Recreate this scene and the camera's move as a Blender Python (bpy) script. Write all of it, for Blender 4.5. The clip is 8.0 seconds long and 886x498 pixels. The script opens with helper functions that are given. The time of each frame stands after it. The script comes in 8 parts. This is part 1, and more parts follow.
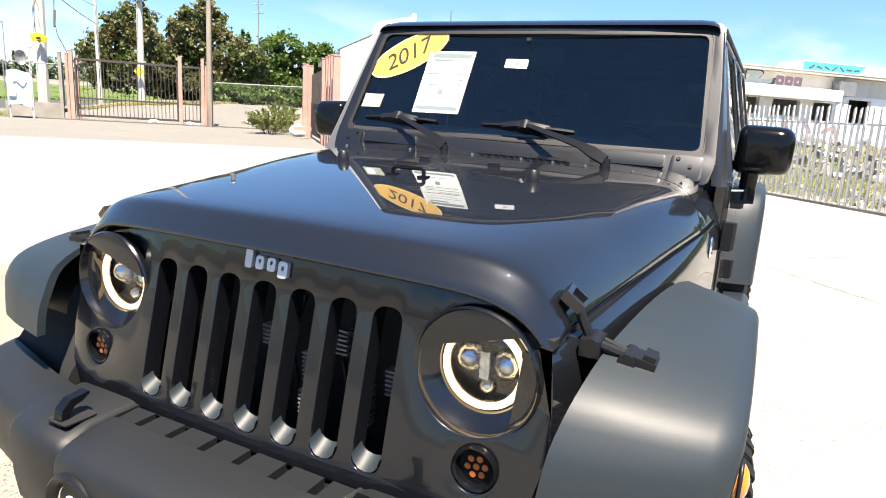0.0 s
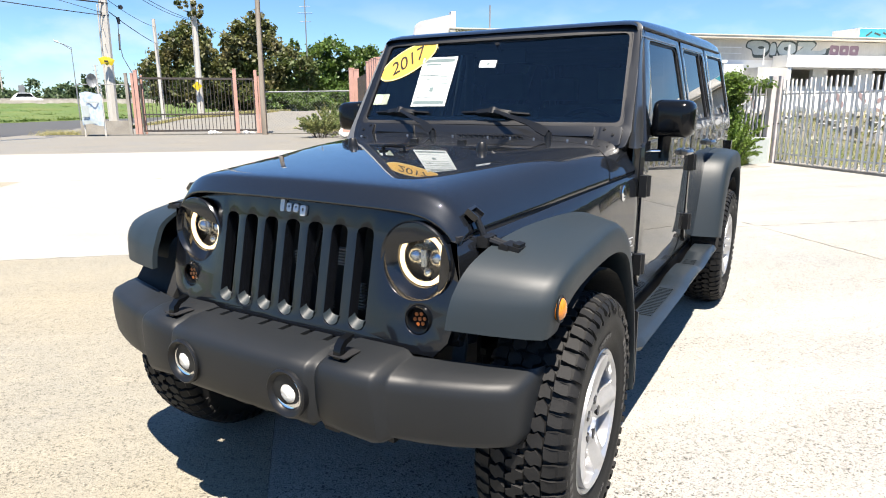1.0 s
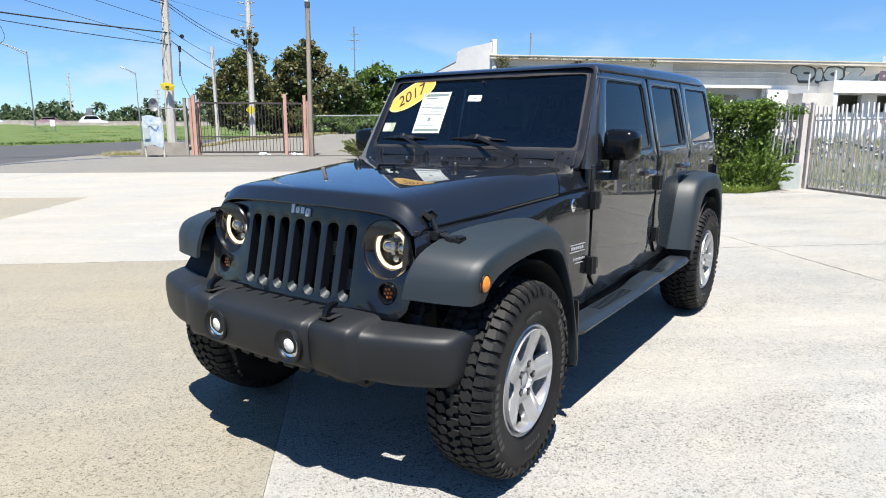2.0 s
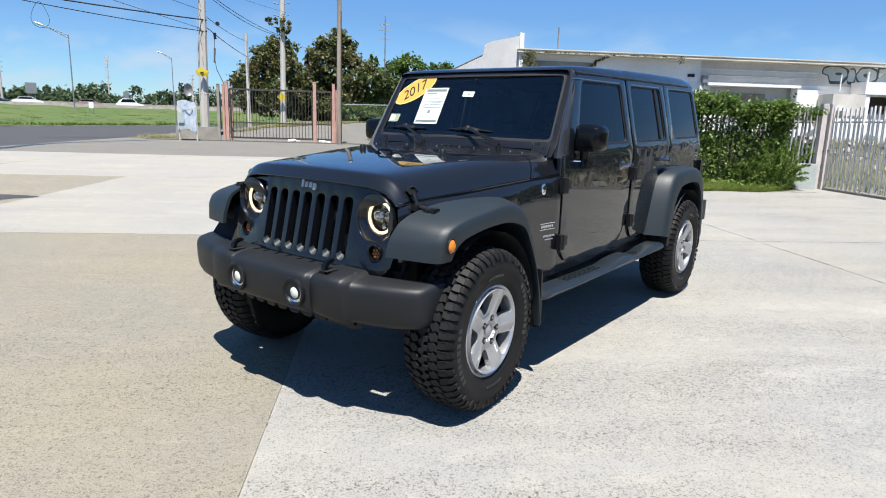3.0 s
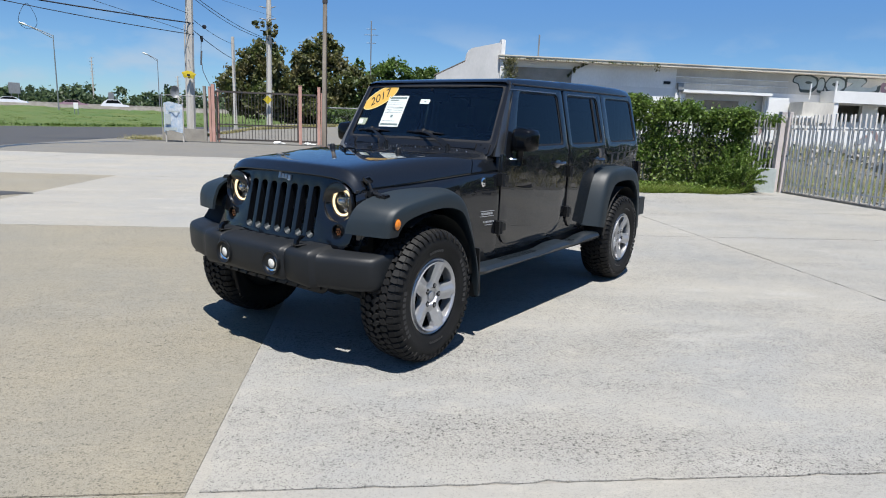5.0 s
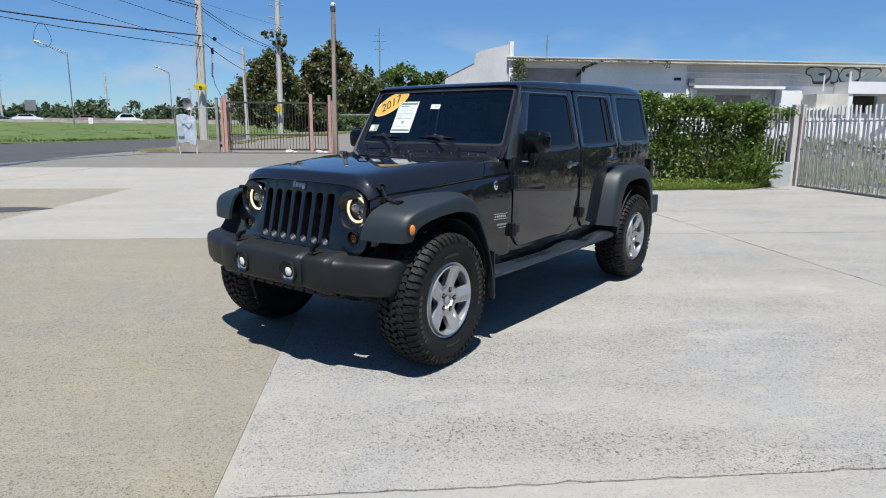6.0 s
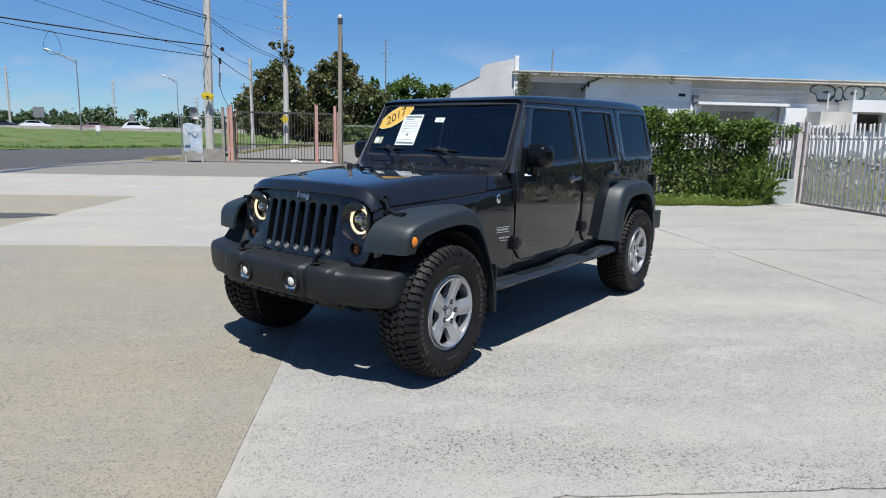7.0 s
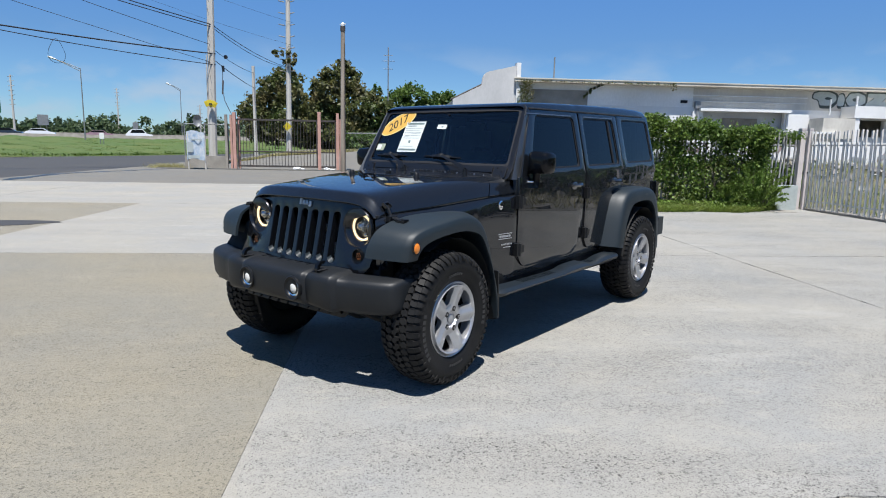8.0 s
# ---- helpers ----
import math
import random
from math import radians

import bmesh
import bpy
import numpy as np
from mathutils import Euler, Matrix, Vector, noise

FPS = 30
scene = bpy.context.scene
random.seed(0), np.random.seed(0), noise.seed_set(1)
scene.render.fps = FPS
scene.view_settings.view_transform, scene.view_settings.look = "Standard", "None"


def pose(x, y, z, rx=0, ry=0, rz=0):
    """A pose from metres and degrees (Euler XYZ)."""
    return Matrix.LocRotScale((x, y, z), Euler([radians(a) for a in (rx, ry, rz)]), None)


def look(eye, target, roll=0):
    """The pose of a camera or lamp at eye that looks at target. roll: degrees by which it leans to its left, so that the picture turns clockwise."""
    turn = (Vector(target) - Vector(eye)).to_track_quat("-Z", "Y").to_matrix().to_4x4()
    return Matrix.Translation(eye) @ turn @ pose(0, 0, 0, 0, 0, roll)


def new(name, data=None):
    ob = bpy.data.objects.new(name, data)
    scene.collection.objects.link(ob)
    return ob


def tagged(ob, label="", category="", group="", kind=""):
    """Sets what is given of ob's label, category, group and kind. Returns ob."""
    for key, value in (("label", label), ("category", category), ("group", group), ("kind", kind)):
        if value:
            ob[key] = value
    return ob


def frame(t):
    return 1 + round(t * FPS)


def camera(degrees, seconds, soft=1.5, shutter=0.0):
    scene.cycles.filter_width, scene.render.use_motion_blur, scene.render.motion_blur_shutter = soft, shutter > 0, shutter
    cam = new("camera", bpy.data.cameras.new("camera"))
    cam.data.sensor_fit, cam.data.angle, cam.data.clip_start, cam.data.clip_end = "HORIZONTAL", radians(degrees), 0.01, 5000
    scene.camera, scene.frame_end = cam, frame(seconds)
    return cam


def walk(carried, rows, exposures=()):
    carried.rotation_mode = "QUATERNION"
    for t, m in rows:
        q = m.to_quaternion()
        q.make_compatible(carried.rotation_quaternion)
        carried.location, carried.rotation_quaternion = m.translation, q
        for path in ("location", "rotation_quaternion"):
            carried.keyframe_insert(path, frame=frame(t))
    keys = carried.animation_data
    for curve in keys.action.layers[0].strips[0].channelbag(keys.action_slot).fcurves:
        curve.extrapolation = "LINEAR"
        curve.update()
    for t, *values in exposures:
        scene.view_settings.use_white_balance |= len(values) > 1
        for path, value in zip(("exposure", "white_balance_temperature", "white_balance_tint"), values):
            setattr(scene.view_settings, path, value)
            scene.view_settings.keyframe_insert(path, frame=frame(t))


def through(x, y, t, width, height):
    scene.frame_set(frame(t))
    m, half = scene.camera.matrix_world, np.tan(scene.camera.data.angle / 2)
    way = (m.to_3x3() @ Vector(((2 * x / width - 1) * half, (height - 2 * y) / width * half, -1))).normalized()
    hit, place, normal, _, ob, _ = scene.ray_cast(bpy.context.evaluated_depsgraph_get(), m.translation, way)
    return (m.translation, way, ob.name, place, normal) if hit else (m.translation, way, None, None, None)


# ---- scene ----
cam = camera(70.7, 8.0, 1.0)
PATH = [
    (0, (0.84, -1.282, 1.374), (-0.014, 0.475, 0.947), 3.6),
    (0.3, (1.024, -1.435, 1.382), (0.043, 0.259, 0.972), 4.5),
    (0.5, (1.137, -1.524, 1.38), (0.155, 0.183, 1.034), 3.0),
    (0.7, (1.239, -1.64, 1.359), (0.285, 0.065, 0.929), 3.2),
    (1, (1.413, -1.779, 1.37), (0.406, -0.109, 0.924), -0.1),
    (1.3, (1.615, -1.855, 1.359), (0.564, -0.215, 0.902), 0.8),
    (1.5, (1.744, -1.926, 1.364), (0.661, -0.323, 0.856), 1.2),
    (1.7, (1.839, -2.005, 1.383), (0.737, -0.397, 0.936), 0.0),
    (2.8, (2.359, -2.373, 1.393), (1.165, -0.804, 1.06), 1.9),
    (3, (2.452, -2.421, 1.392), (1.258, -0.868, 0.99), 1.7),
    (3.3, (2.538, -2.533, 1.408), (1.374, -0.937, 1.097), 1.7),
    (3.5, (2.583, -2.629, 1.387), (1.434, -1.024, 1.063), 1.3),
    (3.7, (2.637, -2.722, 1.397), (1.512, -1.109, 1.033), 0.9),
    (4, (2.757, -2.795, 1.402), (1.641, -1.168, 1.075), 0.1),
    (4.3, (2.906, -2.823, 1.403), (1.773, -1.199, 1.119), 1.4),
    (4.5, (2.999, -2.819, 1.396), (1.849, -1.217, 1.064), 3.2),
    (5.8, (3.047, -2.859, 1.402), (1.855, -1.304, 1.002), 0.5),
    (6, (3.043, -2.852, 1.404), (1.845, -1.296, 1.025), 0.4),
    (6.5, (3.049, -2.849, 1.414), (1.836, -1.296, 1.069), 0.1),
    (7, (3.058, -2.863, 1.411), (1.848, -1.308, 1.069), 1.2),
    (7.5, (3.039, -2.854, 1.408), (1.806, -1.314, 1.081), 1.7),
    (8, (3.057, -2.86, 1.41), (1.838, -1.307, 1.089), 1.1),
]
walk(cam, [(t, look(eye, target, roll)) for t, eye, target, roll in PATH], [(0, 2.08, 7300, 14), (0.5, 1.97, 7250, 13), (1.0, 1.74, 6850, 12), (1.7, 1.50, 6450, 11), (2.8, 1.23, 6400, 11), (3.5, 1.09, 6300, 11), (4.5, 0.93, 6250, 11), (6.0, 0.85, 6200, 11), (8.0, 0.84, 6150, 11)])

# ---- light ----
SUN = Vector((0.248, -0.285, 1.0)).normalized()
world = bpy.data.worlds.new("world")
scene.world = world
world.use_nodes = True
wn = world.node_tree.nodes
sky = wn.new("ShaderNodeTexSky")
sky.sky_type, sky.sun_disc = "NISHITA", False
sky.sun_elevation = math.asin(SUN.z)
sky.sun_rotation = math.atan2(SUN.x, SUN.y)
sky.air_density, sky.dust_density, sky.ozone_density = 1.0, 0.0, 4.0
deep = wn.new("ShaderNodeHueSaturation")
deep.inputs["Saturation"].default_value = 1.12
wl = world.node_tree.links
wl.new(sky.outputs[0], deep.inputs["Color"])
# small cumulus low over the horizon
wco, wsep, wnoise, wlow, wthick, wcover, wmix = (wn.new(k) for k in ("ShaderNodeTexCoord", "ShaderNodeSeparateXYZ", "ShaderNodeTexNoise", "ShaderNodeMapRange", "ShaderNodeMapRange", "ShaderNodeMath", "ShaderNodeMix"))
wmap = wn.new("ShaderNodeMapping")
wmap.inputs["Scale"].default_value = (1, 1, 2.2)
wl.new(wco.outputs["Generated"], wmap.inputs[0])
wl.new(wmap.outputs[0], wnoise.inputs["Vector"])
wnoise.inputs["Scale"].default_value, wnoise.inputs["Detail"].default_value = 9, 6
wl.new(wco.outputs["Generated"], wsep.inputs[0])
wlow.inputs[1].default_value, wlow.inputs[2].default_value = 0.16, 0.05
wl.new(wsep.outputs["Z"], wlow.inputs[0])
wthick.inputs[1].default_value, wthick.inputs[2].default_value, wthick.inputs[4].default_value = 0.48, 0.66, 0.75
wl.new(wnoise.outputs[0], wthick.inputs[0])
wcover.operation = "MULTIPLY"
wl.new(wlow.outputs[0], wcover.inputs[0])
wl.new(wthick.outputs[0], wcover.inputs[1])
wmix.data_type = "RGBA"
wmix.inputs[7].default_value = (5.5, 6.5, 7.5, 1)
wl.new(wcover.outputs[0], wmix.inputs[0])
# clear trade-wind air: blue down to the horizon
wband, wblue = wn.new("ShaderNodeMapRange"), wn.new("ShaderNodeMix")
wband.inputs[1].default_value, wband.inputs[2].default_value = 0.45, 0.0
wl.new(wsep.outputs["Z"], wband.inputs[0])
wblue.data_type, wblue.blend_type = "RGBA", "MULTIPLY"
wblue.inputs[7].default_value = (0.648, 0.90, 1.2, 1)
wl.new(wband.outputs[0], wblue.inputs[0])
wl.new(deep.outputs[0], wblue.inputs[6])
# middle sky boosted for brighter hood reflections; boost fades towards the zenith
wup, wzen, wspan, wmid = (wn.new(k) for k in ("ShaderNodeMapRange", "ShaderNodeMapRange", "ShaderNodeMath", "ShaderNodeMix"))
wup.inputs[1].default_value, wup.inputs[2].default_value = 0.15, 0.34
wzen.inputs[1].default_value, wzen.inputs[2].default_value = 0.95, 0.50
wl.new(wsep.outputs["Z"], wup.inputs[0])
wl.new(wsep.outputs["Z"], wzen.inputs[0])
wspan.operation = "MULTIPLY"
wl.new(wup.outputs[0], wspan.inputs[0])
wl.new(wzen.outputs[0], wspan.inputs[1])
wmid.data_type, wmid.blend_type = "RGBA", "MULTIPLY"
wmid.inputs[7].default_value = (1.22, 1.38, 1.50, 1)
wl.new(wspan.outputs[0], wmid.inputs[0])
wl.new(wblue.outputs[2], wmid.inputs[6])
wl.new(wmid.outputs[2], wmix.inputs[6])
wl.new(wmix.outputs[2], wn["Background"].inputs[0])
wn["Background"].inputs[1].default_value = 0.050
sun = new("sun", bpy.data.lights.new("sun", "SUN"))
sun.data.energy, sun.data.angle, sun.data.color = 4.9, radians(0.55), (1.0, 0.950, 0.865)
sun.matrix_basis = look(SUN * 60, (0, 0, 0))


# ---- materials ----
def material(name, color, rough=0.6, metal=0.0, spread=0.25, scale=6.0, fine=60.0, bump=0.15, depth=0.004,
             coat=0.0, coat_rough=0.03, coat_ior=1.5, tint=None, vary=0.0, island=0.0, spec=0.5, stretch=(1, 1, 1)):
    """A surface with broad stains, fine grain and relief. tint: a second colour for the stains; vary: by object; island: by piece."""
    m = bpy.data.materials.new(name)
    m.use_nodes = True
    nt = m.node_tree
    n, l = nt.nodes, nt.links
    b = n["Principled BSDF"]
    b.inputs["Metallic"].default_value, b.inputs["Roughness"].default_value = metal, rough
    b.inputs["Coat Weight"].default_value, b.inputs["Coat Roughness"].default_value = coat, coat_rough
    b.inputs["Specular IOR Level"].default_value = spec
    b.inputs["Coat IOR"].default_value = coat_ior
    co = n.new("ShaderNodeTexCoord")
    mp = n.new("ShaderNodeMapping")
    mp.inputs["Scale"].default_value = stretch
    l.new(co.outputs["Object"], mp.inputs[0])
    big, small = n.new("ShaderNodeTexNoise"), n.new("ShaderNodeTexNoise")
    big.inputs["Scale"].default_value, small.inputs["Scale"].default_value = scale, fine
    big.inputs["Detail"].default_value, small.inputs["Detail"].default_value = 5, 4
    l.new(mp.outputs[0], big.inputs["Vector"])
    l.new(mp.outputs[0], small.inputs["Vector"])
    mix = n.new("ShaderNodeMix")
    mix.data_type = "RGBA"
    other = tint or tuple(c * (1 - spread) for c in color)
    mix.inputs[6].default_value, mix.inputs[7].default_value = (*color, 1), (*other, 1)
    ramp = n.new("ShaderNodeMapRange")
    ramp.inputs[1].default_value, ramp.inputs[2].default_value = 0.35, 0.7
    l.new(big.outputs[0], ramp.inputs[0])
    l.new(ramp.outputs[0], mix.inputs[0])
    grain = n.new("ShaderNodeHueSaturation")
    val = n.new("ShaderNodeMapRange")
    val.inputs[3].default_value, val.inputs[4].default_value = 1 - spread, 1 + spread
    l.new(small.outputs[0], val.inputs[0])
    l.new(mix.outputs[2], grain.inputs["Color"])
    last = val.outputs[0]
    if vary or island:
        src = n.new("ShaderNodeObjectInfo").outputs["Random"] if vary else n.new("ShaderNodeNewGeometry").outputs["Random Per Island"]
        amount = vary or island
        r2 = n.new("ShaderNodeMapRange")
        r2.inputs[3].default_value, r2.inputs[4].default_value = 1 - amount, 1 + amount
        l.new(src, r2.inputs[0])
        mul = n.new("ShaderNodeMath")
        mul.operation = "MULTIPLY"
        l.new(last, mul.inputs[0])
        l.new(r2.outputs[0], mul.inputs[1])
        last = mul.outputs[0]
    l.new(last, grain.inputs["Value"])
    l.new(grain.outputs[0], b.inputs["Base Color"])
    rr_ = n.new("ShaderNodeMapRange")
    rr_.inputs[3].default_value, rr_.inputs[4].default_value = max(0.02, rough * 0.85), min(1, rough * 1.15)
    l.new(big.outputs[0], rr_.inputs[0])
    l.new(rr_.outputs[0], b.inputs["Roughness"])
    if bump:
        bp = n.new("ShaderNodeBump")
        bp.inputs["Strength"].default_value, bp.inputs["Distance"].default_value = bump, depth
        l.new(small.outputs[0], bp.inputs["Height"])
        l.new(bp.outputs[0], b.inputs["Normal"])
    return m


def glow(name, color, strength):
    m = bpy.data.materials.new(name)
    m.use_nodes = True
    b = m.node_tree.nodes["Principled BSDF"]
    b.inputs["Base Color"].default_value = (*color, 1)
    b.inputs["Emission Color"].default_value = (*color, 1)
    b.inputs["Emission Strength"].default_value = strength
    b.inputs["Roughness"].default_value = 0.3
    return m


def pane(name, tint, ior=1.5, rough=0.0):
    """Thin glass: what lies behind is tinted, and Fresnel drives the gloss."""
    m = bpy.data.materials.new(name)
    m.use_nodes = True
    n, l = m.node_tree.nodes, m.node_tree.links
    n.remove(n["Principled BSDF"])
    tr, gl, mx, fr = (n.new(k) for k in ("ShaderNodeBsdfTransparent", "ShaderNodeBsdfGlossy", "ShaderNodeMixShader", "ShaderNodeFresnel"))
    tr.inputs[0].default_value = (*tint, 1)
    gl.inputs["Roughness"].default_value, gl.inputs[0].default_value = rough, (1, 1, 1, 1)
    fr.inputs[0].default_value = ior
    l.new(fr.outputs[0], mx.inputs[0])
    l.new(tr.outputs[0], mx.inputs[1])
    l.new(gl.outputs[0], mx.inputs[2])
    l.new(mx.outputs[0], n["Material Output"].inputs[0])
    return m


def concrete(name, color, pit, grit=0.5, warm=(1.0, 0.97, 0.90), skin=0.15):
    """Worn lot concrete: drifting warm and cool stains, drag lines, dark pits and pale grains of aggregate where it has scaled."""
    m = bpy.data.materials.new(name)
    m.use_nodes = True
    n, l = m.node_tree.nodes, m.node_tree.links
    b = n["Principled BSDF"]
    b.inputs["Roughness"].default_value, b.inputs["Specular IOR Level"].default_value = 0.85, 0.3
    co = n.new("ShaderNodeTexCoord").outputs["Object"]

    def tex(scale, detail=4, stretch=(1, 1, 1), rough=0.6):
        mp = n.new("ShaderNodeMapping")
        mp.inputs["Scale"].default_value = stretch
        l.new(co, mp.inputs[0])
        x = n.new("ShaderNodeTexNoise")
        x.inputs["Scale"].default_value, x.inputs["Detail"].default_value, x.inputs["Roughness"].default_value = scale, detail, rough
        l.new(mp.outputs[0], x.inputs["Vector"])
        return x.outputs[0]

    def span(src, lo, hi, a=0.0, z=1.0):
        r = n.new("ShaderNodeMapRange")
        for i, v in enumerate((lo, hi, a, z)):
            r.inputs[i + 1].default_value = v
        l.new(src, r.inputs[0])
        return r.outputs[0]

    def times(a, c):
        x = n.new("ShaderNodeMath")
        x.operation = "MULTIPLY"
        l.new(a, x.inputs[0])
        l.new(c, x.inputs[1])
        return x.outputs[0]

    def mix(f, a, c):
        x = n.new("ShaderNodeMix")
        x.data_type = "RGBA"
        l.new(f, x.inputs[0])
        for k, v in ((6, a), (7, c)):
            if isinstance(v, tuple):
                x.inputs[k].default_value = (*v, 1)
            else:
                l.new(v, x.inputs[k])
        return x.outputs[2]

    def less(a, c):
        x = n.new("ShaderNodeMath")
        x.operation = "SUBTRACT"
        l.new(a, x.inputs[0])
        l.new(c, x.inputs[1])
        return x.outputs[0]

    cool = tuple(c * k for c, k in zip(color, (0.85, 0.875, 0.91)))
    tan = tuple(c * k for c, k in zip(color, warm))
    base = mix(span(tex(0.55, 5), 0.36, 0.64), tan, cool)
    base = mix(span(tex(1.5, 6, (0.22, 1.6, 1)), 0.50, 0.70, 0.0, 0.55), base, tuple(c * 0.82 for c in color))
    base = mix(span(tex(1.1, 5, (0.5, 1.3, 1)), 0.58, 0.72, 0.0, 0.55), base, tuple(min(0.85, c * 1.27) for c in color))
    # scaled bands run along the slab, where the skin is gone and the aggregate shows
    base = mix(span(tex(14, 7, (0.8, 1.2, 1), 0.78), 0.45, 0.66, 0.0, 0.40), base, tuple(c * 0.78 for c in color))
    base = mix(span(tex(6, 6, (0.6, 1.4, 1), 0.75), 0.52, 0.66, 0.0, 0.5), base, tuple(min(0.85, c * k) for c, k in zip(color, (1.16, 1.13, 1.06))))
    scaled = span(tex(0.9, 6, (0.35, 1.5, 1), 0.65), 0.40, 0.60, skin, 1.0)
    fine, mid, rough_ = tex(150, 2, (0.85, 1.15, 1)), tex(66, 3, (0.85, 1.15, 1)), tex(30, 5, (0.8, 1.2, 1), 0.72)

    wob, shift = n.new("ShaderNodeTexNoise"), n.new("ShaderNodeVectorMath")
    wob.inputs["Scale"].default_value, wob.inputs["Detail"].default_value = 55, 3
    l.new(co, wob.inputs["Vector"])
    shift.operation = "MULTIPLY_ADD"
    l.new(wob.outputs["Color"], shift.inputs[0])
    shift.inputs[1].default_value = (0.028, 0.028, 0.028)
    l.new(co, shift.inputs[2])

    def dots(scale, share):
        """Ragged holes of uneven size in a share of the cells."""
        v = n.new("ShaderNodeTexVoronoi")
        v.inputs["Scale"].default_value = scale
        l.new(shift.outputs[0], v.inputs["Vector"])
        sp = n.new("ShaderNodeSeparateColor")
        l.new(v.outputs["Color"], sp.inputs[0])
        return times(span(less(v.outputs["Distance"], span(sp.outputs[0], 1.0 - share, 1.0, 0.0, 0.50)), 0.06, -0.08), span(sp.outputs[0], 1.0 - share, 1.0 - share + 0.02))

    specks = times(dots(74, 0.60), scaled)
    crumbs = dots(150, 0.55)
    spalls = times(dots(44, 0.30), scaled)
    pits = times(span(fine, 0.555, 0.63, 0.0, grit), scaled)
    holes_ = times(span(mid, 0.60, 0.65, 0.0, grit * 0.5), scaled)
    cracks = times(span(rough_, 0.605, 0.65, 0.0, grit * 0.35), scaled)
    grains = times(span(tex(210, 2), 0.56, 0.66, 0.0, grit), scaled)
    base = mix(grains, base, tuple(min(0.85, c * 1.32) for c in color))
    base = mix(pits, base, tuple(0.6 * p + 0.4 * c for p, c in zip(pit, color)))
    base = mix(cracks, base, tuple(0.45 * p + 0.55 * c for p, c in zip(pit, color)))
    base = mix(holes_, base, pit)
    for spots, share in ((spalls, 0.5), (specks, 0.9), (crumbs, 0.75)):
        base = mix(span(spots, 0.0, 1.0, 0.0, grit * share), base, pit)
    l.new(base, b.inputs["Base Color"])
    bp = n.new("ShaderNodeBump")
    bp.inputs["Strength"].default_value, bp.inputs["Distance"].default_value = 0.9, 0.006
    l.new(less(less(less(tex(75, 4), times(fine, scaled)), holes_), cracks), bp.inputs["Height"])
    l.new(bp.outputs[0], b.inputs["Normal"])
    return m


def leafy(name, color, tint, scale=1.0, island=0.45, through=0.4):
    """Leaves: each one a little different, some light passing through."""
    m = material(name, color, rough=0.55, spread=0.2, scale=scale, fine=20, bump=0, island=island, tint=tint)
    n, l = m.node_tree.nodes, m.node_tree.links
    b = n["Principled BSDF"]
    src = b.inputs["Base Color"].links[0].from_socket
    tl, mx = n.new("ShaderNodeBsdfTranslucent"), n.new("ShaderNodeMixShader")
    l.new(src, tl.inputs[0])
    mx.inputs[0].default_value = through
    l.new(b.outputs[0], mx.inputs[1])
    l.new(tl.outputs[0], mx.inputs[2])
    l.new(mx.outputs[0], n["Material Output"].inputs[0])
    return m


PAINT = material("granite_paint", (0.0080, 0.0094, 0.0120), rough=0.44, metal=0.30, spec=0.06, spread=0.10, scale=3, fine=900, bump=0, coat=1.0, coat_rough=0.010, coat_ior=1.56)
# body paint lightened for sun on the windscreen frame; plain grey on the latch
LIGHTENED_FRAME_PAINT = material("lightened_frame_paint", (0.027, 0.028, 0.030), rough=0.38, metal=0.8, spread=0.08, scale=3, fine=900, bump=0, coat=0.7, coat_rough=0.06, coat_ior=1.42)
# lighter again: the sun highlight of the pillars put into their paint
SUNLIT_PILLAR_PAINT = material("sunlit_pillar_paint", (0.085, 0.089, 0.092), rough=0.40, metal=0.8, spread=0.08, scale=3, fine=900, bump=0, coat=0.6, coat_rough=0.06, coat_ior=1.42)
GRILLE_PAINT = material("satin_grille", (0.0068, 0.0080, 0.0108), rough=0.26, metal=0.4, spec=0.35, spread=0.1, scale=4, fine=300, bump=0.02, coat=0.8, coat_rough=0.04, coat_ior=1.38)
PLASTIC = material("textured_plastic", (0.0094, 0.0158, 0.0205), rough=0.52, spec=0.45, spread=0.14, scale=5, fine=700, bump=0.18, depth=0.0006)
BUMPER_PLASTIC = material("bumper_plastic", (0.0078, 0.0092, 0.0108), rough=0.50, spec=0.34, spread=0.14, scale=5, fine=700, bump=0.18, depth=0.0006)
BLACK = material("black_plastic", (0.006, 0.0065, 0.0075), rough=0.42, spec=0.3, spread=0.2, scale=8, fine=300, bump=0.1, depth=0.001)
GLOSS_BLACK = material("gloss_black", (0.0035, 0.004, 0.005), rough=0.13, spec=0.22, spread=0.1, scale=6, fine=200, bump=0)
HANDLE = material("handle_gloss", (0.010, 0.010, 0.011), rough=0.22, spec=0.5, spread=0.1, bump=0, coat=1.0, coat_rough=0.12)
UNDER = material("underbody", (0.006, 0.006, 0.006), rough=0.8, spread=0.4, scale=7, fine=60, bump=0.3)
RUBBER = material("tyre_rubber", (0.0045, 0.0046, 0.0048), rough=0.62, spec=0.22, spread=0.4, scale=9, fine=160, bump=0.25, depth=0.002, tint=(0.010, 0.0098, 0.0096))
# raised letters paler than the rubber, standing in for highlights on the sidewall
HIGHLIT_LETTERING = material("highlit_tyre_lettering", (0.022, 0.022, 0.023), rough=0.5, spread=0.3, scale=9, fine=160, bump=0.2, depth=0.002)
SEAL = material("rubber_seal", (0.008, 0.008, 0.009), rough=0.6, spread=0.2, bump=0)
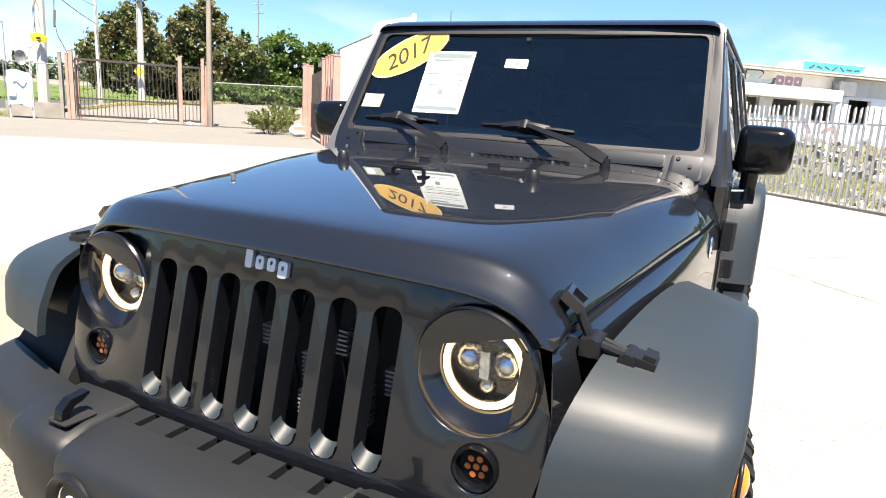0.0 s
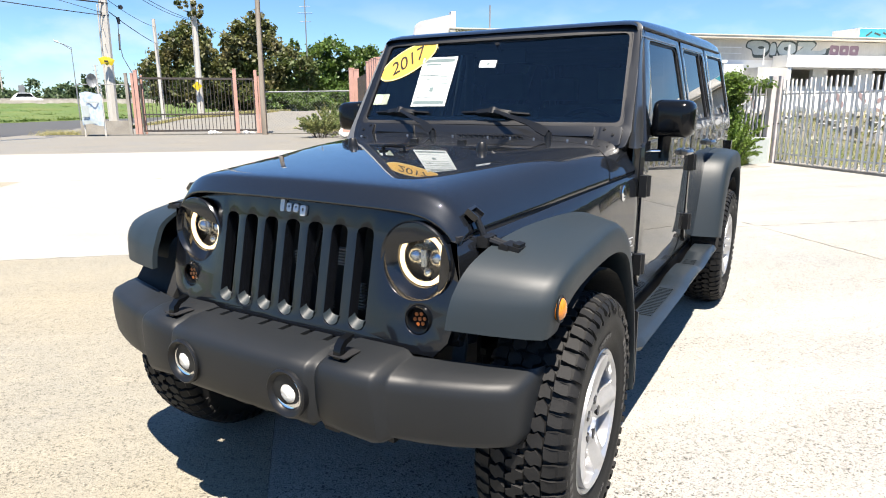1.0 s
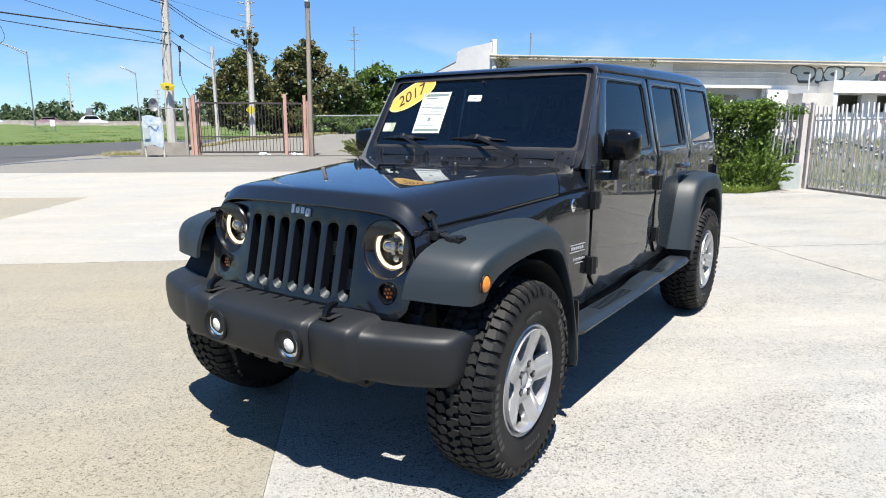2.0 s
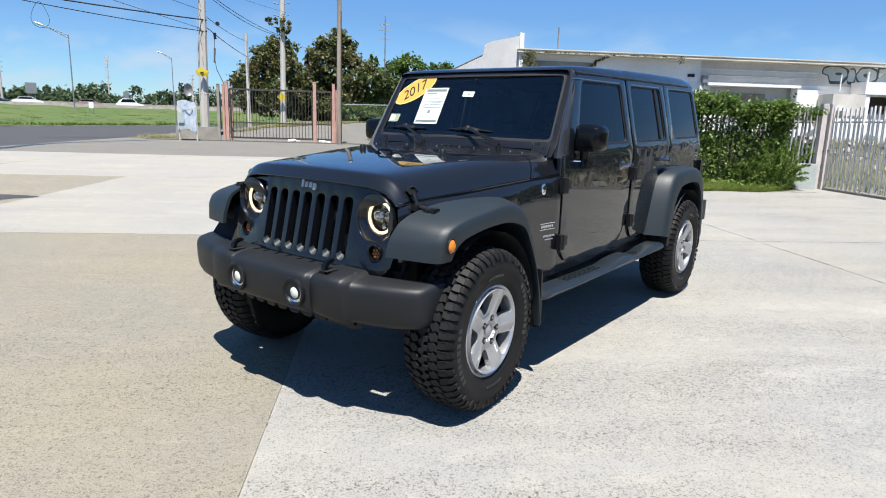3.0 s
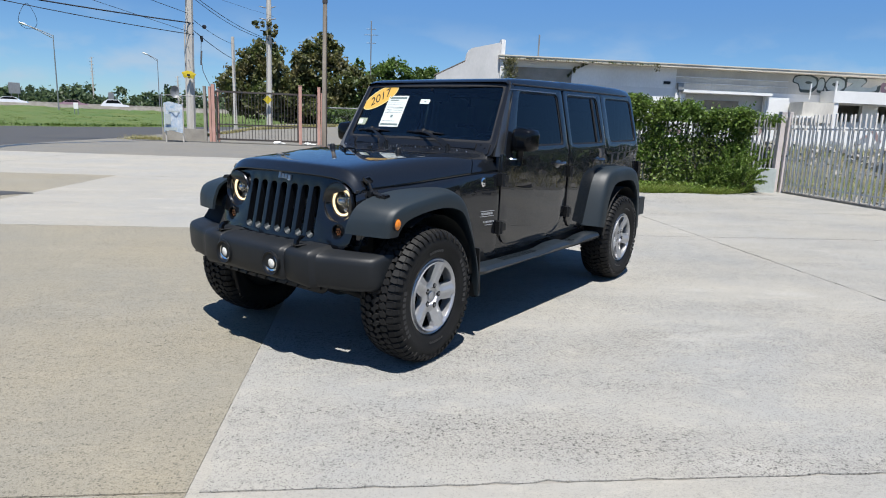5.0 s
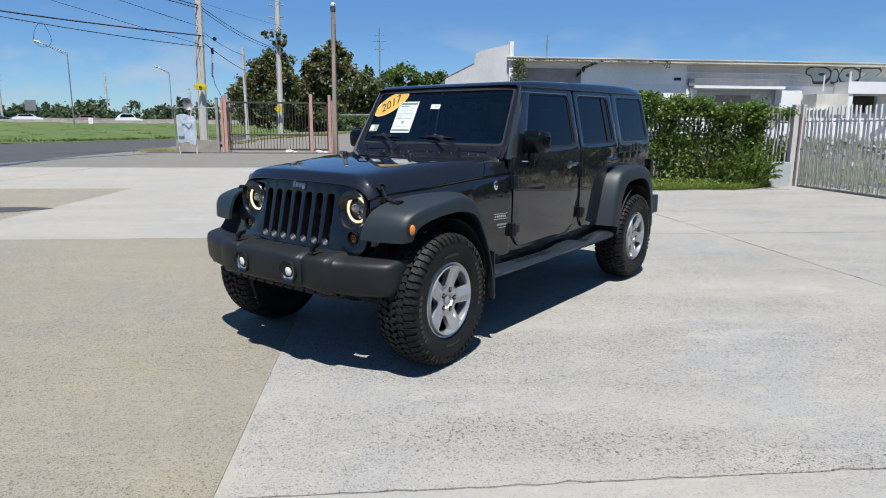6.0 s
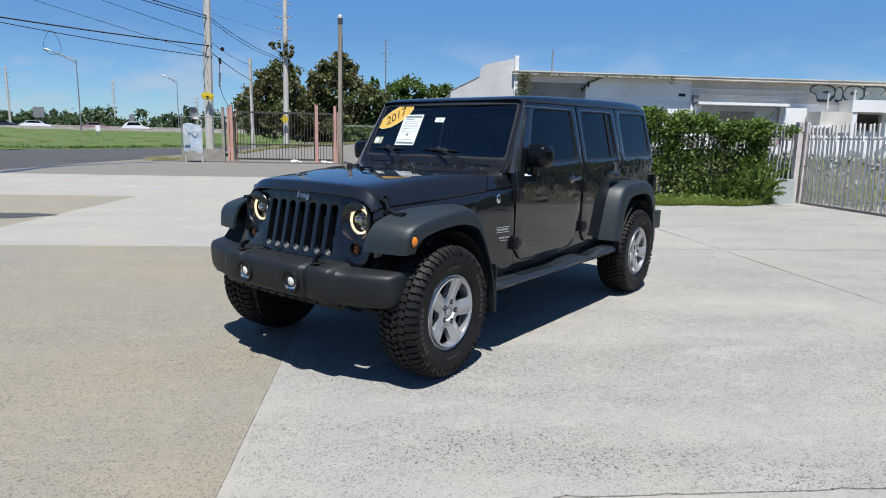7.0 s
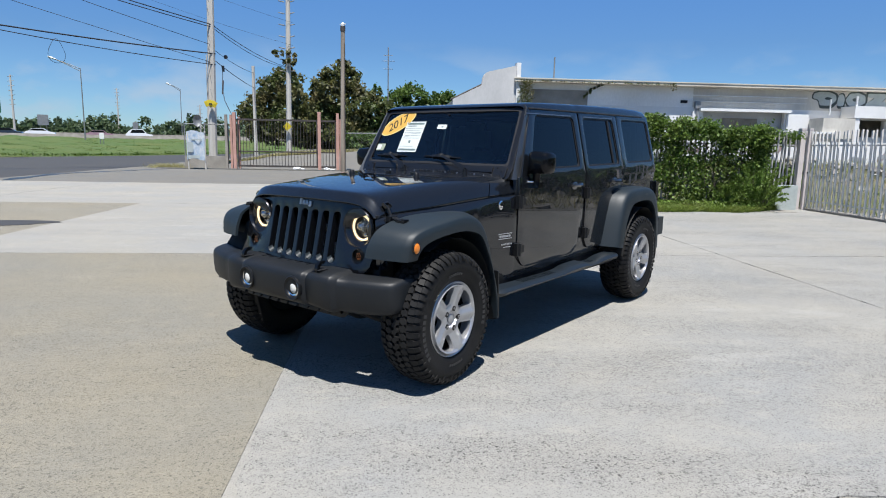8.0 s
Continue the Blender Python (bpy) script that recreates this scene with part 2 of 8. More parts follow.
ALLOY = material("painted_alloy", (0.45, 0.455, 0.465), rough=0.32, metal=0.7, spread=0.08, scale=9, fine=120, bump=0.05, coat=0.3, coat_rough=0.15, tint=(0.39, 0.39, 0.40))
STEEL = material("worn_steel", (0.30, 0.30, 0.31), rough=0.35, metal=0.9, spread=0.25, scale=14, fine=120, bump=0.1)
CHROME = material("chrome", (0.75, 0.76, 0.78), rough=0.08, metal=1.0, spread=0.05, bump=0)
SILVER = material("silver_lettering", (0.42, 0.43, 0.45), rough=0.35, metal=0.5, spread=0.05, bump=0)
STEP = material("step_plastic", (0.011, 0.0153, 0.0195), rough=0.36, spread=0.15, scale=6, fine=260, bump=0.2, depth=0.001)
AMBER = material("amber_lens", (0.541, 0.157, 0.00501), rough=0.12, spread=0.12, scale=40, fine=220, bump=0.5, depth=0.002, coat=0.8)
AMBER_LED = glow("amber_led", (0.30, 0.085, 0.02), 0.03)
HALO = glow("halo_tube", (1.0, 0.76, 0.42), 0.75)
LAMP_CHROME = material("lamp_reflector", (0.62, 0.66, 0.72), rough=0.16, metal=1.0, spread=0.3, scale=30, fine=90, bump=0.3, depth=0.01)
FOG_LENS = material("fog_lamp_lens", (0.70, 0.69, 0.64), rough=0.14, spread=0.35, scale=26, fine=110, bump=0.6, depth=0.004, coat=0.6)
LAMP_DARK = material("lamp_housing", (0.24, 0.25, 0.27), rough=0.28, metal=0.85, spread=0.3, scale=30, fine=90, bump=0.2)
CLEAR = pane("clear_lens", (0.92, 0.94, 0.95))
GLASS = pane("tinted_glass", (0.44, 0.58, 0.55), 1.68)
SIDE_GLASS = pane("dark_tinted_glass", (0.07, 0.095, 0.092), 1.36)
CABIN = material("cabin_trim", (0.085, 0.092, 0.092), rough=0.75, spread=0.2, scale=8, fine=200, bump=0.2)
SEAT = material("seat_cloth", (0.095, 0.100, 0.088), rough=0.9, spread=0.2, scale=10, fine=240, bump=0.3)
YELLOW = material("yellow_vinyl", (0.54, 0.325, 0.066), rough=0.3, spread=0.04, bump=0)
PALE_YELLOW = material("pale_yellow_rim", (0.561, 0.476, 0.221), rough=0.3, spread=0.04, bump=0)
INK = material("black_ink", (0.02, 0.018, 0.012), rough=0.5, spread=0.1, bump=0)
PAPER = material("white_paper", (0.51, 0.544, 0.527), rough=0.6, spread=0.04, bump=0.03)
GREY_INK = material("grey_green_ink", (0.12, 0.16, 0.155), rough=0.6, spread=0.1, bump=0)
STICKER = material("green_sticker", (0.315, 0.352, 0.264), rough=0.5, spread=0.35, scale=40, fine=150, bump=0)

SIGN_GREEN = material("sign_green", (0.00629, 0.101, 0.0535), rough=0.4, spread=0.08, scale=3, fine=60, bump=0)
SLAB_PALE = concrete("pale_concrete", (0.28, 0.272, 0.249), (0.112, 0.109, 0.102), 0.55)
SLAB_GREY = concrete("grey_concrete", (0.276, 0.270, 0.249), (0.040, 0.039, 0.037), 1.0, (1.0, 0.975, 0.92), 0.12)
SLAB_TAN = concrete("tan_concrete", (0.228, 0.212, 0.172), (0.050, 0.046, 0.038), 0.80, (1.0, 0.965, 0.88), 0.65)
APRON = concrete("old_apron", (0.153, 0.148, 0.135), (0.0611, 0.056, 0.0509), 0.5)
JOINT = material("joint_dirt", (0.23, 0.217, 0.191), rough=0.95, spread=0.3, scale=4, fine=50, bump=0.4)
EARTH = material("dry_earth", (0.114, 0.103, 0.0784), rough=0.95, spread=0.3, scale=0.15, fine=4, bump=0.4, depth=0.03, tint=(0.0703, 0.0811, 0.0325))
ASPHALT = material("asphalt", (0.0357, 0.0363, 0.0379), rough=0.85, spread=0.2, scale=0.3, fine=40, bump=0.3, tint=(0.046, 0.0455, 0.0444))
WET = material("wet_dirt", (0.030, 0.029, 0.026), rough=0.35, spread=0.3, scale=3, fine=20, bump=0.2)
GRASS = material("field_grass", (0.048, 0.088, 0.013), rough=0.9, spread=0.4, scale=0.22, fine=6, bump=0.8, depth=0.15, tint=(0.080, 0.104, 0.023))
BLADES = leafy("grass_blades", (0.128, 0.196, 0.0272), (0.17, 0.2, 0.0425), 1.5)
FIELD_BLADES = leafy("field_blades", (0.052, 0.102, 0.010), (0.078, 0.110, 0.016), 0.15, 0.12)
DRY_BLADES = leafy("dry_grass_blades", (0.34, 0.306, 0.145), (0.255, 0.246, 0.0935), 0.6, 0.3)
LEAF = leafy("hedge_leaves", (0.086, 0.150, 0.021), (0.125, 0.175, 0.034), 1.2, 0.5)
BUSH_LEAF = leafy("bush_leaves", (0.110, 0.190, 0.028), (0.148, 0.208, 0.040), 1.2)
OLIVE_LEAF = leafy("dusty_bush_leaves", (0.17, 0.225, 0.075), (0.27, 0.25, 0.11), 1.4, 0.4)
TREE_LEAF = leafy("tree_leaves", (0.062, 0.092, 0.021), (0.148, 0.122, 0.050), 0.40, 0.5)
GREEN_LEAF = leafy("green_tree_leaves", (0.062, 0.118, 0.020), (0.098, 0.146, 0.030), 0.4, 0.5)
# distance haze put into the colour: paler and greyer than the near leaves
HAZY_FAR_LEAF = leafy("hazy_far_leaves", (0.0818, 0.12, 0.0535), (0.0629, 0.101, 0.044), 0.12, 0.4)
BARK = material("bark", (0.0629, 0.0503, 0.0377), rough=0.9, spread=0.35, scale=3, fine=30, bump=0.6, depth=0.01, stretch=(1, 1, 0.25))
POLE = material("concrete_pole", (0.476, 0.459, 0.416), rough=0.85, spread=0.15, scale=1.5, fine=25, bump=0.2, tint=(0.391, 0.365, 0.323), stretch=(1, 1, 0.3))
WOOD_POLE = material("weathered_wood_pole", (0.306, 0.264, 0.212), rough=0.9, spread=0.3, scale=2, fine=40, bump=0.5, tint=(0.128, 0.106, 0.085), stretch=(1, 1, 0.15))
PINK = material("faded_pink_paint", (0.468, 0.272, 0.221), rough=0.7, spread=0.18, scale=2, fine=25, bump=0.2, tint=(0.357, 0.204, 0.162))
RUST = material("dark_rusty_iron", (0.034, 0.032, 0.031), rough=0.75, spread=0.35, scale=3, fine=40, bump=0.3, tint=(0.060, 0.046, 0.038))
GALV = material("galvanised_steel", (0.252, 0.258, 0.258), rough=0.5, metal=0.5, spread=0.2, scale=3, fine=50, bump=0.1)
PICKET = material("weathered_white_picket", (0.62, 0.60, 0.56), rough=0.75, spread=0.15, scale=2, fine=30, bump=0.2, tint=(0.48, 0.46, 0.43), vary=0.12)
# weathered picket paint greyed for the shade of the vines
SHADED_PICKET = material("shaded_weathered_picket", (0.34, 0.335, 0.335), rough=0.8, spread=0.2, scale=2, fine=30, bump=0.2, tint=(0.24, 0.235, 0.235), vary=0.15)
POST_PALE = material("chalky_pink_white_post", (0.527, 0.484, 0.468), rough=0.8, spread=0.15, scale=2, fine=25, bump=0.2, tint=(0.425, 0.383, 0.365))
WALL = material("white_wash_wall", (0.731, 0.727, 0.705), rough=0.85, spread=0.12, scale=0.5, fine=12, bump=0.25, tint=(0.629, 0.62, 0.586), stretch=(1, 1, 0.5))
WALL_GREY = material("weathered_grey_wall", (0.476, 0.476, 0.468), rough=0.85, spread=0.12, scale=0.8, fine=12, bump=0.25, tint=(0.391, 0.391, 0.383), stretch=(1, 1, 0.5))
WALL_CREAM = material("stained_cream_wall", (0.561, 0.518, 0.425), rough=0.85, spread=0.15, scale=0.5, fine=12, bump=0.25, tint=(0.425, 0.391, 0.323), stretch=(1, 1, 0.4))
WALL_STAIN = material("rain_stained_cream_paint", (0.57, 0.545, 0.48), rough=0.85, spread=0.14, scale=0.7, fine=10, bump=0.25, tint=(0.43, 0.405, 0.36), stretch=(1, 1, 0.35))
WHITE = material("bright_white_paint", (0.68, 0.68, 0.663), rough=0.7, spread=0.06, scale=1, fine=20, bump=0.1, tint=(0.595, 0.595, 0.578))
BLOCK = material("bare_block", (0.281, 0.264, 0.23), rough=0.9, spread=0.25, scale=1.2, fine=18, bump=0.4, tint=(0.187, 0.17, 0.145))
DARK_IN = material("dark_interior", (0.02, 0.02, 0.022), rough=0.9, spread=0.2, bump=0)
PLY = material("weathered_plywood", (0.255, 0.221, 0.17), rough=0.85, spread=0.25, scale=2, fine=30, bump=0.2, tint=(0.17, 0.145, 0.111))
WHITE_CAR = material("white_car_paint", (0.663, 0.671, 0.68), rough=0.25, spread=0.03, bump=0, coat=1.0)
BLACK_CAR = material("black_car_paint", (0.014, 0.014, 0.016), rough=0.25, spread=0.05, bump=0, coat=1.0)
SPRAY_TEAL = material("teal_spray_paint", (0.0425, 0.306, 0.391), rough=0.6, spread=0.15, scale=2, fine=15, bump=0)
SPRAY_GREY = material("grey_green_spray_paint", (0.357, 0.399, 0.391), rough=0.6, spread=0.15, scale=2, fine=15, bump=0)
SPRAY_RED = material("dull_red_spray_paint", (0.26, 0.165, 0.20), rough=0.6, spread=0.2, scale=2, fine=15, bump=0)
FADED_RED = material("faded_red_paint", (0.315, 0.226, 0.214), rough=0.8, spread=0.25, scale=2, fine=15, bump=0)
FADED_GREY = material("faded_grey_paint", (0.289, 0.308, 0.315), rough=0.8, spread=0.25, scale=2, fine=15, bump=0)
RUBBLE = material("broken_concrete", (0.27, 0.255, 0.23), rough=0.95, spread=0.3, scale=3, fine=20, bump=0.4, island=0.35)
SPRAY_DARK = material("dark_spray_paint", (0.045, 0.06, 0.055), rough=0.6, spread=0.15, scale=2, fine=15, bump=0)
CABLE = material("black_cable", (0.015, 0.017, 0.022), rough=0.6, spread=0.2, bump=0)
YELLOW_SIGN = material("yellow_sign_paint", (0.503, 0.39, 0.0126), rough=0.5, spread=0.15, scale=8, fine=40, bump=0.1)
BANNER = material("sun_bleached_banner", (0.51, 0.535, 0.552), rough=0.7, spread=0.2, scale=4, fine=18, bump=0.2, tint=(0.255, 0.357, 0.468))


# ---- building blocks ----
def part(name, bm, mat, parent=None, label="", smooth=35, m=None, out=None):
    """One mesh object from a bmesh, under a thing or a part. out: the way an open sheet faces."""
    bmesh.ops.recalc_face_normals(bm, faces=bm.faces[:])
    if out is not None:
        bm.normal_update()
        if sum((f.normal * f.calc_area() for f in bm.faces), Vector()).dot(Vector(out)) < 0:
            bmesh.ops.reverse_faces(bm, faces=bm.faces[:])
    me = bpy.data.meshes.new(name)
    bm.to_mesh(me)
    bm.free()
    return mesh_part(name, me, mat, parent, label, smooth, m)


def split(name, bm, mat, parent, label="", smooth=35):
    """One part for each loose piece of a bmesh."""
    bm.verts.ensure_lookup_table()
    seen = set()
    for v in bm.verts[:]:
        if v in seen:
            continue
        stack, group = [v], []
        seen.add(v)
        while stack:
            q = stack.pop()
            group.append(q)
            for e in q.link_edges:
                o = e.other_vert(q)
                if o not in seen:
                    seen.add(o)
                    stack.append(o)
        one, at = bmesh.new(), {}
        for q in group:
            at[q] = one.verts.new(q.co)
        for f in {f for q in group for f in q.link_faces}:
            one.faces.new([at[q] for q in f.verts])
        part(name, one, mat, parent, label, smooth)
    bm.free()


def mesh_part(name, me, mat, parent=None, label="", smooth=35, m=None):
    for one in mat if isinstance(mat, (list, tuple)) else [mat]:
        me.materials.append(one)
    if smooth:
        me.polygons.foreach_set("use_smooth", [True] * len(me.polygons))
        me.set_sharp_from_angle(angle=radians(smooth))
    ob = new(name, me)
    if parent:
        ob.parent = parent
    if m is not None:
        ob.matrix_basis = m
    return tagged(ob, label)


def thing(name, label, category, group="", m=None, kind=""):
    ob = new(name)
    ob.empty_display_size = 0.2
    if m is not None:
        ob.matrix_basis = m
    return tagged(ob, label, category, group, kind)


def box(bm, x0, x1, y0, y1, z0, z1):
    vs = [bm.verts.new((x, y, z)) for x in (x0, x1) for y in (y0, y1) for z in (z0, z1)]
    for f in ((0, 1, 3, 2), (4, 6, 7, 5), (0, 4, 5, 1), (2, 3, 7, 6), (0, 2, 6, 4), (1, 5, 7, 3)):
        bm.faces.new([vs[i] for i in f])
    return vs


def obox(bm, m, sx, sy, sz):
    vs = box(bm, -sx / 2, sx / 2, -sy / 2, sy / 2, -sz / 2, sz / 2)
    for v in vs:
        v.co = m @ v.co
    return vs


def loft(bm, rows, closed=True, caps=True):
    rings = [[bm.verts.new(p) for p in row] for row in rows]
    n = len(rings[0])
    for a, b in zip(rings, rings[1:]):
        for i in range(n if closed else n - 1):
            j = (i + 1) % n
            bm.faces.new((a[i], a[j], b[j], b[i]))
    if closed and caps:
        bm.faces.new(rings[0][::-1])
        bm.faces.new(rings[-1])
    return rings


def ring(c, ax, r, n, phase=0.0):
    ax = Vector(ax).normalized()
    a = ax.orthogonal().normalized()
    b = ax.cross(a)
    return [Vector(c) + r * (math.cos(phase + 2 * math.pi * i / n) * a + math.sin(phase + 2 * math.pi * i / n) * b) for i in range(n)]


def rod(bm, p, q, r, r2=None, n=12):
    d = Vector(q) - Vector(p)
    loft(bm, [ring(p, d, r, n), ring(q, d, r if r2 is None else r2, n)])


def tube(bm, pts, r, n=8):
    pts = [Vector(p) for p in pts]
    rows = []
    ref = None
    for i, p in enumerate(pts):
        d = (pts[min(i + 1, len(pts) - 1)] - pts[max(i - 1, 0)]).normalized()
        if ref is None:
            ref = d.orthogonal().normalized()
        a = (ref - d * ref.dot(d)).normalized()
        ref = a
        b = d.cross(a)
        rows.append([p + r * (math.cos(2 * math.pi * k / n) * a + math.sin(2 * math.pi * k / n) * b) for k in range(n)])
    loft(bm, rows)


def spin(bm, profile, n=48, caps=False):
    """Revolves (x, r) pairs round the x axis."""
    loft(bm, [[(x, r * math.cos(2 * math.pi * k / n), r * math.sin(2 * math.pi * k / n)) for x, r in profile] for k in range(n)] +
         [[(x, r, 0) for x, r in profile]], closed=False)
    bmesh.ops.remove_doubles(bm, verts=bm.verts[:], dist=1e-5)


def soften(bm, r, angle=35, seg=2):
    edges = [e for e in bm.edges if len(e.link_faces) == 2 and e.calc_face_angle(0) > radians(angle)]
    if edges:
        bmesh.ops.bevel(bm, geom=edges, offset=r, segments=seg, profile=0.6, affect="EDGES", clamp_overlap=True)


def rounded(points, r, n=4):
    """A polygon with its corners rounded; r: one radius or one a corner."""
    out = []
    k = len(points)
    for i in range(k):
        p, a, b = Vector(points[i]), Vector(points[i - 1]), Vector(points[(i + 1) % k])
        rad = r[i] if isinstance(r, (list, tuple)) else r
        u, v = a - p, b - p
        d = min(rad, 0.45 * u.length, 0.45 * v.length)
        s, e = p + u.normalized() * d, p + v.normalized() * d
        if d < 1e-6:
            out.append(p)
            continue
        for j in range(n + 1):
            t = j / n
            out.append((1 - t) ** 2 * s + 2 * t * (1 - t) * p + t * t * e)
    return [(q.x, q.y) for q in out]


def oval(cx, cy, rx, ry=None, n=32, a0=0.0):
    ry = rx if ry is None else ry
    return [(cx + rx * math.cos(a0 + 2 * math.pi * i / n), cy + ry * math.sin(a0 + 2 * math.pi * i / n)) for i in range(n)]


def plate(bm, outer, holes=(), depth=0.02, at=None, cuts=0.0, edge=0.0):
    """A sheet cut to an outline with holes; at(u, v, w) takes it into the world. cuts: longest edge kept; edge: bevel."""
    base = bmesh.new()
    edges = []
    for loop in (outer, *holes):
        vs = [base.verts.new((u, v, 0)) for u, v in loop]
        edges += [base.edges.new((vs[i], vs[(i + 1) % len(vs)])) for i in range(len(vs))]
    bmesh.ops.triangle_fill(base, use_beauty=True, use_dissolve=False, edges=edges, normal=(0, 0, 1))
    if cuts:
        for _ in range(4):
            long = [e for e in base.edges if e.calc_length() > cuts and len(e.link_faces) == 2]
            if not long:
                break
            bmesh.ops.subdivide_edges(base, edges=long, cuts=1)
            bmesh.ops.triangulate(base, faces=base.faces[:])
    bmesh.ops.recalc_face_normals(base, faces=base.faces[:])
    if base.faces[0].normal.z < 0:
        bmesh.ops.reverse_faces(base, faces=base.faces[:])
    if depth:
        got = bmesh.ops.extrude_face_region(base, geom=base.faces[:])
        for v in got["geom"]:
            if isinstance(v, bmesh.types.BMVert):
                v.co.z += depth
    if edge:
        es = [e for e in base.edges if len(e.link_faces) == 2 and e.calc_face_angle(0) > 1.0 and
              abs(e.verts[0].co.z - e.verts[1].co.z) < 1e-6 and e.verts[0].co.z > depth * 0.5]
        bmesh.ops.bevel(base, geom=es, offset=edge, segments=2, profile=0.6, affect="EDGES", clamp_overlap=True)
    if at:
        for v in base.verts:
            v.co = Vector(at(*v.co))
    me = bpy.data.meshes.new("sheet")
    base.to_mesh(me)
    base.free()
    bm.from_mesh(me)
    bpy.data.meshes.remove(me)


def mirror(bm, s):
    if s < 0:
        for v in bm.verts:
            v.co.x *= -1
        bmesh.ops.reverse_faces(bm, faces=bm.faces[:])
    return bm


def ease(x, knots):
    """Smooth curve through (x, y) knots."""
    xs, ys = zip(*knots)
    if x <= xs[0]:
        return ys[0]
    for i in range(len(xs) - 1):
        if x <= xs[i + 1]:
            h = xs[i + 1] - xs[i]
            t = (x - xs[i]) / h
            m0 = (ys[i + 1] - ys[max(i - 1, 0)]) / (xs[i + 1] - xs[max(i - 1, 0)])
            j = min(i + 2, len(xs) - 1)
            m1 = (ys[j] - ys[i]) / (xs[j] - xs[i])
            return ((2 * t ** 3 - 3 * t * t + 1) * ys[i] + (t ** 3 - 2 * t * t + t) * h * m0 +
                    (-2 * t ** 3 + 3 * t * t) * ys[i + 1] + (t ** 3 - t * t) * h * m1)
    return ys[-1]


def text_mesh(body, size, name="text"):
    """Lettering of the built-in font as a flat mesh, centred."""
    cu = bpy.data.curves.new(name, "FONT")
    cu.body, cu.size, cu.align_x, cu.align_y, cu.extrude = body, size, "CENTER", "CENTER", 0.0006
    ob = bpy.data.objects.new(name, cu)
    scene.collection.objects.link(ob)
    me = bpy.data.meshes.new_from_object(ob.evaluated_get(bpy.context.evaluated_depsgraph_get()))
    bpy.data.objects.remove(ob)
    bpy.data.curves.remove(cu)
    return me

# ---- the parked off-road car: front axle at y = 0, nose towards -y, standing on z = 0 ----
car = thing("off_road_car", "dark grey four-door off-road car with black flares, parked on concrete", "car", m=Matrix.Translation((0, 0, 0.010)))


def hood_half(y):
    return ease(y, [(-0.37, 0.592), (0.07, 0.642), (0.25, 0.670), (0.58, 0.728), (0.70, 0.741), (0.90, 0.752)])


def hood_edge(y):
    return ease(y, [(-0.37, 1.016), (0.07, 1.042), (0.25, 1.058), (0.58, 1.087), (0.70, 1.093), (0.9, 1.103)])


def hood_mid(y):
    return ease(y, [(-0.38, 1.124), (-0.34, 1.134), (-0.26, 1.147), (0.31, 1.199), (0.70, 1.222), (0.93, 1.250)])


def hood_z(x, y):
    k = min(1.0, abs(x) / hood_half(y))
    c, e = hood_mid(y), hood_edge(y)
    n = 11 + 4 * min(1.0, max(0.0, (y - 0.1) / 0.5))
    return c - (c - e) * (0.11 * k ** 2 + 0.89 * k ** n)


def hood_seam(k):
    """The hood's rear edge: straight across, swept forward where it rolls down the side."""
    return 0.708 - 0.125 * abs(k) ** 10


def fender_x(y, z):
    """The painted side between the hood's edge and the door."""
    full = ease(y, [(-0.345, 0.632), (0.07, 0.682), (0.45, 0.734), (0.70, 0.757), (0.88, 0.776)]) - 0.10 * max(0.0, 0.85 - z) ** 2
    top = hood_half(y) + 0.002
    d = max(0.0, hood_edge(y) - 0.015 - z)
    return top + (full - top) * (1 - math.exp(-d / 0.022))


def rake(y):
    return 0.018 * (y - 0.9)


def side_x(z):
    """The body side's half width at a height: slightly barrelled below the belt, leaning in above it."""
    return 0.772 - 0.10 * max(0.0, 0.85 - z) ** 2 - 0.214 * max(0.0, z - 1.215)


# hood
bm = bmesh.new()
LIP = [(-0.372, 0.048), (-0.369, 0.041), (-0.360, 0.0305), (-0.348, 0.0180), (-0.338, 0.0085), (-0.331, 0.0035), (-0.322, 0.0010), (-0.312, 0.0)]
ys = [y for y, d in LIP] + [-0.285] + [-0.22 + 0.07 * i for i in range(13)] + [0.66, 0.69, 0.70]
rows = []
for y in ys:
    drop = dict(LIP).get(y, 0.0)
    w = hood_half(y) - (0.0 if y > -0.36 else (-0.36 - y) * 0.4)
    row = []
    for i in range(57):
        k = -1 + 2 * i / 56
        k = math.copysign(1 - (1 - abs(k)) ** 1.6, k)
        yy = y if y < 0.2 else 0.2 + (y - 0.2) / 0.5 * (hood_seam(k) - 0.2)
        ww = w if y < 0.2 else hood_half(yy)
        row.append((ww * k, yy + 0.035 * abs(k) ** 3 * max(0.0, min(1.0, (0.15 - y) / 0.3)), hood_z(ww * k, max(yy, -0.36)) - drop))
    row.insert(0, (row[0][0] + 0.002, row[0][1], row[0][2] - 0.010))
    row.append((row[-1][0] - 0.002, row[-1][1], row[-1][2] - 0.010))
    rows.append(row)
nose = [[(x * k, y + dy, z - dz) for x, y, z in rows[0]] for k, dy, dz in ((0.992, 0.020, 0.005), (0.996, 0.008, 0.007), (1.0, 0.001, 0.004))]
loft(bm, nose + rows, closed=False)
part("hood", bm, PAINT, car, "glossy dark grey hood", smooth=60)

# dark gap round the hood
bm = bmesh.new()
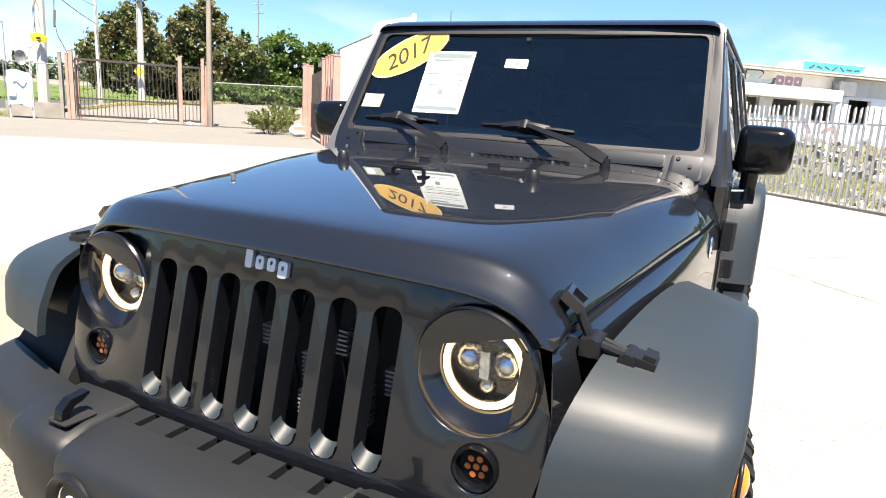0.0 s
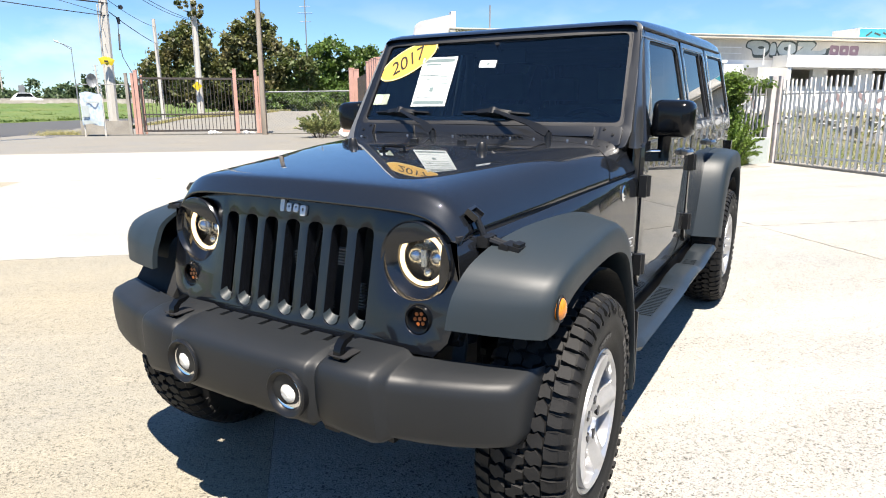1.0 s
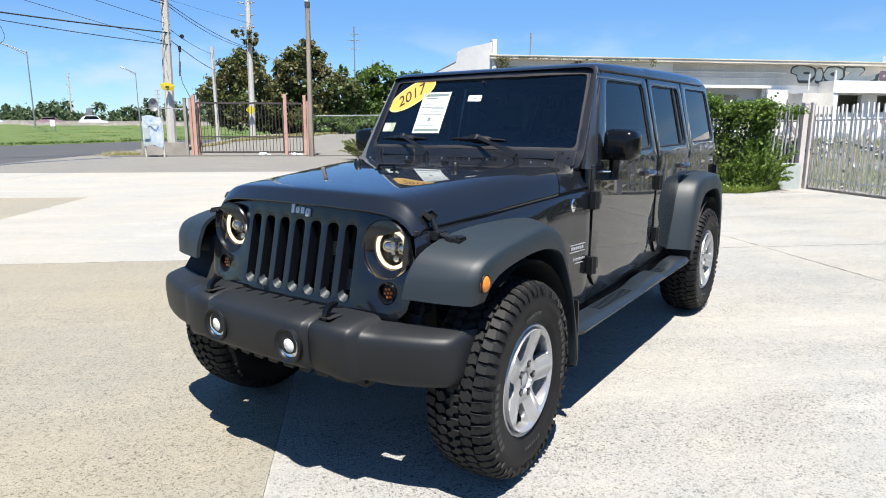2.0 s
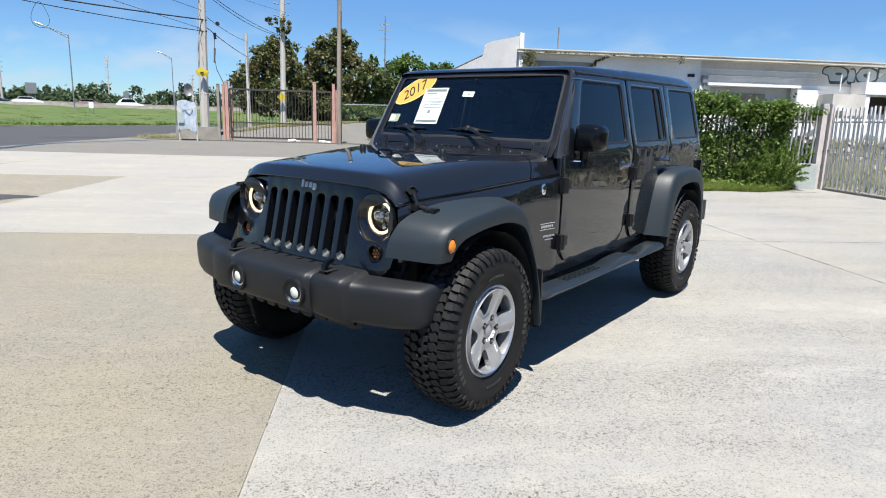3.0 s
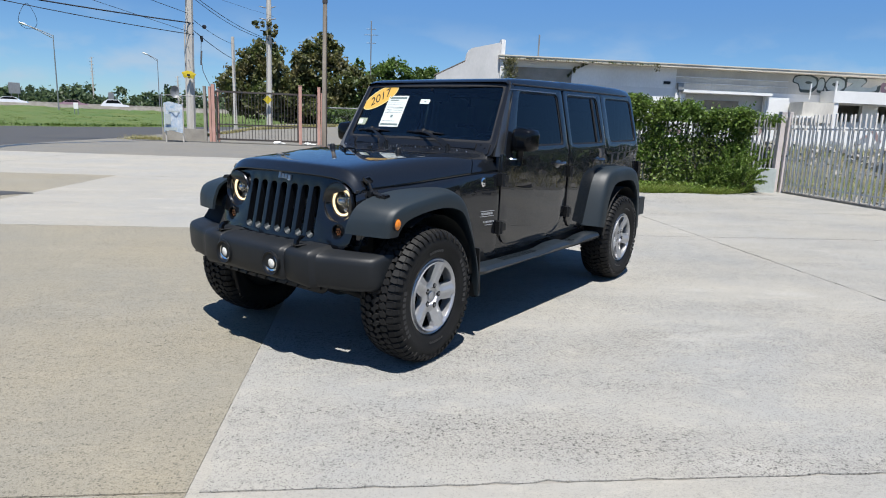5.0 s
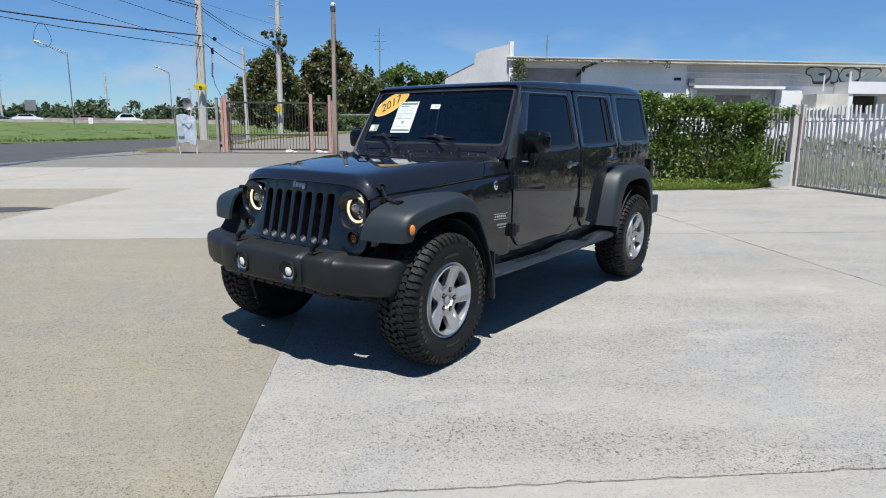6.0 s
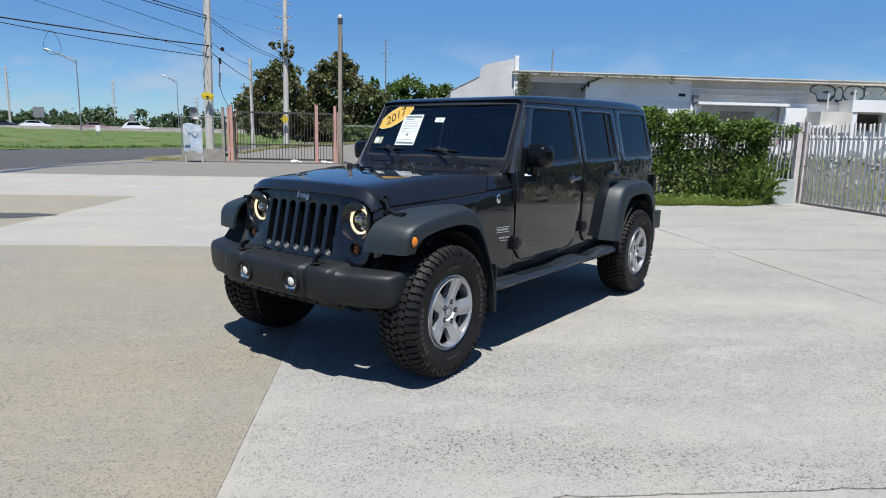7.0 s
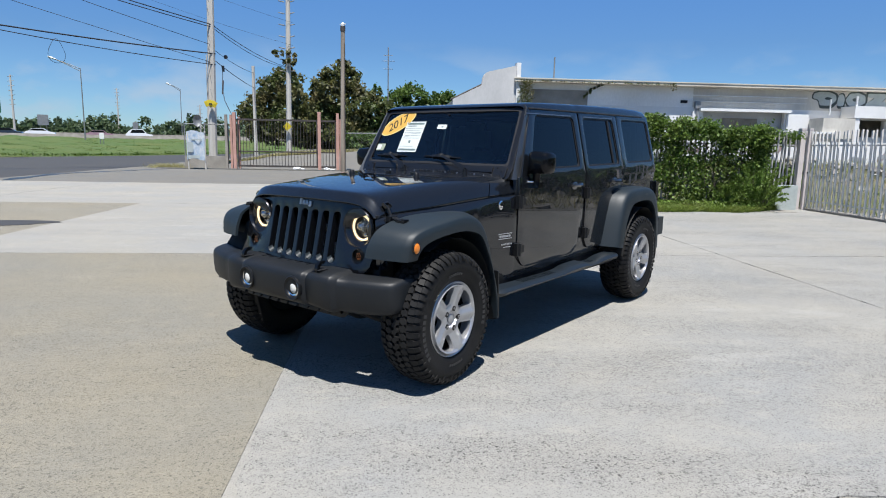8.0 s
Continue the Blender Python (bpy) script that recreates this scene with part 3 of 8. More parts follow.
for s in (1, -1):
    loft(bm, [[(s * (hood_half(y) - 0.06), y, hood_edge(y) - 0.004), (s * (hood_half(y) - 0.006), y, hood_edge(y) - 0.008),
               (s * (hood_half(y) - 0.006), y, hood_edge(y) - 0.05), (s * (hood_half(y) - 0.06), y, hood_edge(y) - 0.05)] for y in [-0.33 + 0.1 * i for i in range(13)]])
split("hood_seal", bm, SEAL, car)


# grille
def bow(x, z):
    return -0.369 + 0.10 * x * x + 0.22 * (z - 0.735)


def grille_at(u, v, w):
    return (u, bow(u, v) - w, v)


LAMP = [(0.466, 0.932), (-0.466, 0.932)]
top_pts = [(x, ease(abs(x), [(0, 1.088), (0.14, 1.087), (0.36, 1.074), (0.47, 1.057), (0.54, 1.034), (0.572, 1.010), (0.588, 0.985)])) for x in [0.588 - 1.176 * i / 28 for i in range(29)]]
outer = top_pts + [(-0.600, 0.93), (-0.602, 0.80), (-0.585, 0.72), (-0.545, 0.675), (0.545, 0.675), (0.585, 0.72), (0.602, 0.80), (0.600, 0.93)]
holes = []
for i in range(-3, 4):
    x = i * 0.0945
    holes.append(rounded([(x - 0.030, 0.712), (x + 0.030, 0.712), (x + 0.030, 1.012), (x - 0.030, 1.012)], 0.0299, 5))
for cx, cz in LAMP:
    holes.append(oval(cx, cz, 0.110, n=40))
for s in (1, -1):
    holes.append(oval(s * 0.488, 0.772, 0.042, n=24))
bm = bmesh.new()
plate(bm, outer, holes, 0.045, grille_at, cuts=0.12, edge=0.004)
grille = part("grille", bm, GRILLE_PAINT, car, "satin dark grey seven-slot grille", smooth=50)
# bright scoops at the foot of the slots
for i in range(-3, 4):
    x = i * 0.0945
    bm = bmesh.new()
    rows = []
    for k in range(7):
        a = math.pi * k / 6
        c, sn = math.cos(a), math.sin(a)
        rows.append([(x + 0.030 * c, bow(x, 0.73) - 0.046, 0.742 - 0.030 * sn), (x + 0.029 * c, bow(x, 0.74) - 0.034, 0.746 - 0.026 * sn),
                     (x + 0.0285 * c, bow(x, 0.75) - 0.018, 0.752 - 0.020 * sn)])
    loft(bm, rows, closed=False)
    part("slot_scoop", bm, PLASTIC, grille, smooth=80, out=(0, -0.3, 1))

# brand letters as plain raised bars
for i, (w, h) in enumerate(((0.018, 0.040), (0.021, 0.027), (0.021, 0.027), (0.023, 0.033))):
    x = -0.045 + i * 0.0295
    z = 1.049 - (0.006 if i == 3 else 0) + (0.005 if i == 0 else 0)
    bm = bmesh.new()
    plate(bm, rounded([(x - w / 2, z - h / 2), (x + w / 2, z - h / 2), (x + w / 2, z + h / 2), (x - w / 2, z + h / 2)], 0.007),
          [oval(x, z + 0.003, w * 0.16, h * 0.16, 10)] if i else (), 0.010, lambda u, v, q: (u, bow(u, v) - 0.0445 - q, v), edge=0.002)
    part("badge_bar", bm, SILVER, grille)


# head lamps with glowing rings, brow bezels, turn lamps
for s, (cx, cz) in zip((1, -1), LAMP):
    y0 = bow(cx, cz)
    yl = y0 - 0.030
    head = bmesh.new()
    spin(head, [(0.10, 0.0), (0.10, 0.085), (0.02, 0.100), (0.0, 0.100)], 40)
    lamp = part("headlamp", head, LAMP_DARK, car, "round lamp with a lit amber ring", m=Matrix.Translation((cx, yl + 0.005, cz)) @ Matrix.Rotation(radians(90), 4, "Z"))
    inv = lamp.matrix_basis.inverted()
    bm = bmesh.new()
    rows = []
    for k in range(48):
        a = 2 * math.pi * k / 48
        rows.append([(cx + (0.0725 + 0.0065 * math.cos(b)) * math.cos(a), yl + 0.014 - 0.0075 * math.sin(b), cz + (0.0725 + 0.0065 * math.cos(b)) * math.sin(a)) for b in [2 * math.pi * j / 8 for j in range(8)]])
    loft(bm, rows + rows[:1], caps=False)
    bmesh.ops.remove_doubles(bm, verts=bm.verts[:], dist=1e-5)
    bm.transform(inv)
    part("ring_light", bm, HALO, lamp, "lit pale amber ring", smooth=80)
    for k, (dx, dz, r) in enumerate(((-0.036, 0.004, 0.030), (0.036, 0.004, 0.030), (0.0, -0.046, 0.017), (0.0, 0.050, 0.015))):
        bm = bmesh.new()
        bmesh.ops.create_uvsphere(bm, u_segments=16, v_segments=10, radius=r)
        bm.transform(inv @ Matrix.Translation((cx + dx, yl + 0.045, cz + dz)))
        part("projector", bm, LAMP_CHROME, lamp)
    bm = bmesh.new()
    box(bm, cx - 0.009, cx + 0.009, yl + 0.018, yl + 0.06, cz - 0.024, cz + 0.026)
    soften(bm, 0.002)
    bm.transform(inv)
    split("reflector", bm, LAMP_CHROME, lamp)
    bm = bmesh.new()
    bmesh.ops.create_uvsphere(bm, u_segments=32, v_segments=16, radius=0.088)
    bmesh.ops.delete(bm, geom=[v for v in bm.verts if v.co.y > -0.03], context="VERTS")
    for v in bm.verts:
        v.co.y = v.co.y * 0.30 + 0.026
    bm.transform(inv @ Matrix.Translation((cx, yl + 0.006, cz)))
    part("lens", bm, CLEAR, lamp, smooth=80, out=inv.to_3x3() @ Vector((0, -1, 0))).visible_shadow = False
    # bezel: a dished collar with a slanted brow over the lamp
    bm = bmesh.new()
    rows = []
    for k in range(64):
        a = 2 * math.pi * k / 64
        c, sn = math.cos(a), math.sin(a)
        rows.append([(cx + s * dx + r * c, y0 - w, cz + 0.4 * dx + r * sn) for r, w, dx in ((0.117, 0.040, -0.004), (0.119, 0.052, -0.004), (0.116, 0.057, -0.004), (0.112, 0.054, -0.003), (0.107, 0.044, 0.0), (0.094, 0.034, 0.003), (0.083, 0.026, 0.002), (0.081, 0.012, 0.0))])
    loft(bm, rows + rows[:1], closed=False)
    bmesh.ops.remove_doubles(bm, verts=bm.verts[:], dist=1e-5)
    bm.transform(inv)
    part("bezel", bm, GRILLE_PAINT, lamp, smooth=40)
    bm = bmesh.new()
    lo, hi = cz + 0.028, cz + 0.082
    a0 = math.asin((lo - cz) / 0.1135)
    a1 = math.asin((hi - cz) / 0.1135)
    arc = [a1 + (math.pi - a0 - a1) * k / 18 for k in range(19)]
    plate(bm, [(cx + s * 0.1135 * math.cos(a), cz + 0.1135 * math.sin(a)) for a in arc], (), 0.006, lambda u, v, w: (u, y0 - 0.050 - w + 0.18 * max(0, v - cz) ** 1.2 * 0, v), edge=0.002)
    bm.transform(inv)
    part("brow", bm, GRILLE_PAINT, lamp)
    # turn lamp
    tx, tz = s * 0.488, 0.772
    ty = bow(tx, tz)
    bm = bmesh.new()
    spin(bm, [(-0.04, 0.0), (-0.04, 0.040), (0.045, 0.0415), (0.051, 0.039), (0.049, 0.034), (0.036, 0.032), (0.034, 0.0)], 32)
    turn = part("turn_lamp", bm, GLOSS_BLACK, car, "round smoked turn lamp with amber dots", m=Matrix.Translation((tx, ty, tz)) @ Matrix.Rotation(radians(-90), 4, "Z"))
    tinv = turn.matrix_basis.inverted()
    bm = bmesh.new()
    for dx, dz in [(0, 0)] + [(0.0165 * math.cos(k), 0.0165 * math.sin(k)) for k in [radians(60 * j + 10) for j in range(6)]]:
        plate(bm, oval(tx + dx, tz + dz, 0.0058, n=10), (), 0.003, lambda u, v, w: (u, ty - 0.034 - w, v))
    bm.transform(tinv)
    split("led_dot", bm, AMBER_LED, turn)

# behind the grille: radiator with fins, hoses
bm = bmesh.new()
box(bm, -0.56, 0.56, -0.16, -0.13, 0.55, 1.06)
box(bm, -0.58, 0.58, -0.14, 0.60, 0.60, 0.62)
rad = part("radiator", bm, UNDER, car)
bm = bmesh.new()
rnd = random.Random(4)
for x0, z0, n in ((-0.08, 0.84, 5), (0.03, 0.78, 7), (0.10, 0.86, 6), (0.16, 0.72, 9), (0.24, 0.80, 6), (0.02, 0.70, 6)):
    for k in range(n):
        box(bm, x0, x0 + 0.045, -0.275, -0.25, z0 + k * 0.010, z0 + k * 0.010 + 0.004)
split("fin", bm, GALV, rad)
bm = bmesh.new()
for k in range(5):
    x0 = -0.30 + 0.14 * k
    tube(bm, [(x0, -0.23, 0.68), (x0 + 0.02, -0.25, 0.76), (x0 - 0.01, -0.24, 0.84), (x0 + 0.015, -0.22, 0.95)], 0.006)
tube(bm, [(0.27, -0.24, 0.74 + 0.0)] + [(0.285 + 0.016 * math.cos(k), -0.24 + 0.016 * math.sin(k), 0.74 + 0.008 * k) for k in range(16)], 0.004, 6)
part("hose", bm, BLACK, rad, smooth=80)

# front fenders' painted sides, one sheet from the grille to the door gap
for s in (1, -1):
    bm = bmesh.new()
    rows = []
    for y in [-0.345 + 0.0612 * i for i in range(14)] + [0.49, 0.53, 0.58, 0.64, 0.70, 0.76, 0.82, 0.872, 0.8765, 0.8785]:
        w, e = hood_half(y), hood_edge(y)
        f = 0.030 * max(0, 1 - (y + 0.345) / 0.12)
        zb = 0.70 if y < -0.24 else 0.92 if y < 0.46 else 0.50
        r = 0.004 if y > 0.878 else 0.0013 if y > 0.876 else 0.0
        row = [(w - 0.05, y, e - 0.030), (w - 0.003 - r, y, e - 0.0195)]
        for z in [e - d for d in (0.017, 0.020, 0.026, 0.036)] + [e - 0.055 + (zb - e + 0.055) * k / 6 for k in range(7)]:
            row.append((fender_x(y, z) - f - r, y, z))
        rows.append(row + [(w - 0.08, y, zb)])
    loft(bm, rows)
    part("front_fender", mirror(bm, s), PAINT, car, "dark grey painted fender side", smooth=50)

# cowl behind the hood, rolled down to the fender on both sides
bm = bmesh.new()
rows = []
for t in (-0.03, 0.0, 0.05, 0.2, 0.4, 0.6, 0.8, 0.95, 1.0):
    row = []
    for i in range(61):
        k = -1 + 2 * i / 60
        k = math.copysign(1 - (1 - abs(k)) ** 1.6, k)
        y0 = hood_seam(k) + 0.007
        y = y0 + (0.885 - y0) * max(t, 0.0)
        x = (hood_half(y) + 0.001) * k
        row.append((x * (0.985 if t < 0 else 1), y, hood_z(x, y) - (0.025 if t < 0 else 0.0)))
    row.insert(0, (row[0][0] + 0.006, row[0][1], row[0][2] - 0.009))
    row.append((row[-1][0] - 0.006, row[-1][1], row[-1][2] - 0.009))
    rows.append(row)
loft(bm, rows, closed=False)
cowl = part("cowl", bm, PAINT, car, "painted cowl with vent slots", smooth=50)
bm = bmesh.new()
for k in range(12):
    m = Matrix.Translation((-0.03 + 0.027 * k, 0.768, hood_z(-0.03 + 0.027 * k, 0.768) + 0.001)) @ Matrix.Rotation(radians(48), 4, "Z")
    obox(bm, m, 0.009, 0.062, 0.006)
soften(bm, 0.002)
split("vent_slat", bm, BLACK, cowl)
bm = bmesh.new()
for x in (-0.58, -0.30, -0.05, 0.13, 0.24, 0.35, 0.50, 0.58):
    z = hood_z(x, 0.735)
    rod(bm, (x, 0.735, z - 0.01), (x, 0.735, z + 0.006), 0.006, 0.0045, 10)
split("cowl_bolt", bm, STEEL, cowl)

# wind-screen
W0, WD, WN = Vector((0, 0.868, 1.280)), Vector((0, 0.4788, 0.8779)), Vector((0, -0.8779, 0.4788))


def screen_at(u, v, w):
    return Vector((u, 0.03 * (u * u) * 1.2, 0)) + W0 + WD * v + WN * (w - 0.006)


bm = bmesh.new()
glass_loop = rounded([(-0.682, -0.002), (0.682, -0.002), (0.645, 0.455), (-0.645, 0.455)], 0.035, 5)
plate(bm, [(x, v) for x, v in rounded([(-0.712, -0.104), (0.712, -0.104), (0.726, -0.03), (0.684, 0.475), (0.66, 0.497), (-0.66, 0.497), (-0.684, 0.475), (-0.726, -0.03)], 0.02)],
      [glass_loop], 0.045, lambda u, v, w: screen_at(u, v, w - 0.035), cuts=0.2, edge=0.010)
screen = part("windscreen_frame", bm, LIGHTENED_FRAME_PAINT, car, "windscreen frame in body paint lightened as if sunlit", smooth=50)
bm = bmesh.new()
plate(bm, rounded([(-0.689, -0.009), (0.689, -0.009), (0.652, 0.462), (-0.652, 0.462)], 0.035, 5), [rounded([(-0.672, 0.010), (0.672, 0.010), (0.636, 0.444), (-0.636, 0.444)], 0.03, 5)], 0.006, lambda u, v, w: screen_at(u, v, w + 0.004), cuts=0.2)
part("gasket", bm, SEAL, screen)
bm = bmesh.new()
plate(bm, rounded([(-0.685, -0.005), (0.685, -0.005), (0.648, 0.458), (-0.648, 0.458)], 0.03, 4), (), 0.0, lambda u, v, w: screen_at(u, v, 0.002), cuts=0.15)
part("windscreen", bm, GLASS, screen, "dark tinted windscreen glass", smooth=80, out=WN)
bm = bmesh.new()
plate(bm, [(-0.680, 0.0), (0.680, 0.0), (0.677, 0.042), (-0.677, 0.042)], (), 0.0, lambda u, v, w: screen_at(u, v, -0.002), cuts=0.2)
plate(bm, [(-0.649, 0.43), (0.649, 0.43), (0.647, 0.455), (-0.647, 0.455)], (), 0.0, lambda u, v, w: screen_at(u, v, -0.002), cuts=0.2)
split("black_band", bm, SEAL, screen)
# lower frame panels and hinges
for s in (1, -1):
    bm = bmesh.new()
    plate(bm, rounded([(0.335, -0.058), (0.575, -0.058), (0.575, -0.014), (0.345, -0.014)], 0.008), (), 0.006, lambda u, v, w: screen_at(u, v, w + 0.012), edge=0.002)
    part("frame_panel", mirror(bm, s), LIGHTENED_FRAME_PAINT, screen)
    bm = bmesh.new()
    plate(bm, rounded([(0.590, -0.098), (0.690, -0.098), (0.690, -0.012), (0.594, -0.010)], 0.012), (), 0.007, lambda u, v, w: screen_at(u, v, w + 0.012), edge=0.002)
    part("screen_hinge", mirror(bm, s), LIGHTENED_FRAME_PAINT, screen)
    bm = bmesh.new()
    for u, v in ((0.615, -0.024), (0.654, -0.050), (0.605, -0.086), (0.645, -0.084)):
        p = screen_at(u, v, 0.016)
        rod(bm, p, p + WN * 0.007, 0.0075, 0.006, 10)
    split("hinge_bolt", mirror(bm, s), BLACK, screen)
bm = bmesh.new()
for u in (-0.40, -0.13, 0.30):
    p = screen_at(u, -0.080, 0.012)
    rod(bm, p, p + WN * 0.009, 0.005, 0.004, 8)
split("frame_screw", bm, STEEL, screen)


# wipers
def wiper(px, bx, bv, half, tilt):
    root = Vector((px, 0.745, 1.232))
    mid = screen_at(bx, bv, 0.030)
    bm = bmesh.new()
    a, b = root + Vector((0, 0, 0.012)), mid
    rows = []
    for t, w, h in ((0, 0.016, 0.012), (0.15, 0.018, 0.014), (0.3, 0.011, 0.010), (0.9, 0.007, 0.006), (1, 0.006, 0.005)):
        c = a.lerp(b, t) + Vector((0, -0.004, 0.016 * math.sin(math.pi * t)))
        d = (b - a).normalized()
        sd = d.cross(WN).normalized()
        rows.append([c + sd * w + WN * h, c - sd * w + WN * h, c - sd * w - WN * h * 0.3, c + sd * w - WN * h * 0.3])
    loft(bm, rows)
    rod(bm, root - Vector((0, 0, 0.03)), root + Vector((0, 0, 0.020)), 0.018, 0.015, 14)
    soften(bm, 0.002)
    arm = part("wiper", bm, BLACK, car, "black wiper arm with a thin blade")
    bm = bmesh.new()
    for k0, k1, w, h in ((-1, 1, 0.004, 0.022), (-0.52, 0.5, 0.010, 0.034), (-0.16, 0.16, 0.016, 0.040)):
        rows = []
        for i in range(9):
            k = k0 + (k1 - k0) * i / 8
            c = screen_at(bx + half * k, bv + tilt * half * k, 0.004)
            e = h * (1 - 0.55 * abs(i / 4 - 1) ** 2)
            up = WD * w
            rows.append([c + up, c + up + WN * e, c - up + WN * e, c - up])
        loft(bm, rows)
    part("blade", bm, BLACK, arm)


wiper(0.410, 0.085, 0.052, 0.175, -0.02)
wiper(-0.165, -0.445, 0.054, 0.165, 0.0)

# things fixed on the hood
for x in (0.31, -0.31):
    bm = bmesh.new()
    z = hood_z(x, 0.335)
    loft(bm, [ring((x, 0.335, z - 0.005), (0, 0, 1), 0.022, 16), ring((x, 0.335, z + 0.006), (0, 0, 1), 0.021, 16), ring((x, 0.335, z + 0.026), (0, 0, 1), 0.016, 16), ring((x, 0.335, z + 0.031), (0, 0, 1), 0.012, 16)])
    part("hood_bumper", bm, BLACK, car, "black rubber hood bumper")
bm = bmesh.new()
zl = hood_z(0, 0.20)
tube(bm, [(-0.048, 0.20, zl), (-0.048, 0.20, zl + 0.016), (-0.040, 0.20, zl + 0.022), (0.040, 0.20, zl + 0.022), (0.048, 0.20, zl + 0.016), (0.048, 0.20, zl)], 0.006)
for s in (-1, 1):
    box(bm, s * 0.048 - 0.012, s * 0.048 + 0.012, 0.185, 0.215, zl - 0.004, zl + 0.004)
part("footman_loop", bm, GLOSS_BLACK, car, "black loop on the hood")
for x in (-0.12, 0.12):
    bm = bmesh.new()
    z = hood_z(x, 0.52)
    obox(bm, Matrix.Translation((x, 0.52, z + 0.004)), 0.034, 0.020, 0.014)
    soften(bm, 0.004)
    part("washer_nozzle", bm, BLACK, car)

for s in (1, -1):
    # hood latch: bracket on the hood, strap to the fender
    bm = bmesh.new()
    y0 = -0.255
    x0 = hood_half(y0) - 0.012
    z0 = hood_edge(y0)
    m = Matrix.Translation((x0 + 0.000, y0 + 0.002, z0 + 0.040)) @ Matrix.Rotation(radians(38), 4, "Y") @ Matrix.Rotation(radians(8), 4, "Z") @ Matrix.Scale(0.78, 4)
    obox(bm, m, 0.050, 0.062, 0.010)
    obox(bm, m @ Matrix.Translation((0.0, 0.028, 0.010)), 0.050, 0.007, 0.020)
    obox(bm, m @ Matrix.Translation((0.0, -0.028, 0.010)), 0.050, 0.007, 0.020)
    obox(bm, m @ Matrix.Translation((-0.018, 0.0, 0.014)), 0.012, 0.050, 0.012)
    soften(bm, 0.0025)
    latch = part("hood_latch", mirror(bm, s), LIGHTENED_FRAME_PAINT, car, "grey hood latch with a black rubber strap")
    bm = bmesh.new()
    tube(bm, [(x0 + 0.012, y0, z0 + 0.030), (x0 + 0.030, y0, z0 - 0.004), (x0 + 0.042, y0, z0 - 0.030)], 0.010)
    m = Matrix.Translation((x0 + 0.044, y0, z0 - 0.030))
    obox(bm, m, 0.035, 0.055, 0.030)
    rod(bm, (x0 + 0.045, y0 - 0.03, z0 - 0.028), (x0 + 0.045, y0 + 0.03, z0 - 0.028), 0.017, n=14)
    tube(bm, [(x0 + 0.050, y0 - 0.012, z0 - 0.022), (x0 + 0.105, y0 + 0.000, z0 - 0.038)], 0.009)
    tube(bm, [(x0 + 0.050, y0 + 0.012, z0 - 0.022), (x0 + 0.105, y0 + 0.012, z0 - 0.038)], 0.009)
    m = Matrix.Translation((x0 + 0.125, y0 + 0.006, z0 - 0.042)) @ Matrix.Rotation(radians(12), 4, "Y")
    obox(bm, m, 0.052, 0.050, 0.020)
    obox(bm, m @ Matrix.Translation((0.012, 0, 0.012)), 0.020, 0.040, 0.014)
    rod(bm, (x0 + 0.105, y0 - 0.024, z0 - 0.042), (x0 + 0.105, y0 + 0.034, z0 - 0.042), 0.015, n=12)
    soften(bm, 0.002, 40)
    part("strap", mirror(bm, s), BLACK, latch)


# flares
def flare(s, inner, crease, arch, name, label):
    bm = bmesh.new()
    rows = []
    n = 40

    def along(path, t):
        k = t * (len(path) - 1)
        i = min(int(k), len(path) - 2)
        knots = [(j, p) for j, p in enumerate(path)]
        return Vector([ease(k, [(j, p[c]) for j, p in knots]) for c in range(len(path[0]))])

    for j in range(n + 1):
        t = j / n
        i, c, a = along(inner, t), along(crease, t), along(arch, t)
        ip, cp, ap = Vector(i), Vector(c), Vector(a)
        nd = Vector((0, c.y - a.y, c.z - a.z))
        nd = nd.normalized() if nd.length > 1e-4 else Vector((0, 0, 1))
        mid = ip.lerp(cp, 0.5) + nd * 0.010
        m2 = ip.lerp(cp, 0.86) + nd * 0.010
        c2 = cp + Vector((0.007, 0, 0)) - nd * 0.010
        a2 = ap.lerp(c2, 0.5) + Vector((0.002, 0, 0))
        rows.append([ip - nd * 0.02, ip, mid, m2, cp + nd * 0.003, c2, a2, ap + Vector((0, 0, 0)), ap - Vector((0.014, 0, 0)) - nd * 0.004, ap + nd * 0.008 - Vector((0.05, 0, 0)), Vector((0.72, a.y, a.z)) + nd * 0.01])
    loft(bm, rows, closed=False)
    return part(name, mirror(bm, s), PLASTIC, car, label, smooth=48)


F_IN = [(0.615, -0.450, 0.787), (0.620, -0.440, 0.84), (0.626, -0.420, 0.885), (0.642, -0.375, 0.943), (0.658, -0.27, 0.985), (0.678, -0.12, 1.010), (0.70, 0.09, 1.016), (0.725, 0.25, 1.010), (0.745, 0.36, 0.978), (0.752, 0.43, 0.88), (0.752, 0.475, 0.74), (0.752, 0.51, 0.55), (0.752, 0.52, 0.30)]
F_CR = [(0.862, -0.378, 0.784), (0.870, -0.372, 0.835), (0.876, -0.362, 0.880), (0.880, -0.325, 0.925), (0.882, -0.235, 0.955), (0.884, -0.08, 0.978), (0.886, 0.10, 0.996), (0.886, 0.21, 0.976), (0.886, 0.30, 0.920), (0.886, 0.365, 0.81), (0.886, 0.425, 0.65), (0.886, 0.485, 0.48), (0.884, 0.515, 0.30)]
F_AR = [(0.870, -0.300, 0.786), (0.880, -0.290, 0.822), (0.886, -0.268, 0.852), (0.890, -0.215, 0.878), (0.893, -0.11, 0.900), (0.895, 0.00, 0.912), (0.895, 0.10, 0.914), (0.895, 0.19, 0.902), (0.895, 0.28, 0.865), (0.895, 0.345, 0.775), (0.895, 0.415, 0.635), (0.893, 0.470, 0.45), (0.890, 0.490, 0.30)]
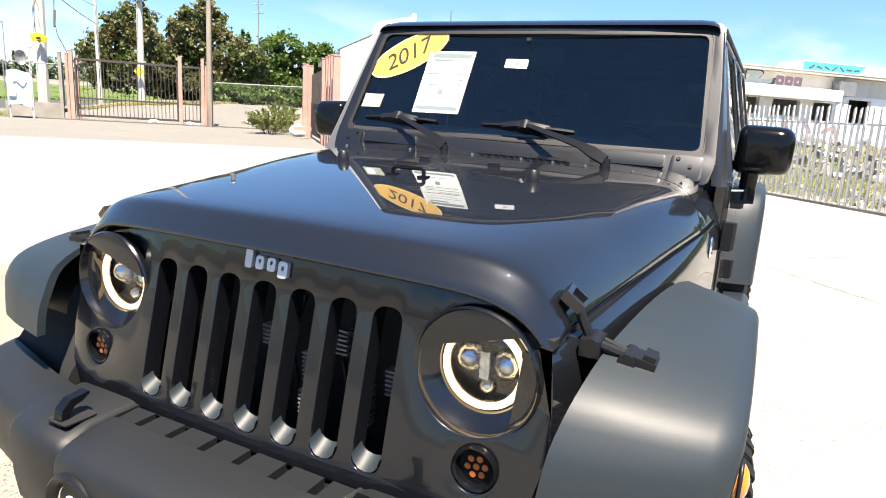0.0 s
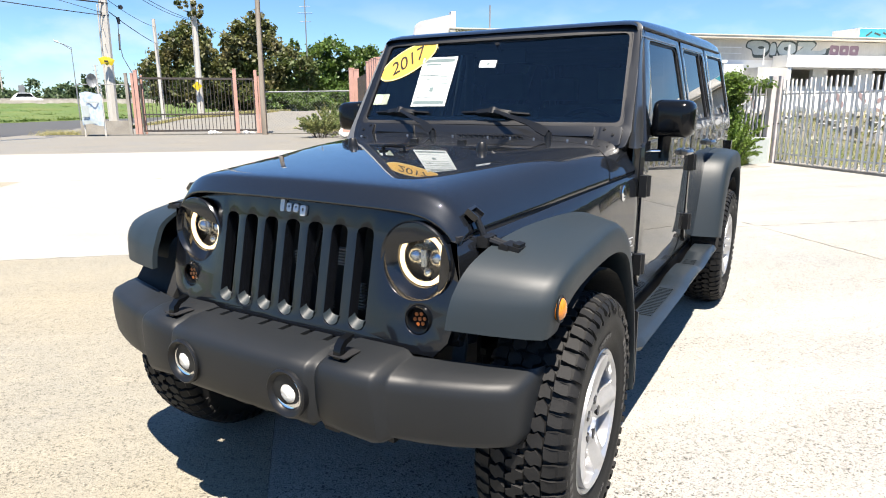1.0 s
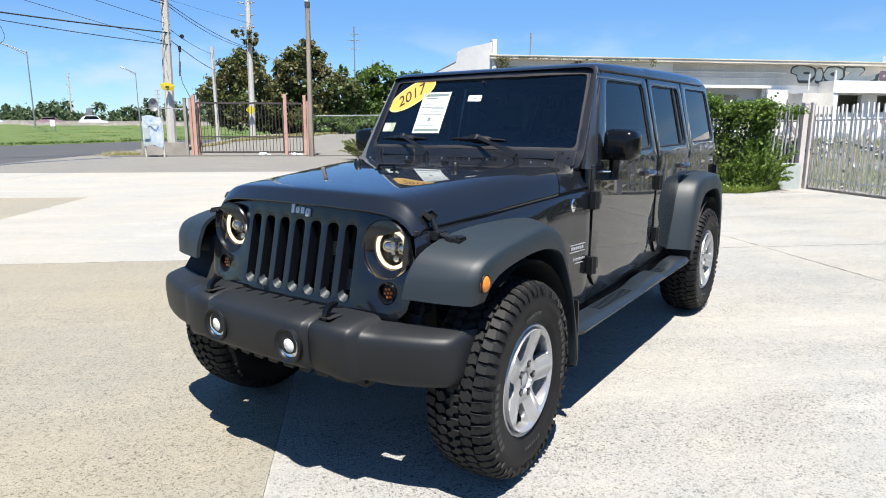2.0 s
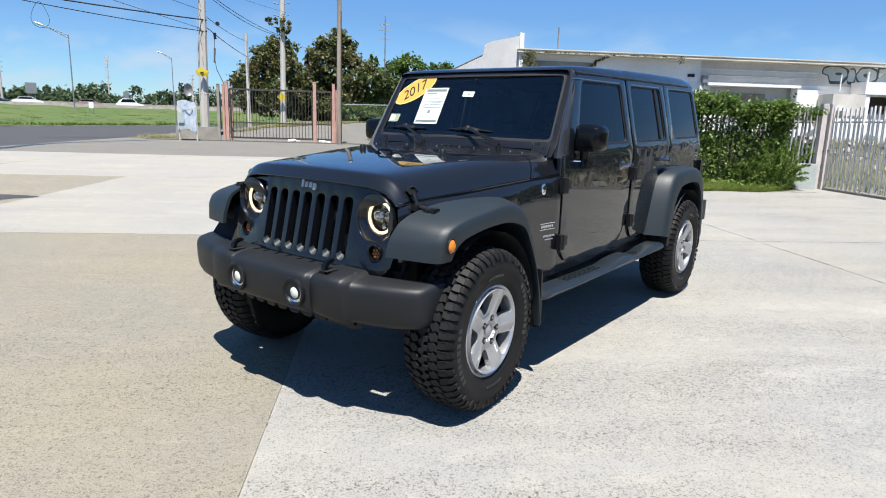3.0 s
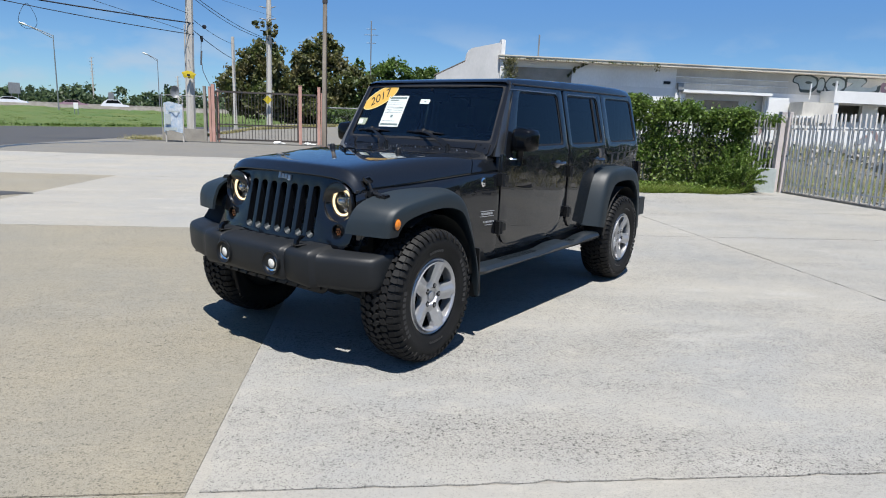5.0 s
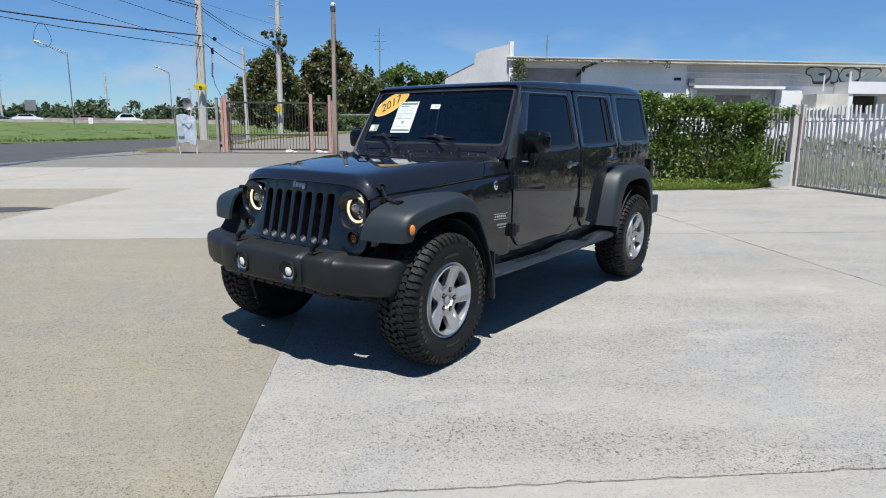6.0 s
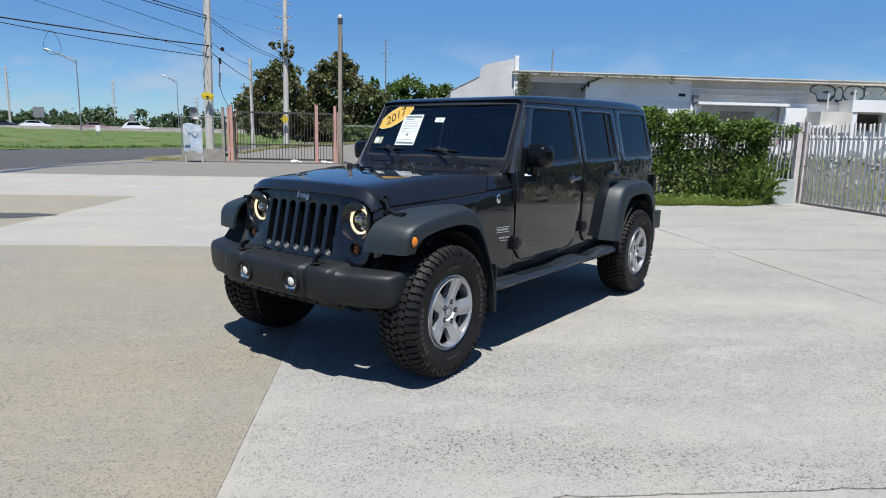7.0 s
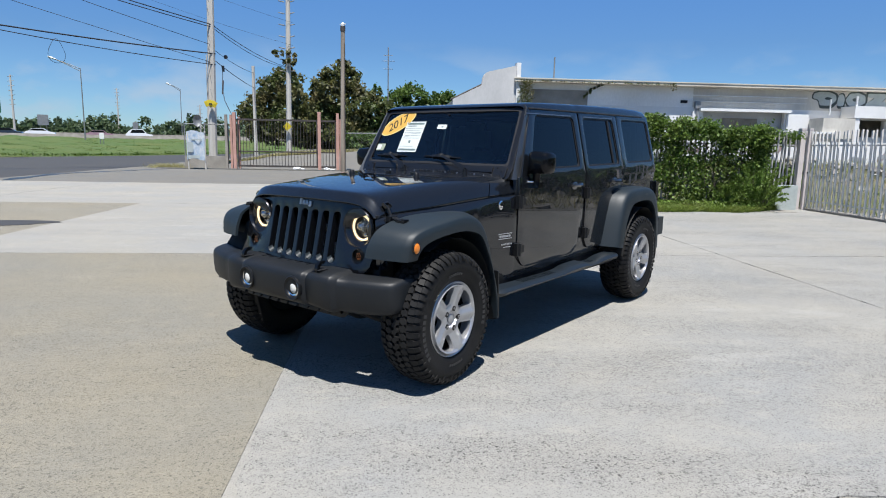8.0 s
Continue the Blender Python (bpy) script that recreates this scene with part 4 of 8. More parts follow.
R_IN = [(0.745, 2.30, 0.565), (0.752, 2.335, 0.70), (0.757, 2.385, 0.86), (0.760, 2.45, 0.985), (0.760, 2.55, 1.050), (0.760, 2.75, 1.068), (0.760, 2.95, 1.070), (0.760, 3.14, 1.062), (0.760, 3.27, 1.02), (0.760, 3.35, 0.90), (0.757, 3.39, 0.76), (0.752, 3.41, 0.60), (0.748, 3.42, 0.45)]
R_CR = [(0.905, 2.375, 0.558), (0.905, 2.400, 0.688), (0.905, 2.435, 0.838), (0.905, 2.490, 0.963), (0.905, 2.580, 1.028), (0.905, 2.750, 1.046), (0.905, 2.930, 1.048), (0.905, 3.090, 1.038), (0.905, 3.210, 0.988), (0.905, 3.290, 0.878), (0.905, 3.335, 0.748), (0.905, 3.360, 0.598), (0.905, 3.370, 0.448)]
R_AR = [(0.920, 2.465, 0.543), (0.920, 2.490, 0.658), (0.920, 2.525, 0.778), (0.920, 2.580, 0.863), (0.920, 2.660, 0.923), (0.920, 2.780, 0.943), (0.920, 2.930, 0.948), (0.920, 3.060, 0.938), (0.920, 3.150, 0.893), (0.920, 3.215, 0.818), (0.920, 3.255, 0.718), (0.920, 3.280, 0.588), (0.920, 3.290, 0.448)]
for s in (1, -1):
    fl = flare(s, F_IN, F_CR, F_AR, "front_flare", "grey-black textured plastic wheel flare")
    bm = bmesh.new()
    bmesh.ops.create_uvsphere(bm, u_segments=20, v_segments=12, radius=1)
    for v in bm.verts:
        v.co = Vector((0.884 + 0.018 * v.co.x, -0.326 + 0.026 * v.co.y, 0.856 + 0.032 * v.co.z))
    rim = bmesh.new()
    tube(rim, [(0.888, -0.326 + 0.0275 * math.cos(a), 0.856 + 0.0335 * math.sin(a)) for a in [2 * math.pi * k / 24 for k in range(25)]], 0.0035, 6)
    part("marker_rim", mirror(rim, s), BLACK, fl, smooth=80)
    part("side_marker", mirror(bm, s), AMBER, fl, "amber side marker lens", smooth=80)
    flare(s, R_IN, R_CR, R_AR, "rear_flare", "grey-black textured plastic wheel flare")
    # wheel housings
    for y0 in (0.0, 2.947):
        bm = bmesh.new()
        rows = []
        first = 4 if y0 < 1 and s > 0 else 0
        for k in range(first, 13):
            a = math.pi * k / 12
            dy, dz = -0.43 * math.cos(a), 0.46 + 0.42 * math.sin(a)
            rows.append([(0.60, y0 + dy, dz), (0.90 if y0 > 1 else 0.88, y0 + dy * 0.98, dz)])
        loft(bm, rows, closed=False)
        bm.faces.new([bm.verts.new((0.58, y0 - 0.46 * math.cos(math.pi * k / 12), 0.46 + 0.45 * math.sin(math.pi * k / 12))) for k in range(first, 13)])
        part("wheel_housing", mirror(bm, s), UNDER, car)
    # mud flaps behind the wheels
    bm = bmesh.new()
    plate(bm, rounded([(0.70, 0.285), (0.895, 0.285), (0.895, 0.62), (0.70, 0.62)], [0.03, 0.05, 0.01, 0.01]), (), 0.012, lambda u, v, w: (u, 0.475 + w + 0.05 * (0.62 - v), v), edge=0.003)
    part("mud_flap", mirror(bm, s), BLACK, car, "black rubber mud flap")
    bm = bmesh.new()
    plate(bm, rounded([(0.70, 0.33), (0.915, 0.33), (0.915, 0.60), (0.70, 0.60)], [0.03, 0.05, 0.01, 0.01]), (), 0.012, lambda u, v, w: (u, 3.315 + w, v), edge=0.003)
    part("mud_flap", mirror(bm, s), BLACK, car, "black rubber mud flap")

# underbody
bm = bmesh.new()
box(bm, -0.56, 0.56, -0.12, 3.45, 0.42, 0.62)
box(bm, -0.40, 0.40, -0.30, -0.12, 0.42, 0.62)
box(bm, -0.60, 0.60, 0.60, 2.35, 0.46, 0.56)
rod(bm, (-0.70, 0, 0.39), (0.70, 0, 0.39), 0.045)
rod(bm, (-0.70, 2.947, 0.39), (0.70, 2.947, 0.39), 0.05)
for y in (0.0, 2.947):
    bmesh.ops.create_uvsphere(bm, u_segments=14, v_segments=10, radius=0.13, matrix=Matrix.Translation((0.12, y, 0.39)))
box(bm, -0.40, 0.40, -0.38, -0.30, 0.44, 0.62)
part("underbody", bm, UNDER, car)
# unseen parts down to the springs, added to darken the ground below
bm = bmesh.new()
box(bm, -0.42, 0.34, 0.62, 1.50, 0.29, 0.44)
soften(bm, 0.03)
part("unseen_skid_plate", bm, UNDER, car, "unseen black steel skid plate, blocks light under the gearbox")
bm = bmesh.new()
box(bm, -0.58, 0.10, 1.58, 2.62, 0.31, 0.46)
soften(bm, 0.03)
part("unseen_tank_guard", bm, UNDER, car, "unseen black fuel tank guard, blocks light under the car")
bm = bmesh.new()
loft(bm, [[(x, 3.18 + 0.11 * math.cos(a), 0.45 + 0.10 * math.sin(a)) for a in [2 * math.pi * k / 16 for k in range(16)]] for x in (-0.46, -0.42, 0.36, 0.40)])
part("unseen_silencer", bm, UNDER, car, "unseen dark steel silencer, blocks light under the car", smooth=40)
bm = bmesh.new()
rod(bm, (-0.62, -0.16, 0.36), (0.62, -0.12, 0.36), 0.022)
rod(bm, (-0.55, -0.20, 0.44), (0.50, -0.14, 0.34), 0.022)
split("unseen_tie_rod", bm, UNDER, car)
for s in (1, -1):
    bm = bmesh.new()
    loft(bm, [[(s * (x - 0.035), y, z - 0.04), (s * (x + 0.035), y, z - 0.04), (s * (x + 0.035), y, z + 0.04), (s * (x - 0.035), y, z + 0.04)] for x, y, z in ((0.46, 0.02, 0.34), (0.44, 0.40, 0.37), (0.40, 0.72, 0.41))])
    part("unseen_control_arm", bm, UNDER, car)
    bm = bmesh.new()
    rod(bm, (s * 0.50, 0.0, 0.42), (s * 0.48, 0.02, 0.80), 0.065, n=16)
    part("unseen_coil_spring", bm, UNDER, car)
bm = bmesh.new()
plate(bm, rounded([(-0.46, 0.415), (0.46, 0.415), (0.54, 0.52), (-0.54, 0.52)], 0.03), (), 0.012, lambda u, v, w: (u, -0.470 - w + 0.12 * u * u, v))
part("air_dam", bm, BLACK, car, "black plastic air dam behind the bumper lip")
for s in (1, -1):
    bm = bmesh.new()
    for v in box(bm, 0.575, 0.612, 0.010, 0.024, 0.56, 0.93):
        v.co.y += bow(v.co.x, v.co.z)
    soften(bm, 0.003)
    part("fender_liner", mirror(bm, s), UNDER, car)

# front bumper
BUMP = [  # half width, front y, top z, bottom z, edge size
    (0.00, -0.640, 0.702, 0.492, 1.3), (0.20, -0.638, 0.702, 0.492, 1.3), (0.274, -0.634, 0.702, 0.492, 1.3), (0.282, -0.630, 0.700, 0.494, 1.2), (0.290, -0.617, 0.696, 0.496, 1.0),
    (0.298, -0.610, 0.694, 0.496, 0.95), (0.306, -0.612, 0.697, 0.492, 0.9), (0.316, -0.616, 0.701, 0.490, 0.9), (0.40, -0.612, 0.702, 0.482, 0.8), (0.470, -0.604, 0.702, 0.474, 0.8), (0.486, -0.596, 0.698, 0.475, 0.7), (0.498, -0.568, 0.686, 0.478, 0.5),
    (0.506, -0.560, 0.683, 0.478, 0.60), (0.60, -0.541, 0.686, 0.477, 0.62), (0.70, -0.514, 0.688, 0.478, 0.62), (0.78, -0.486, 0.688, 0.482, 0.62), (0.836, -0.462, 0.688, 0.488, 0.60), (0.858, -0.446, 0.686, 0.494, 0.50),
    (0.872, -0.424, 0.683, 0.504, 0.40), (0.880, -0.392, 0.680, 0.518, 0.34), (0.884, -0.340, 0.676, 0.535, 0.30), (0.884, -0.300, 0.674, 0.545, 0.30)]
bm = bmesh.new()
rows = []
for sx in (-1, 1):
    seq = BUMP[::-1] if sx < 0 else BUMP[1:]
    for x, yf, zt, zb, r in seq:
        h = zt - zb
        b = -0.500 if x < 0.29 else max(-0.43 + 0.25 * max(0, x - 0.55), yf + 0.09)
        if sx > 0 and x > 0.5:
            x -= 0.045 * (x - 0.5) / 0.384
        # the passenger's end is bent out a little
        if sx < 0 and x > 0.5:
            k = (x - 0.5) / 0.4
            x, yf, zt = x + 0.026 * k, yf - 0.010 * k, zt + 0.010 * k
        rows.append([(sx * x, b, zt), (sx * x, yf + 0.075, zt - 0.004), (sx * x, yf + 0.028, zt - 0.016), (sx * x, yf + 0.013, zt - 0.024), (sx * x, yf + 0.004, zt - 0.038), (sx * x, yf, zt - 0.060),
                     (sx * x, yf + 0.002, zt - 0.62 * h), (sx * x, yf + 0.010, zb + 0.030), (sx * x, yf + 0.020, zb + 0.010), (sx * x, yf + 0.040, zb), (sx * x, b, zb)])
loft(bm, rows)
bumper = part("front_bumper", bm, BUMPER_PLASTIC, car, "grey-black plastic front bumper with two fog lamps", smooth=40)
for s in (1, -1):
    # fog lamp
    fx, fy, fz = s * 0.219, -0.6370, 0.587
    m = Matrix.Translation((fx, fy, fz)) @ Matrix.Rotation(radians(-90), 4, "Z")
    bm = bmesh.new()
    spin(bm, [(-0.01, 0.072), (0.006, 0.071), (0.010, 0.066), (0.006, 0.057), (-0.004, 0.050), (-0.02, 0.047)], 36)
    fog = part("fog_lamp", bm, BLACK, bumper, "round chrome fog lamp", m=m)
    bm = bmesh.new()
    spin(bm, [(-0.004, 0.050), (-0.002, 0.046), (-0.005, 0.040), (-0.006, 0.032), (-0.012, 0.031), (-0.012, 0.0)], 28)
    part("fog_reflector", bm, CHROME, bumper, "chrome reflector behind a clear lens", m=m)
    bm = bmesh.new()
    spin(bm, [(-0.013, 0.0305), (-0.004, 0.0300), (0.001, 0.022), (0.003, 0.010), (0.003, 0.0)], 28)
    part("fog_lens", bm, FOG_LENS, bumper, "bright ribbed fog lamp lens", m=m, smooth=60)
    # tow hook in its slot
    bm = bmesh.new()
    x = s * 0.350
    pts = [(x, -0.558, 0.660), (x, -0.566, 0.700), (x, -0.561, 0.722), (x, -0.547, 0.736), (x, -0.529, 0.739), (x, -0.511, 0.746)]
    rows = []
    for k, p in enumerate(pts):
        d = (Vector(pts[min(k + 1, 5)]) - Vector(pts[max(k - 1, 0)])).normalized()
        nn = Vector((1, 0, 0)).cross(d)
        w = (0.010, 0.010, 0.010, 0.009, 0.007, 0.003)[k]
        rows.append([Vector(p) + nn * w + Vector((0.012, 0, 0)), Vector(p) + nn * w - Vector((0.012, 0, 0)), Vector(p) - nn * w - Vector((0.012, 0, 0)), Vector(p) - nn * w + Vector((0.012, 0, 0))])
    loft(bm, rows)
    soften(bm, 0.004)
    part("tow_hook", bm, GLOSS_BLACK, bumper, "black steel tow hook")
    bm = bmesh.new()
    plate(bm, rounded([(x - 0.030, -0.580), (x + 0.034, -0.580), (x + 0.034, -0.510), (x - 0.030, -0.510)], 0.008), (), 0.003, lambda u, v, w: (u, v, 0.7005 + w))
    part("hook_slot", bm, SEAL, bumper)
# ribbed cover between bumper and grille
bm = bmesh.new()
box(bm, -0.44, 0.44, -0.56, -0.34, 0.640, 0.668)
soften(bm, 0.004)
part("bumper_cover", bm, BLACK, bumper)
bm = bmesh.new()
for k in range(7):
    x = -0.27 + 0.09 * k
    box(bm, x - 0.035, x + 0.035, -0.506, -0.435, 0.660, 0.692)
soften(bm, 0.004)
split("cover_rib", bm, BUMPER_PLASTIC, bumper)
# toothed lower lip
bm = bmesh.new()
pts = [(-0.50, 0.50), (-0.50, 0.462)]
for k in range(10):
    x = -0.45 + 0.09 * k
    pts += [(x, 0.452), (x + 0.05, 0.450), (x + 0.066, 0.470), (x + 0.088, 0.470)]
pts += [(0.50, 0.462), (0.50, 0.50)]
plate(bm, pts[::-1], (), 0.02, lambda u, v, w: (u, -0.535 - w + 0.12 * u * u, v))
part("lower_lip", bm, BLACK, bumper)
bm = bmesh.new()
for x in (-0.39, 0.39):
    box(bm, x - 0.05, x + 0.05, -0.54, -0.28, 0.50, 0.64)
split("bumper_bracket", bm, UNDER, bumper)


# body tub and doors
def body_at(off):
    return lambda u, v, w: (side_x(v) + off + w, u, v + rake(u))


def window_pane(s, loop, off, parent):
    bm = bmesh.new()
    plate(bm, loop, (), 0.0, body_at(off), cuts=0.25)
    part("window_pane", mirror(bm, s), SIDE_GLASS, parent, "dark tinted side glass", smooth=80, out=(s, 0, 0.2))


def handle(s, y, z, parent):
    bm = bmesh.new()
    x = side_x(z) + 0.010
    zz = z + rake(y)
    rows = []
    for k, (dy, out, h) in enumerate(((-0.085, 0.004, 0.012), (-0.075, 0.026, 0.014), (-0.03, 0.038, 0.013), (0.03, 0.040, 0.013), (0.06, 0.034, 0.015), (0.085, 0.020, 0.017), (0.092, 0.004, 0.015))):
        rows.append([(x + out, y + dy, zz + h), (x + out + 0.008, y + dy, zz), (x + out, y + dy, zz - h), (x + max(0, out - 0.02), y + dy, zz - h), (x + max(0, out - 0.02), y + dy, zz + h)])
    loft(bm, rows)
    soften(bm, 0.003, 30)
    bmesh.ops.create_uvsphere(bm, u_segments=16, v_segments=10, radius=1, matrix=Matrix.Translation((x, y - 0.01, zz - 0.005)) @ Matrix.Diagonal((0.006, 0.055, 0.032, 1)))
    rod(bm, (x, y + 0.075, zz), (x + 0.044, y + 0.075, zz), 0.014, 0.013)
    part("door_handle", mirror(bm, s), HANDLE, parent, "glossy black door handle")


def hinge(s, y, z, parent):
    bm = bmesh.new()
    x = side_x(z) + 0.004
    zz = z + rake(y)
    box(bm, x, x + 0.030, y - 0.022, y + 0.012, zz - 0.045, zz + 0.045)
    rod(bm, (x + 0.026, y + 0.012, zz - 0.043), (x + 0.026, y + 0.012, zz + 0.043), 0.014)
    vs = box(bm, x + 0.004, x + 0.020, y + 0.014, y + 0.085, zz - 0.026, zz + 0.026)
    soften(bm, 0.004)
    part("door_hinge", mirror(bm, s), BLACK, parent, "black door hinge")


FD = rounded([(0.885, 0.66), (0.985, 0.555), (1.78, 0.552), (1.885, 0.70), (1.912, 1.212), (0.885, 1.212)], [0.10, 0.06, 0.14, 0.2, 0.005, 0.02], 6)
RD = rounded([(1.945, 0.66), (2.03, 0.555), (2.33, 0.555), (2.52, 0.98), (2.66, 1.06), (2.66, 1.212), (1.935, 1.212)], [0.08, 0.05, 0.05, 0.10, 0.05, 0.005, 0.005], 6)
FU = rounded([(0.915, 1.205), (1.912, 1.205), (1.895, 1.682), (1.150, 1.682)], [0.005, 0.005, 0.03, 0.04], 4)
FW = rounded([(1.055, 1.250), (1.838, 1.250), (1.822, 1.642), (1.215, 1.642)], [0.03, 0.04, 0.05, 0.04], 5)
RU = rounded([(1.935, 1.205), (2.70, 1.205), (2.665, 1.682), (1.922, 1.682)], [0.005, 0.005, 0.03, 0.03], 4)
RW = rounded([(1.992, 1.250), (2.630, 1.250), (2.590, 1.642), (1.985, 1.642)], [0.03, 0.04, 0.05, 0.04], 5)
QU = rounded([(2.715, 1.150), (3.525, 1.150), (3.500, 1.30), (3.445, 1.700), (2.682, 1.700)], [0.005, 0.03, 0.02, 0.05, 0.01], 4)
QW = rounded([(2.800, 1.255), (3.455, 1.255), (3.405, 1.648), (2.775, 1.648)], [0.05, 0.05, 0.06, 0.05], 5)
for s in (1, -1):
    bm = bmesh.new()
    arch = [(2.33, 0.50), (2.40, 0.72), (2.50, 0.92), (2.62, 1.01), (2.95, 1.03), (3.20, 1.00), (3.32, 0.85), (3.37, 0.62)]
    plate(bm, [(0.87, 0.50)] + arch + [(3.53, 0.62), (3.53, 1.165), (0.87, 1.205)], (), 0.03, body_at(-0.034), cuts=0.3, edge=0.006)
    tub = part("body_side", mirror(bm, s), PAINT, car, "glossy dark grey body side")
    for nm, low, up, win, hy, hinges in (("front_door", FD, FU, FW, 1.742, (0.70, 1.035)), ("rear_door", RD, RU, RW, 2.520, (0.70, 1.035))):
        bm = bmesh.new()
        plate(bm, low, (), 0.020, body_at(-0.010), cuts=0.2, edge=0.005)
        door = part(nm, mirror(bm, s), PAINT, car, "dark grey door with tinted window, closed", smooth=30)
        bm = bmesh.new()
        plate(bm, up, [win], 0.022, body_at(-0.014), cuts=0.3, edge=0.006)
        part("window_frame", mirror(bm, s), PAINT, door)
        bm = bmesh.new()
        cx, cz = sum(p[0] for p in win) / len(win), sum(p[1] for p in win) / len(win)
        plate(bm, [(cx + (u - cx) * 1.012, cz + (v - cz) * 1.02) for u, v in win], [[(cx + (u - cx) * 0.965, cz + (v - cz) * 0.94) for u, v in win]], 0.006, body_at(-0.006), cuts=0.3)
        part("window_seal", mirror(bm, s), SEAL, door)
        window_pane(s, [(cx + (u - cx) * 0.99, cz + (v - cz) * 0.985) for u, v in win], -0.004, door)
        bm = bmesh.new()
        y0, y1 = min(p[0] for p in win) + 0.03, max(p[0] for p in win) - 0.05
        plate(bm, [(y0 - 0.01, 1.648), (y1, 1.648), (y1, 1.654), (y0, 1.654)], (), 0.004, body_at(0.009))
        part("drip_trim", mirror(bm, s), STEEL, door)
        handle(s, hy, 1.108, door)
        for z in hinges:
            hinge(s, low[0][0] - 0.012 if nm == "front_door" else 1.938, z, door)
        if nm == "rear_door":
            bm = bmesh.new()
            plate(bm, [(2.505, 1.250), (2.527, 1.250), (2.497, 1.642), (2.475, 1.642)], (), 0.008, body_at(-0.003))
            part("quarter_bar", mirror(bm, s), SEAL, door)
    bm = bmesh.new()
    plate(bm, QU, [QW], 0.03, body_at(-0.022), cuts=0.3, edge=0.008)
    quarter = part("hardtop_side", mirror(bm, s), PAINT, car, "dark grey hardtop side panel")
    bm = bmesh.new()
    cx, cz = sum(p[0] for p in QW) / len(QW), sum(p[1] for p in QW) / len(QW)
    plate(bm, [(cx + (u - cx) * 1.01, cz + (v - cz) * 1.02) for u, v in QW], [[(cx + (u - cx) * 0.96, cz + (v - cz) * 0.94) for u, v in QW]], 0.006, body_at(-0.004), cuts=0.3)
    part("window_seal", mirror(bm, s), SEAL, quarter)
    window_pane(s, [(cx + (u - cx) * 0.99, cz + (v - cz) * 0.985) for u, v in QW], -0.002, quarter)
    # badges: round medallion, two lines of lettering as bars
    bm = bmesh.new()
    bmesh.ops.create_uvsphere(bm, u_segments=24, v_segments=12, radius=1, matrix=Matrix.Translation((fender_x(0.70, 1.02), 0.700, 1.022)) @ Matrix.Diagonal((0.007, 0.028, 0.034, 1)))
    med = part("medallion", mirror(bm, s), CHROME, car, "round chrome fender badge", smooth=80)
    bm = bmesh.new()
    for u in (0.690, 0.700, 0.710):
        box(bm, fender_x(0.70, 1.02) + 0.004, fender_x(0.70, 1.02) + 0.0082, u - 0.003, u + 0.003, 1.016, 1.036)
    box(bm, fender_x(0.70, 1.02) + 0.004, fender_x(0.70, 1.02) + 0.0080, 0.686, 0.714, 1.006, 1.010)
    split("relief_bar", mirror(bm, s), BLACK, med)
    for z, y0, y1, h in ((0.823, 0.680, 0.825, 0.0035), (0.788, 0.680, 0.825, 0.0035), (0.728, 0.735, 0.815, 0.0035)):
        bm = bmesh.new()
        loft(bm, [[(fender_x(y, z) - 0.001, y, z - h / 2), (fender_x(y, z) + 0.003, y, z - h / 2), (fender_x(y, z) + 0.003, y, z + h / 2), (fender_x(y, z) - 0.001, y, z + h / 2)] for y in (y0, 0.5 * (y0 + y1), y1)])
        part("badge_line", mirror(bm, s), SILVER, car)
    for z, y0, n, w, h in ((0.8055, 0.690, 6, 0.014, 0.015), (0.748, 0.715, 8, 0.008, 0.012)):
        for k in range(n):
            bm = bmesh.new()
            y = y0 + k * (w + 0.007)
            plate(bm, rounded([(y, z - h / 2), (y + w, z - h / 2), (y + w, z + h / 2), (y, z + h / 2)], 0.005), (), 0.004, lambda u, v, q: (fender_x(u, v) - 0.001 + q, u, v))
            part("badge_bar", mirror(bm, s), SILVER, car)
    # sill
    bm = bmesh.new()
    box(bm, 0.60, 0.752, 0.52, 2.40, 0.424, 0.545)
    soften(bm, 0.012)
    part("sill", mirror(bm, s), BLACK, car)
    # running board: a slim moulding with two humps and ribbed treads in the dips
    def board_top(y):
        return 0.482 + ease(y, [(0.50, 0.0), (0.62, 0.004), (0.80, 0.0), (1.38, 0.0), (1.52, 0.020), (1.74, 0.026), (1.80, 0.020), (1.86, 0.003), (2.00, 0.004), (2.12, 0.022), (2.38, 0.030), (2.45, 0.016)])

    bm = bmesh.new()
    rows = []
    for i in range(40):
        y = 0.50 + 0.05 * i
        z = board_top(y)
        end = min(1.0, (y - 0.49) / 0.05, (2.47 - y) / 0.06)
        w = 0.84 + 0.068 * math.sqrt(max(0.05, end))
        lo = 0.440 + 0.010 * (y - 0.5)
        rows.append([(0.775, y, z - 0.012), (0.785, y, z), (w - 0.040, y, z), (w - 0.016, y, z - 0.007), (w, y, 0.5 * (z + lo) - 0.004), (w - 0.010, y, lo), (w - 0.04, y, lo - 0.012), (0.775, y, lo - 0.012)])
    loft(bm, rows)
    board = part("running_board", mirror(bm, s), STEP, car, "grey-black plastic running board", smooth=50)
    bm = bmesh.new()
    for y in [0.86 + 0.024 * i for i in range(20)] + [1.88 + 0.024 * i for i in range(5)]:
        box(bm, 0.795, 0.862, y, y + 0.010, 0.470, board_top(y) + 0.004)
    split("tread_strip", mirror(bm, s), STEP, board)
    bm = bmesh.new()
    for y in (0.75, 1.45, 2.15):
        box(bm, 0.55, 0.72, y, y + 0.05, 0.400, 0.425)
    # unseen plate added to keep sun from leaking between board and sill
    box(bm, 0.68, 0.83, 0.51, 2.46, 0.418, 0.426)
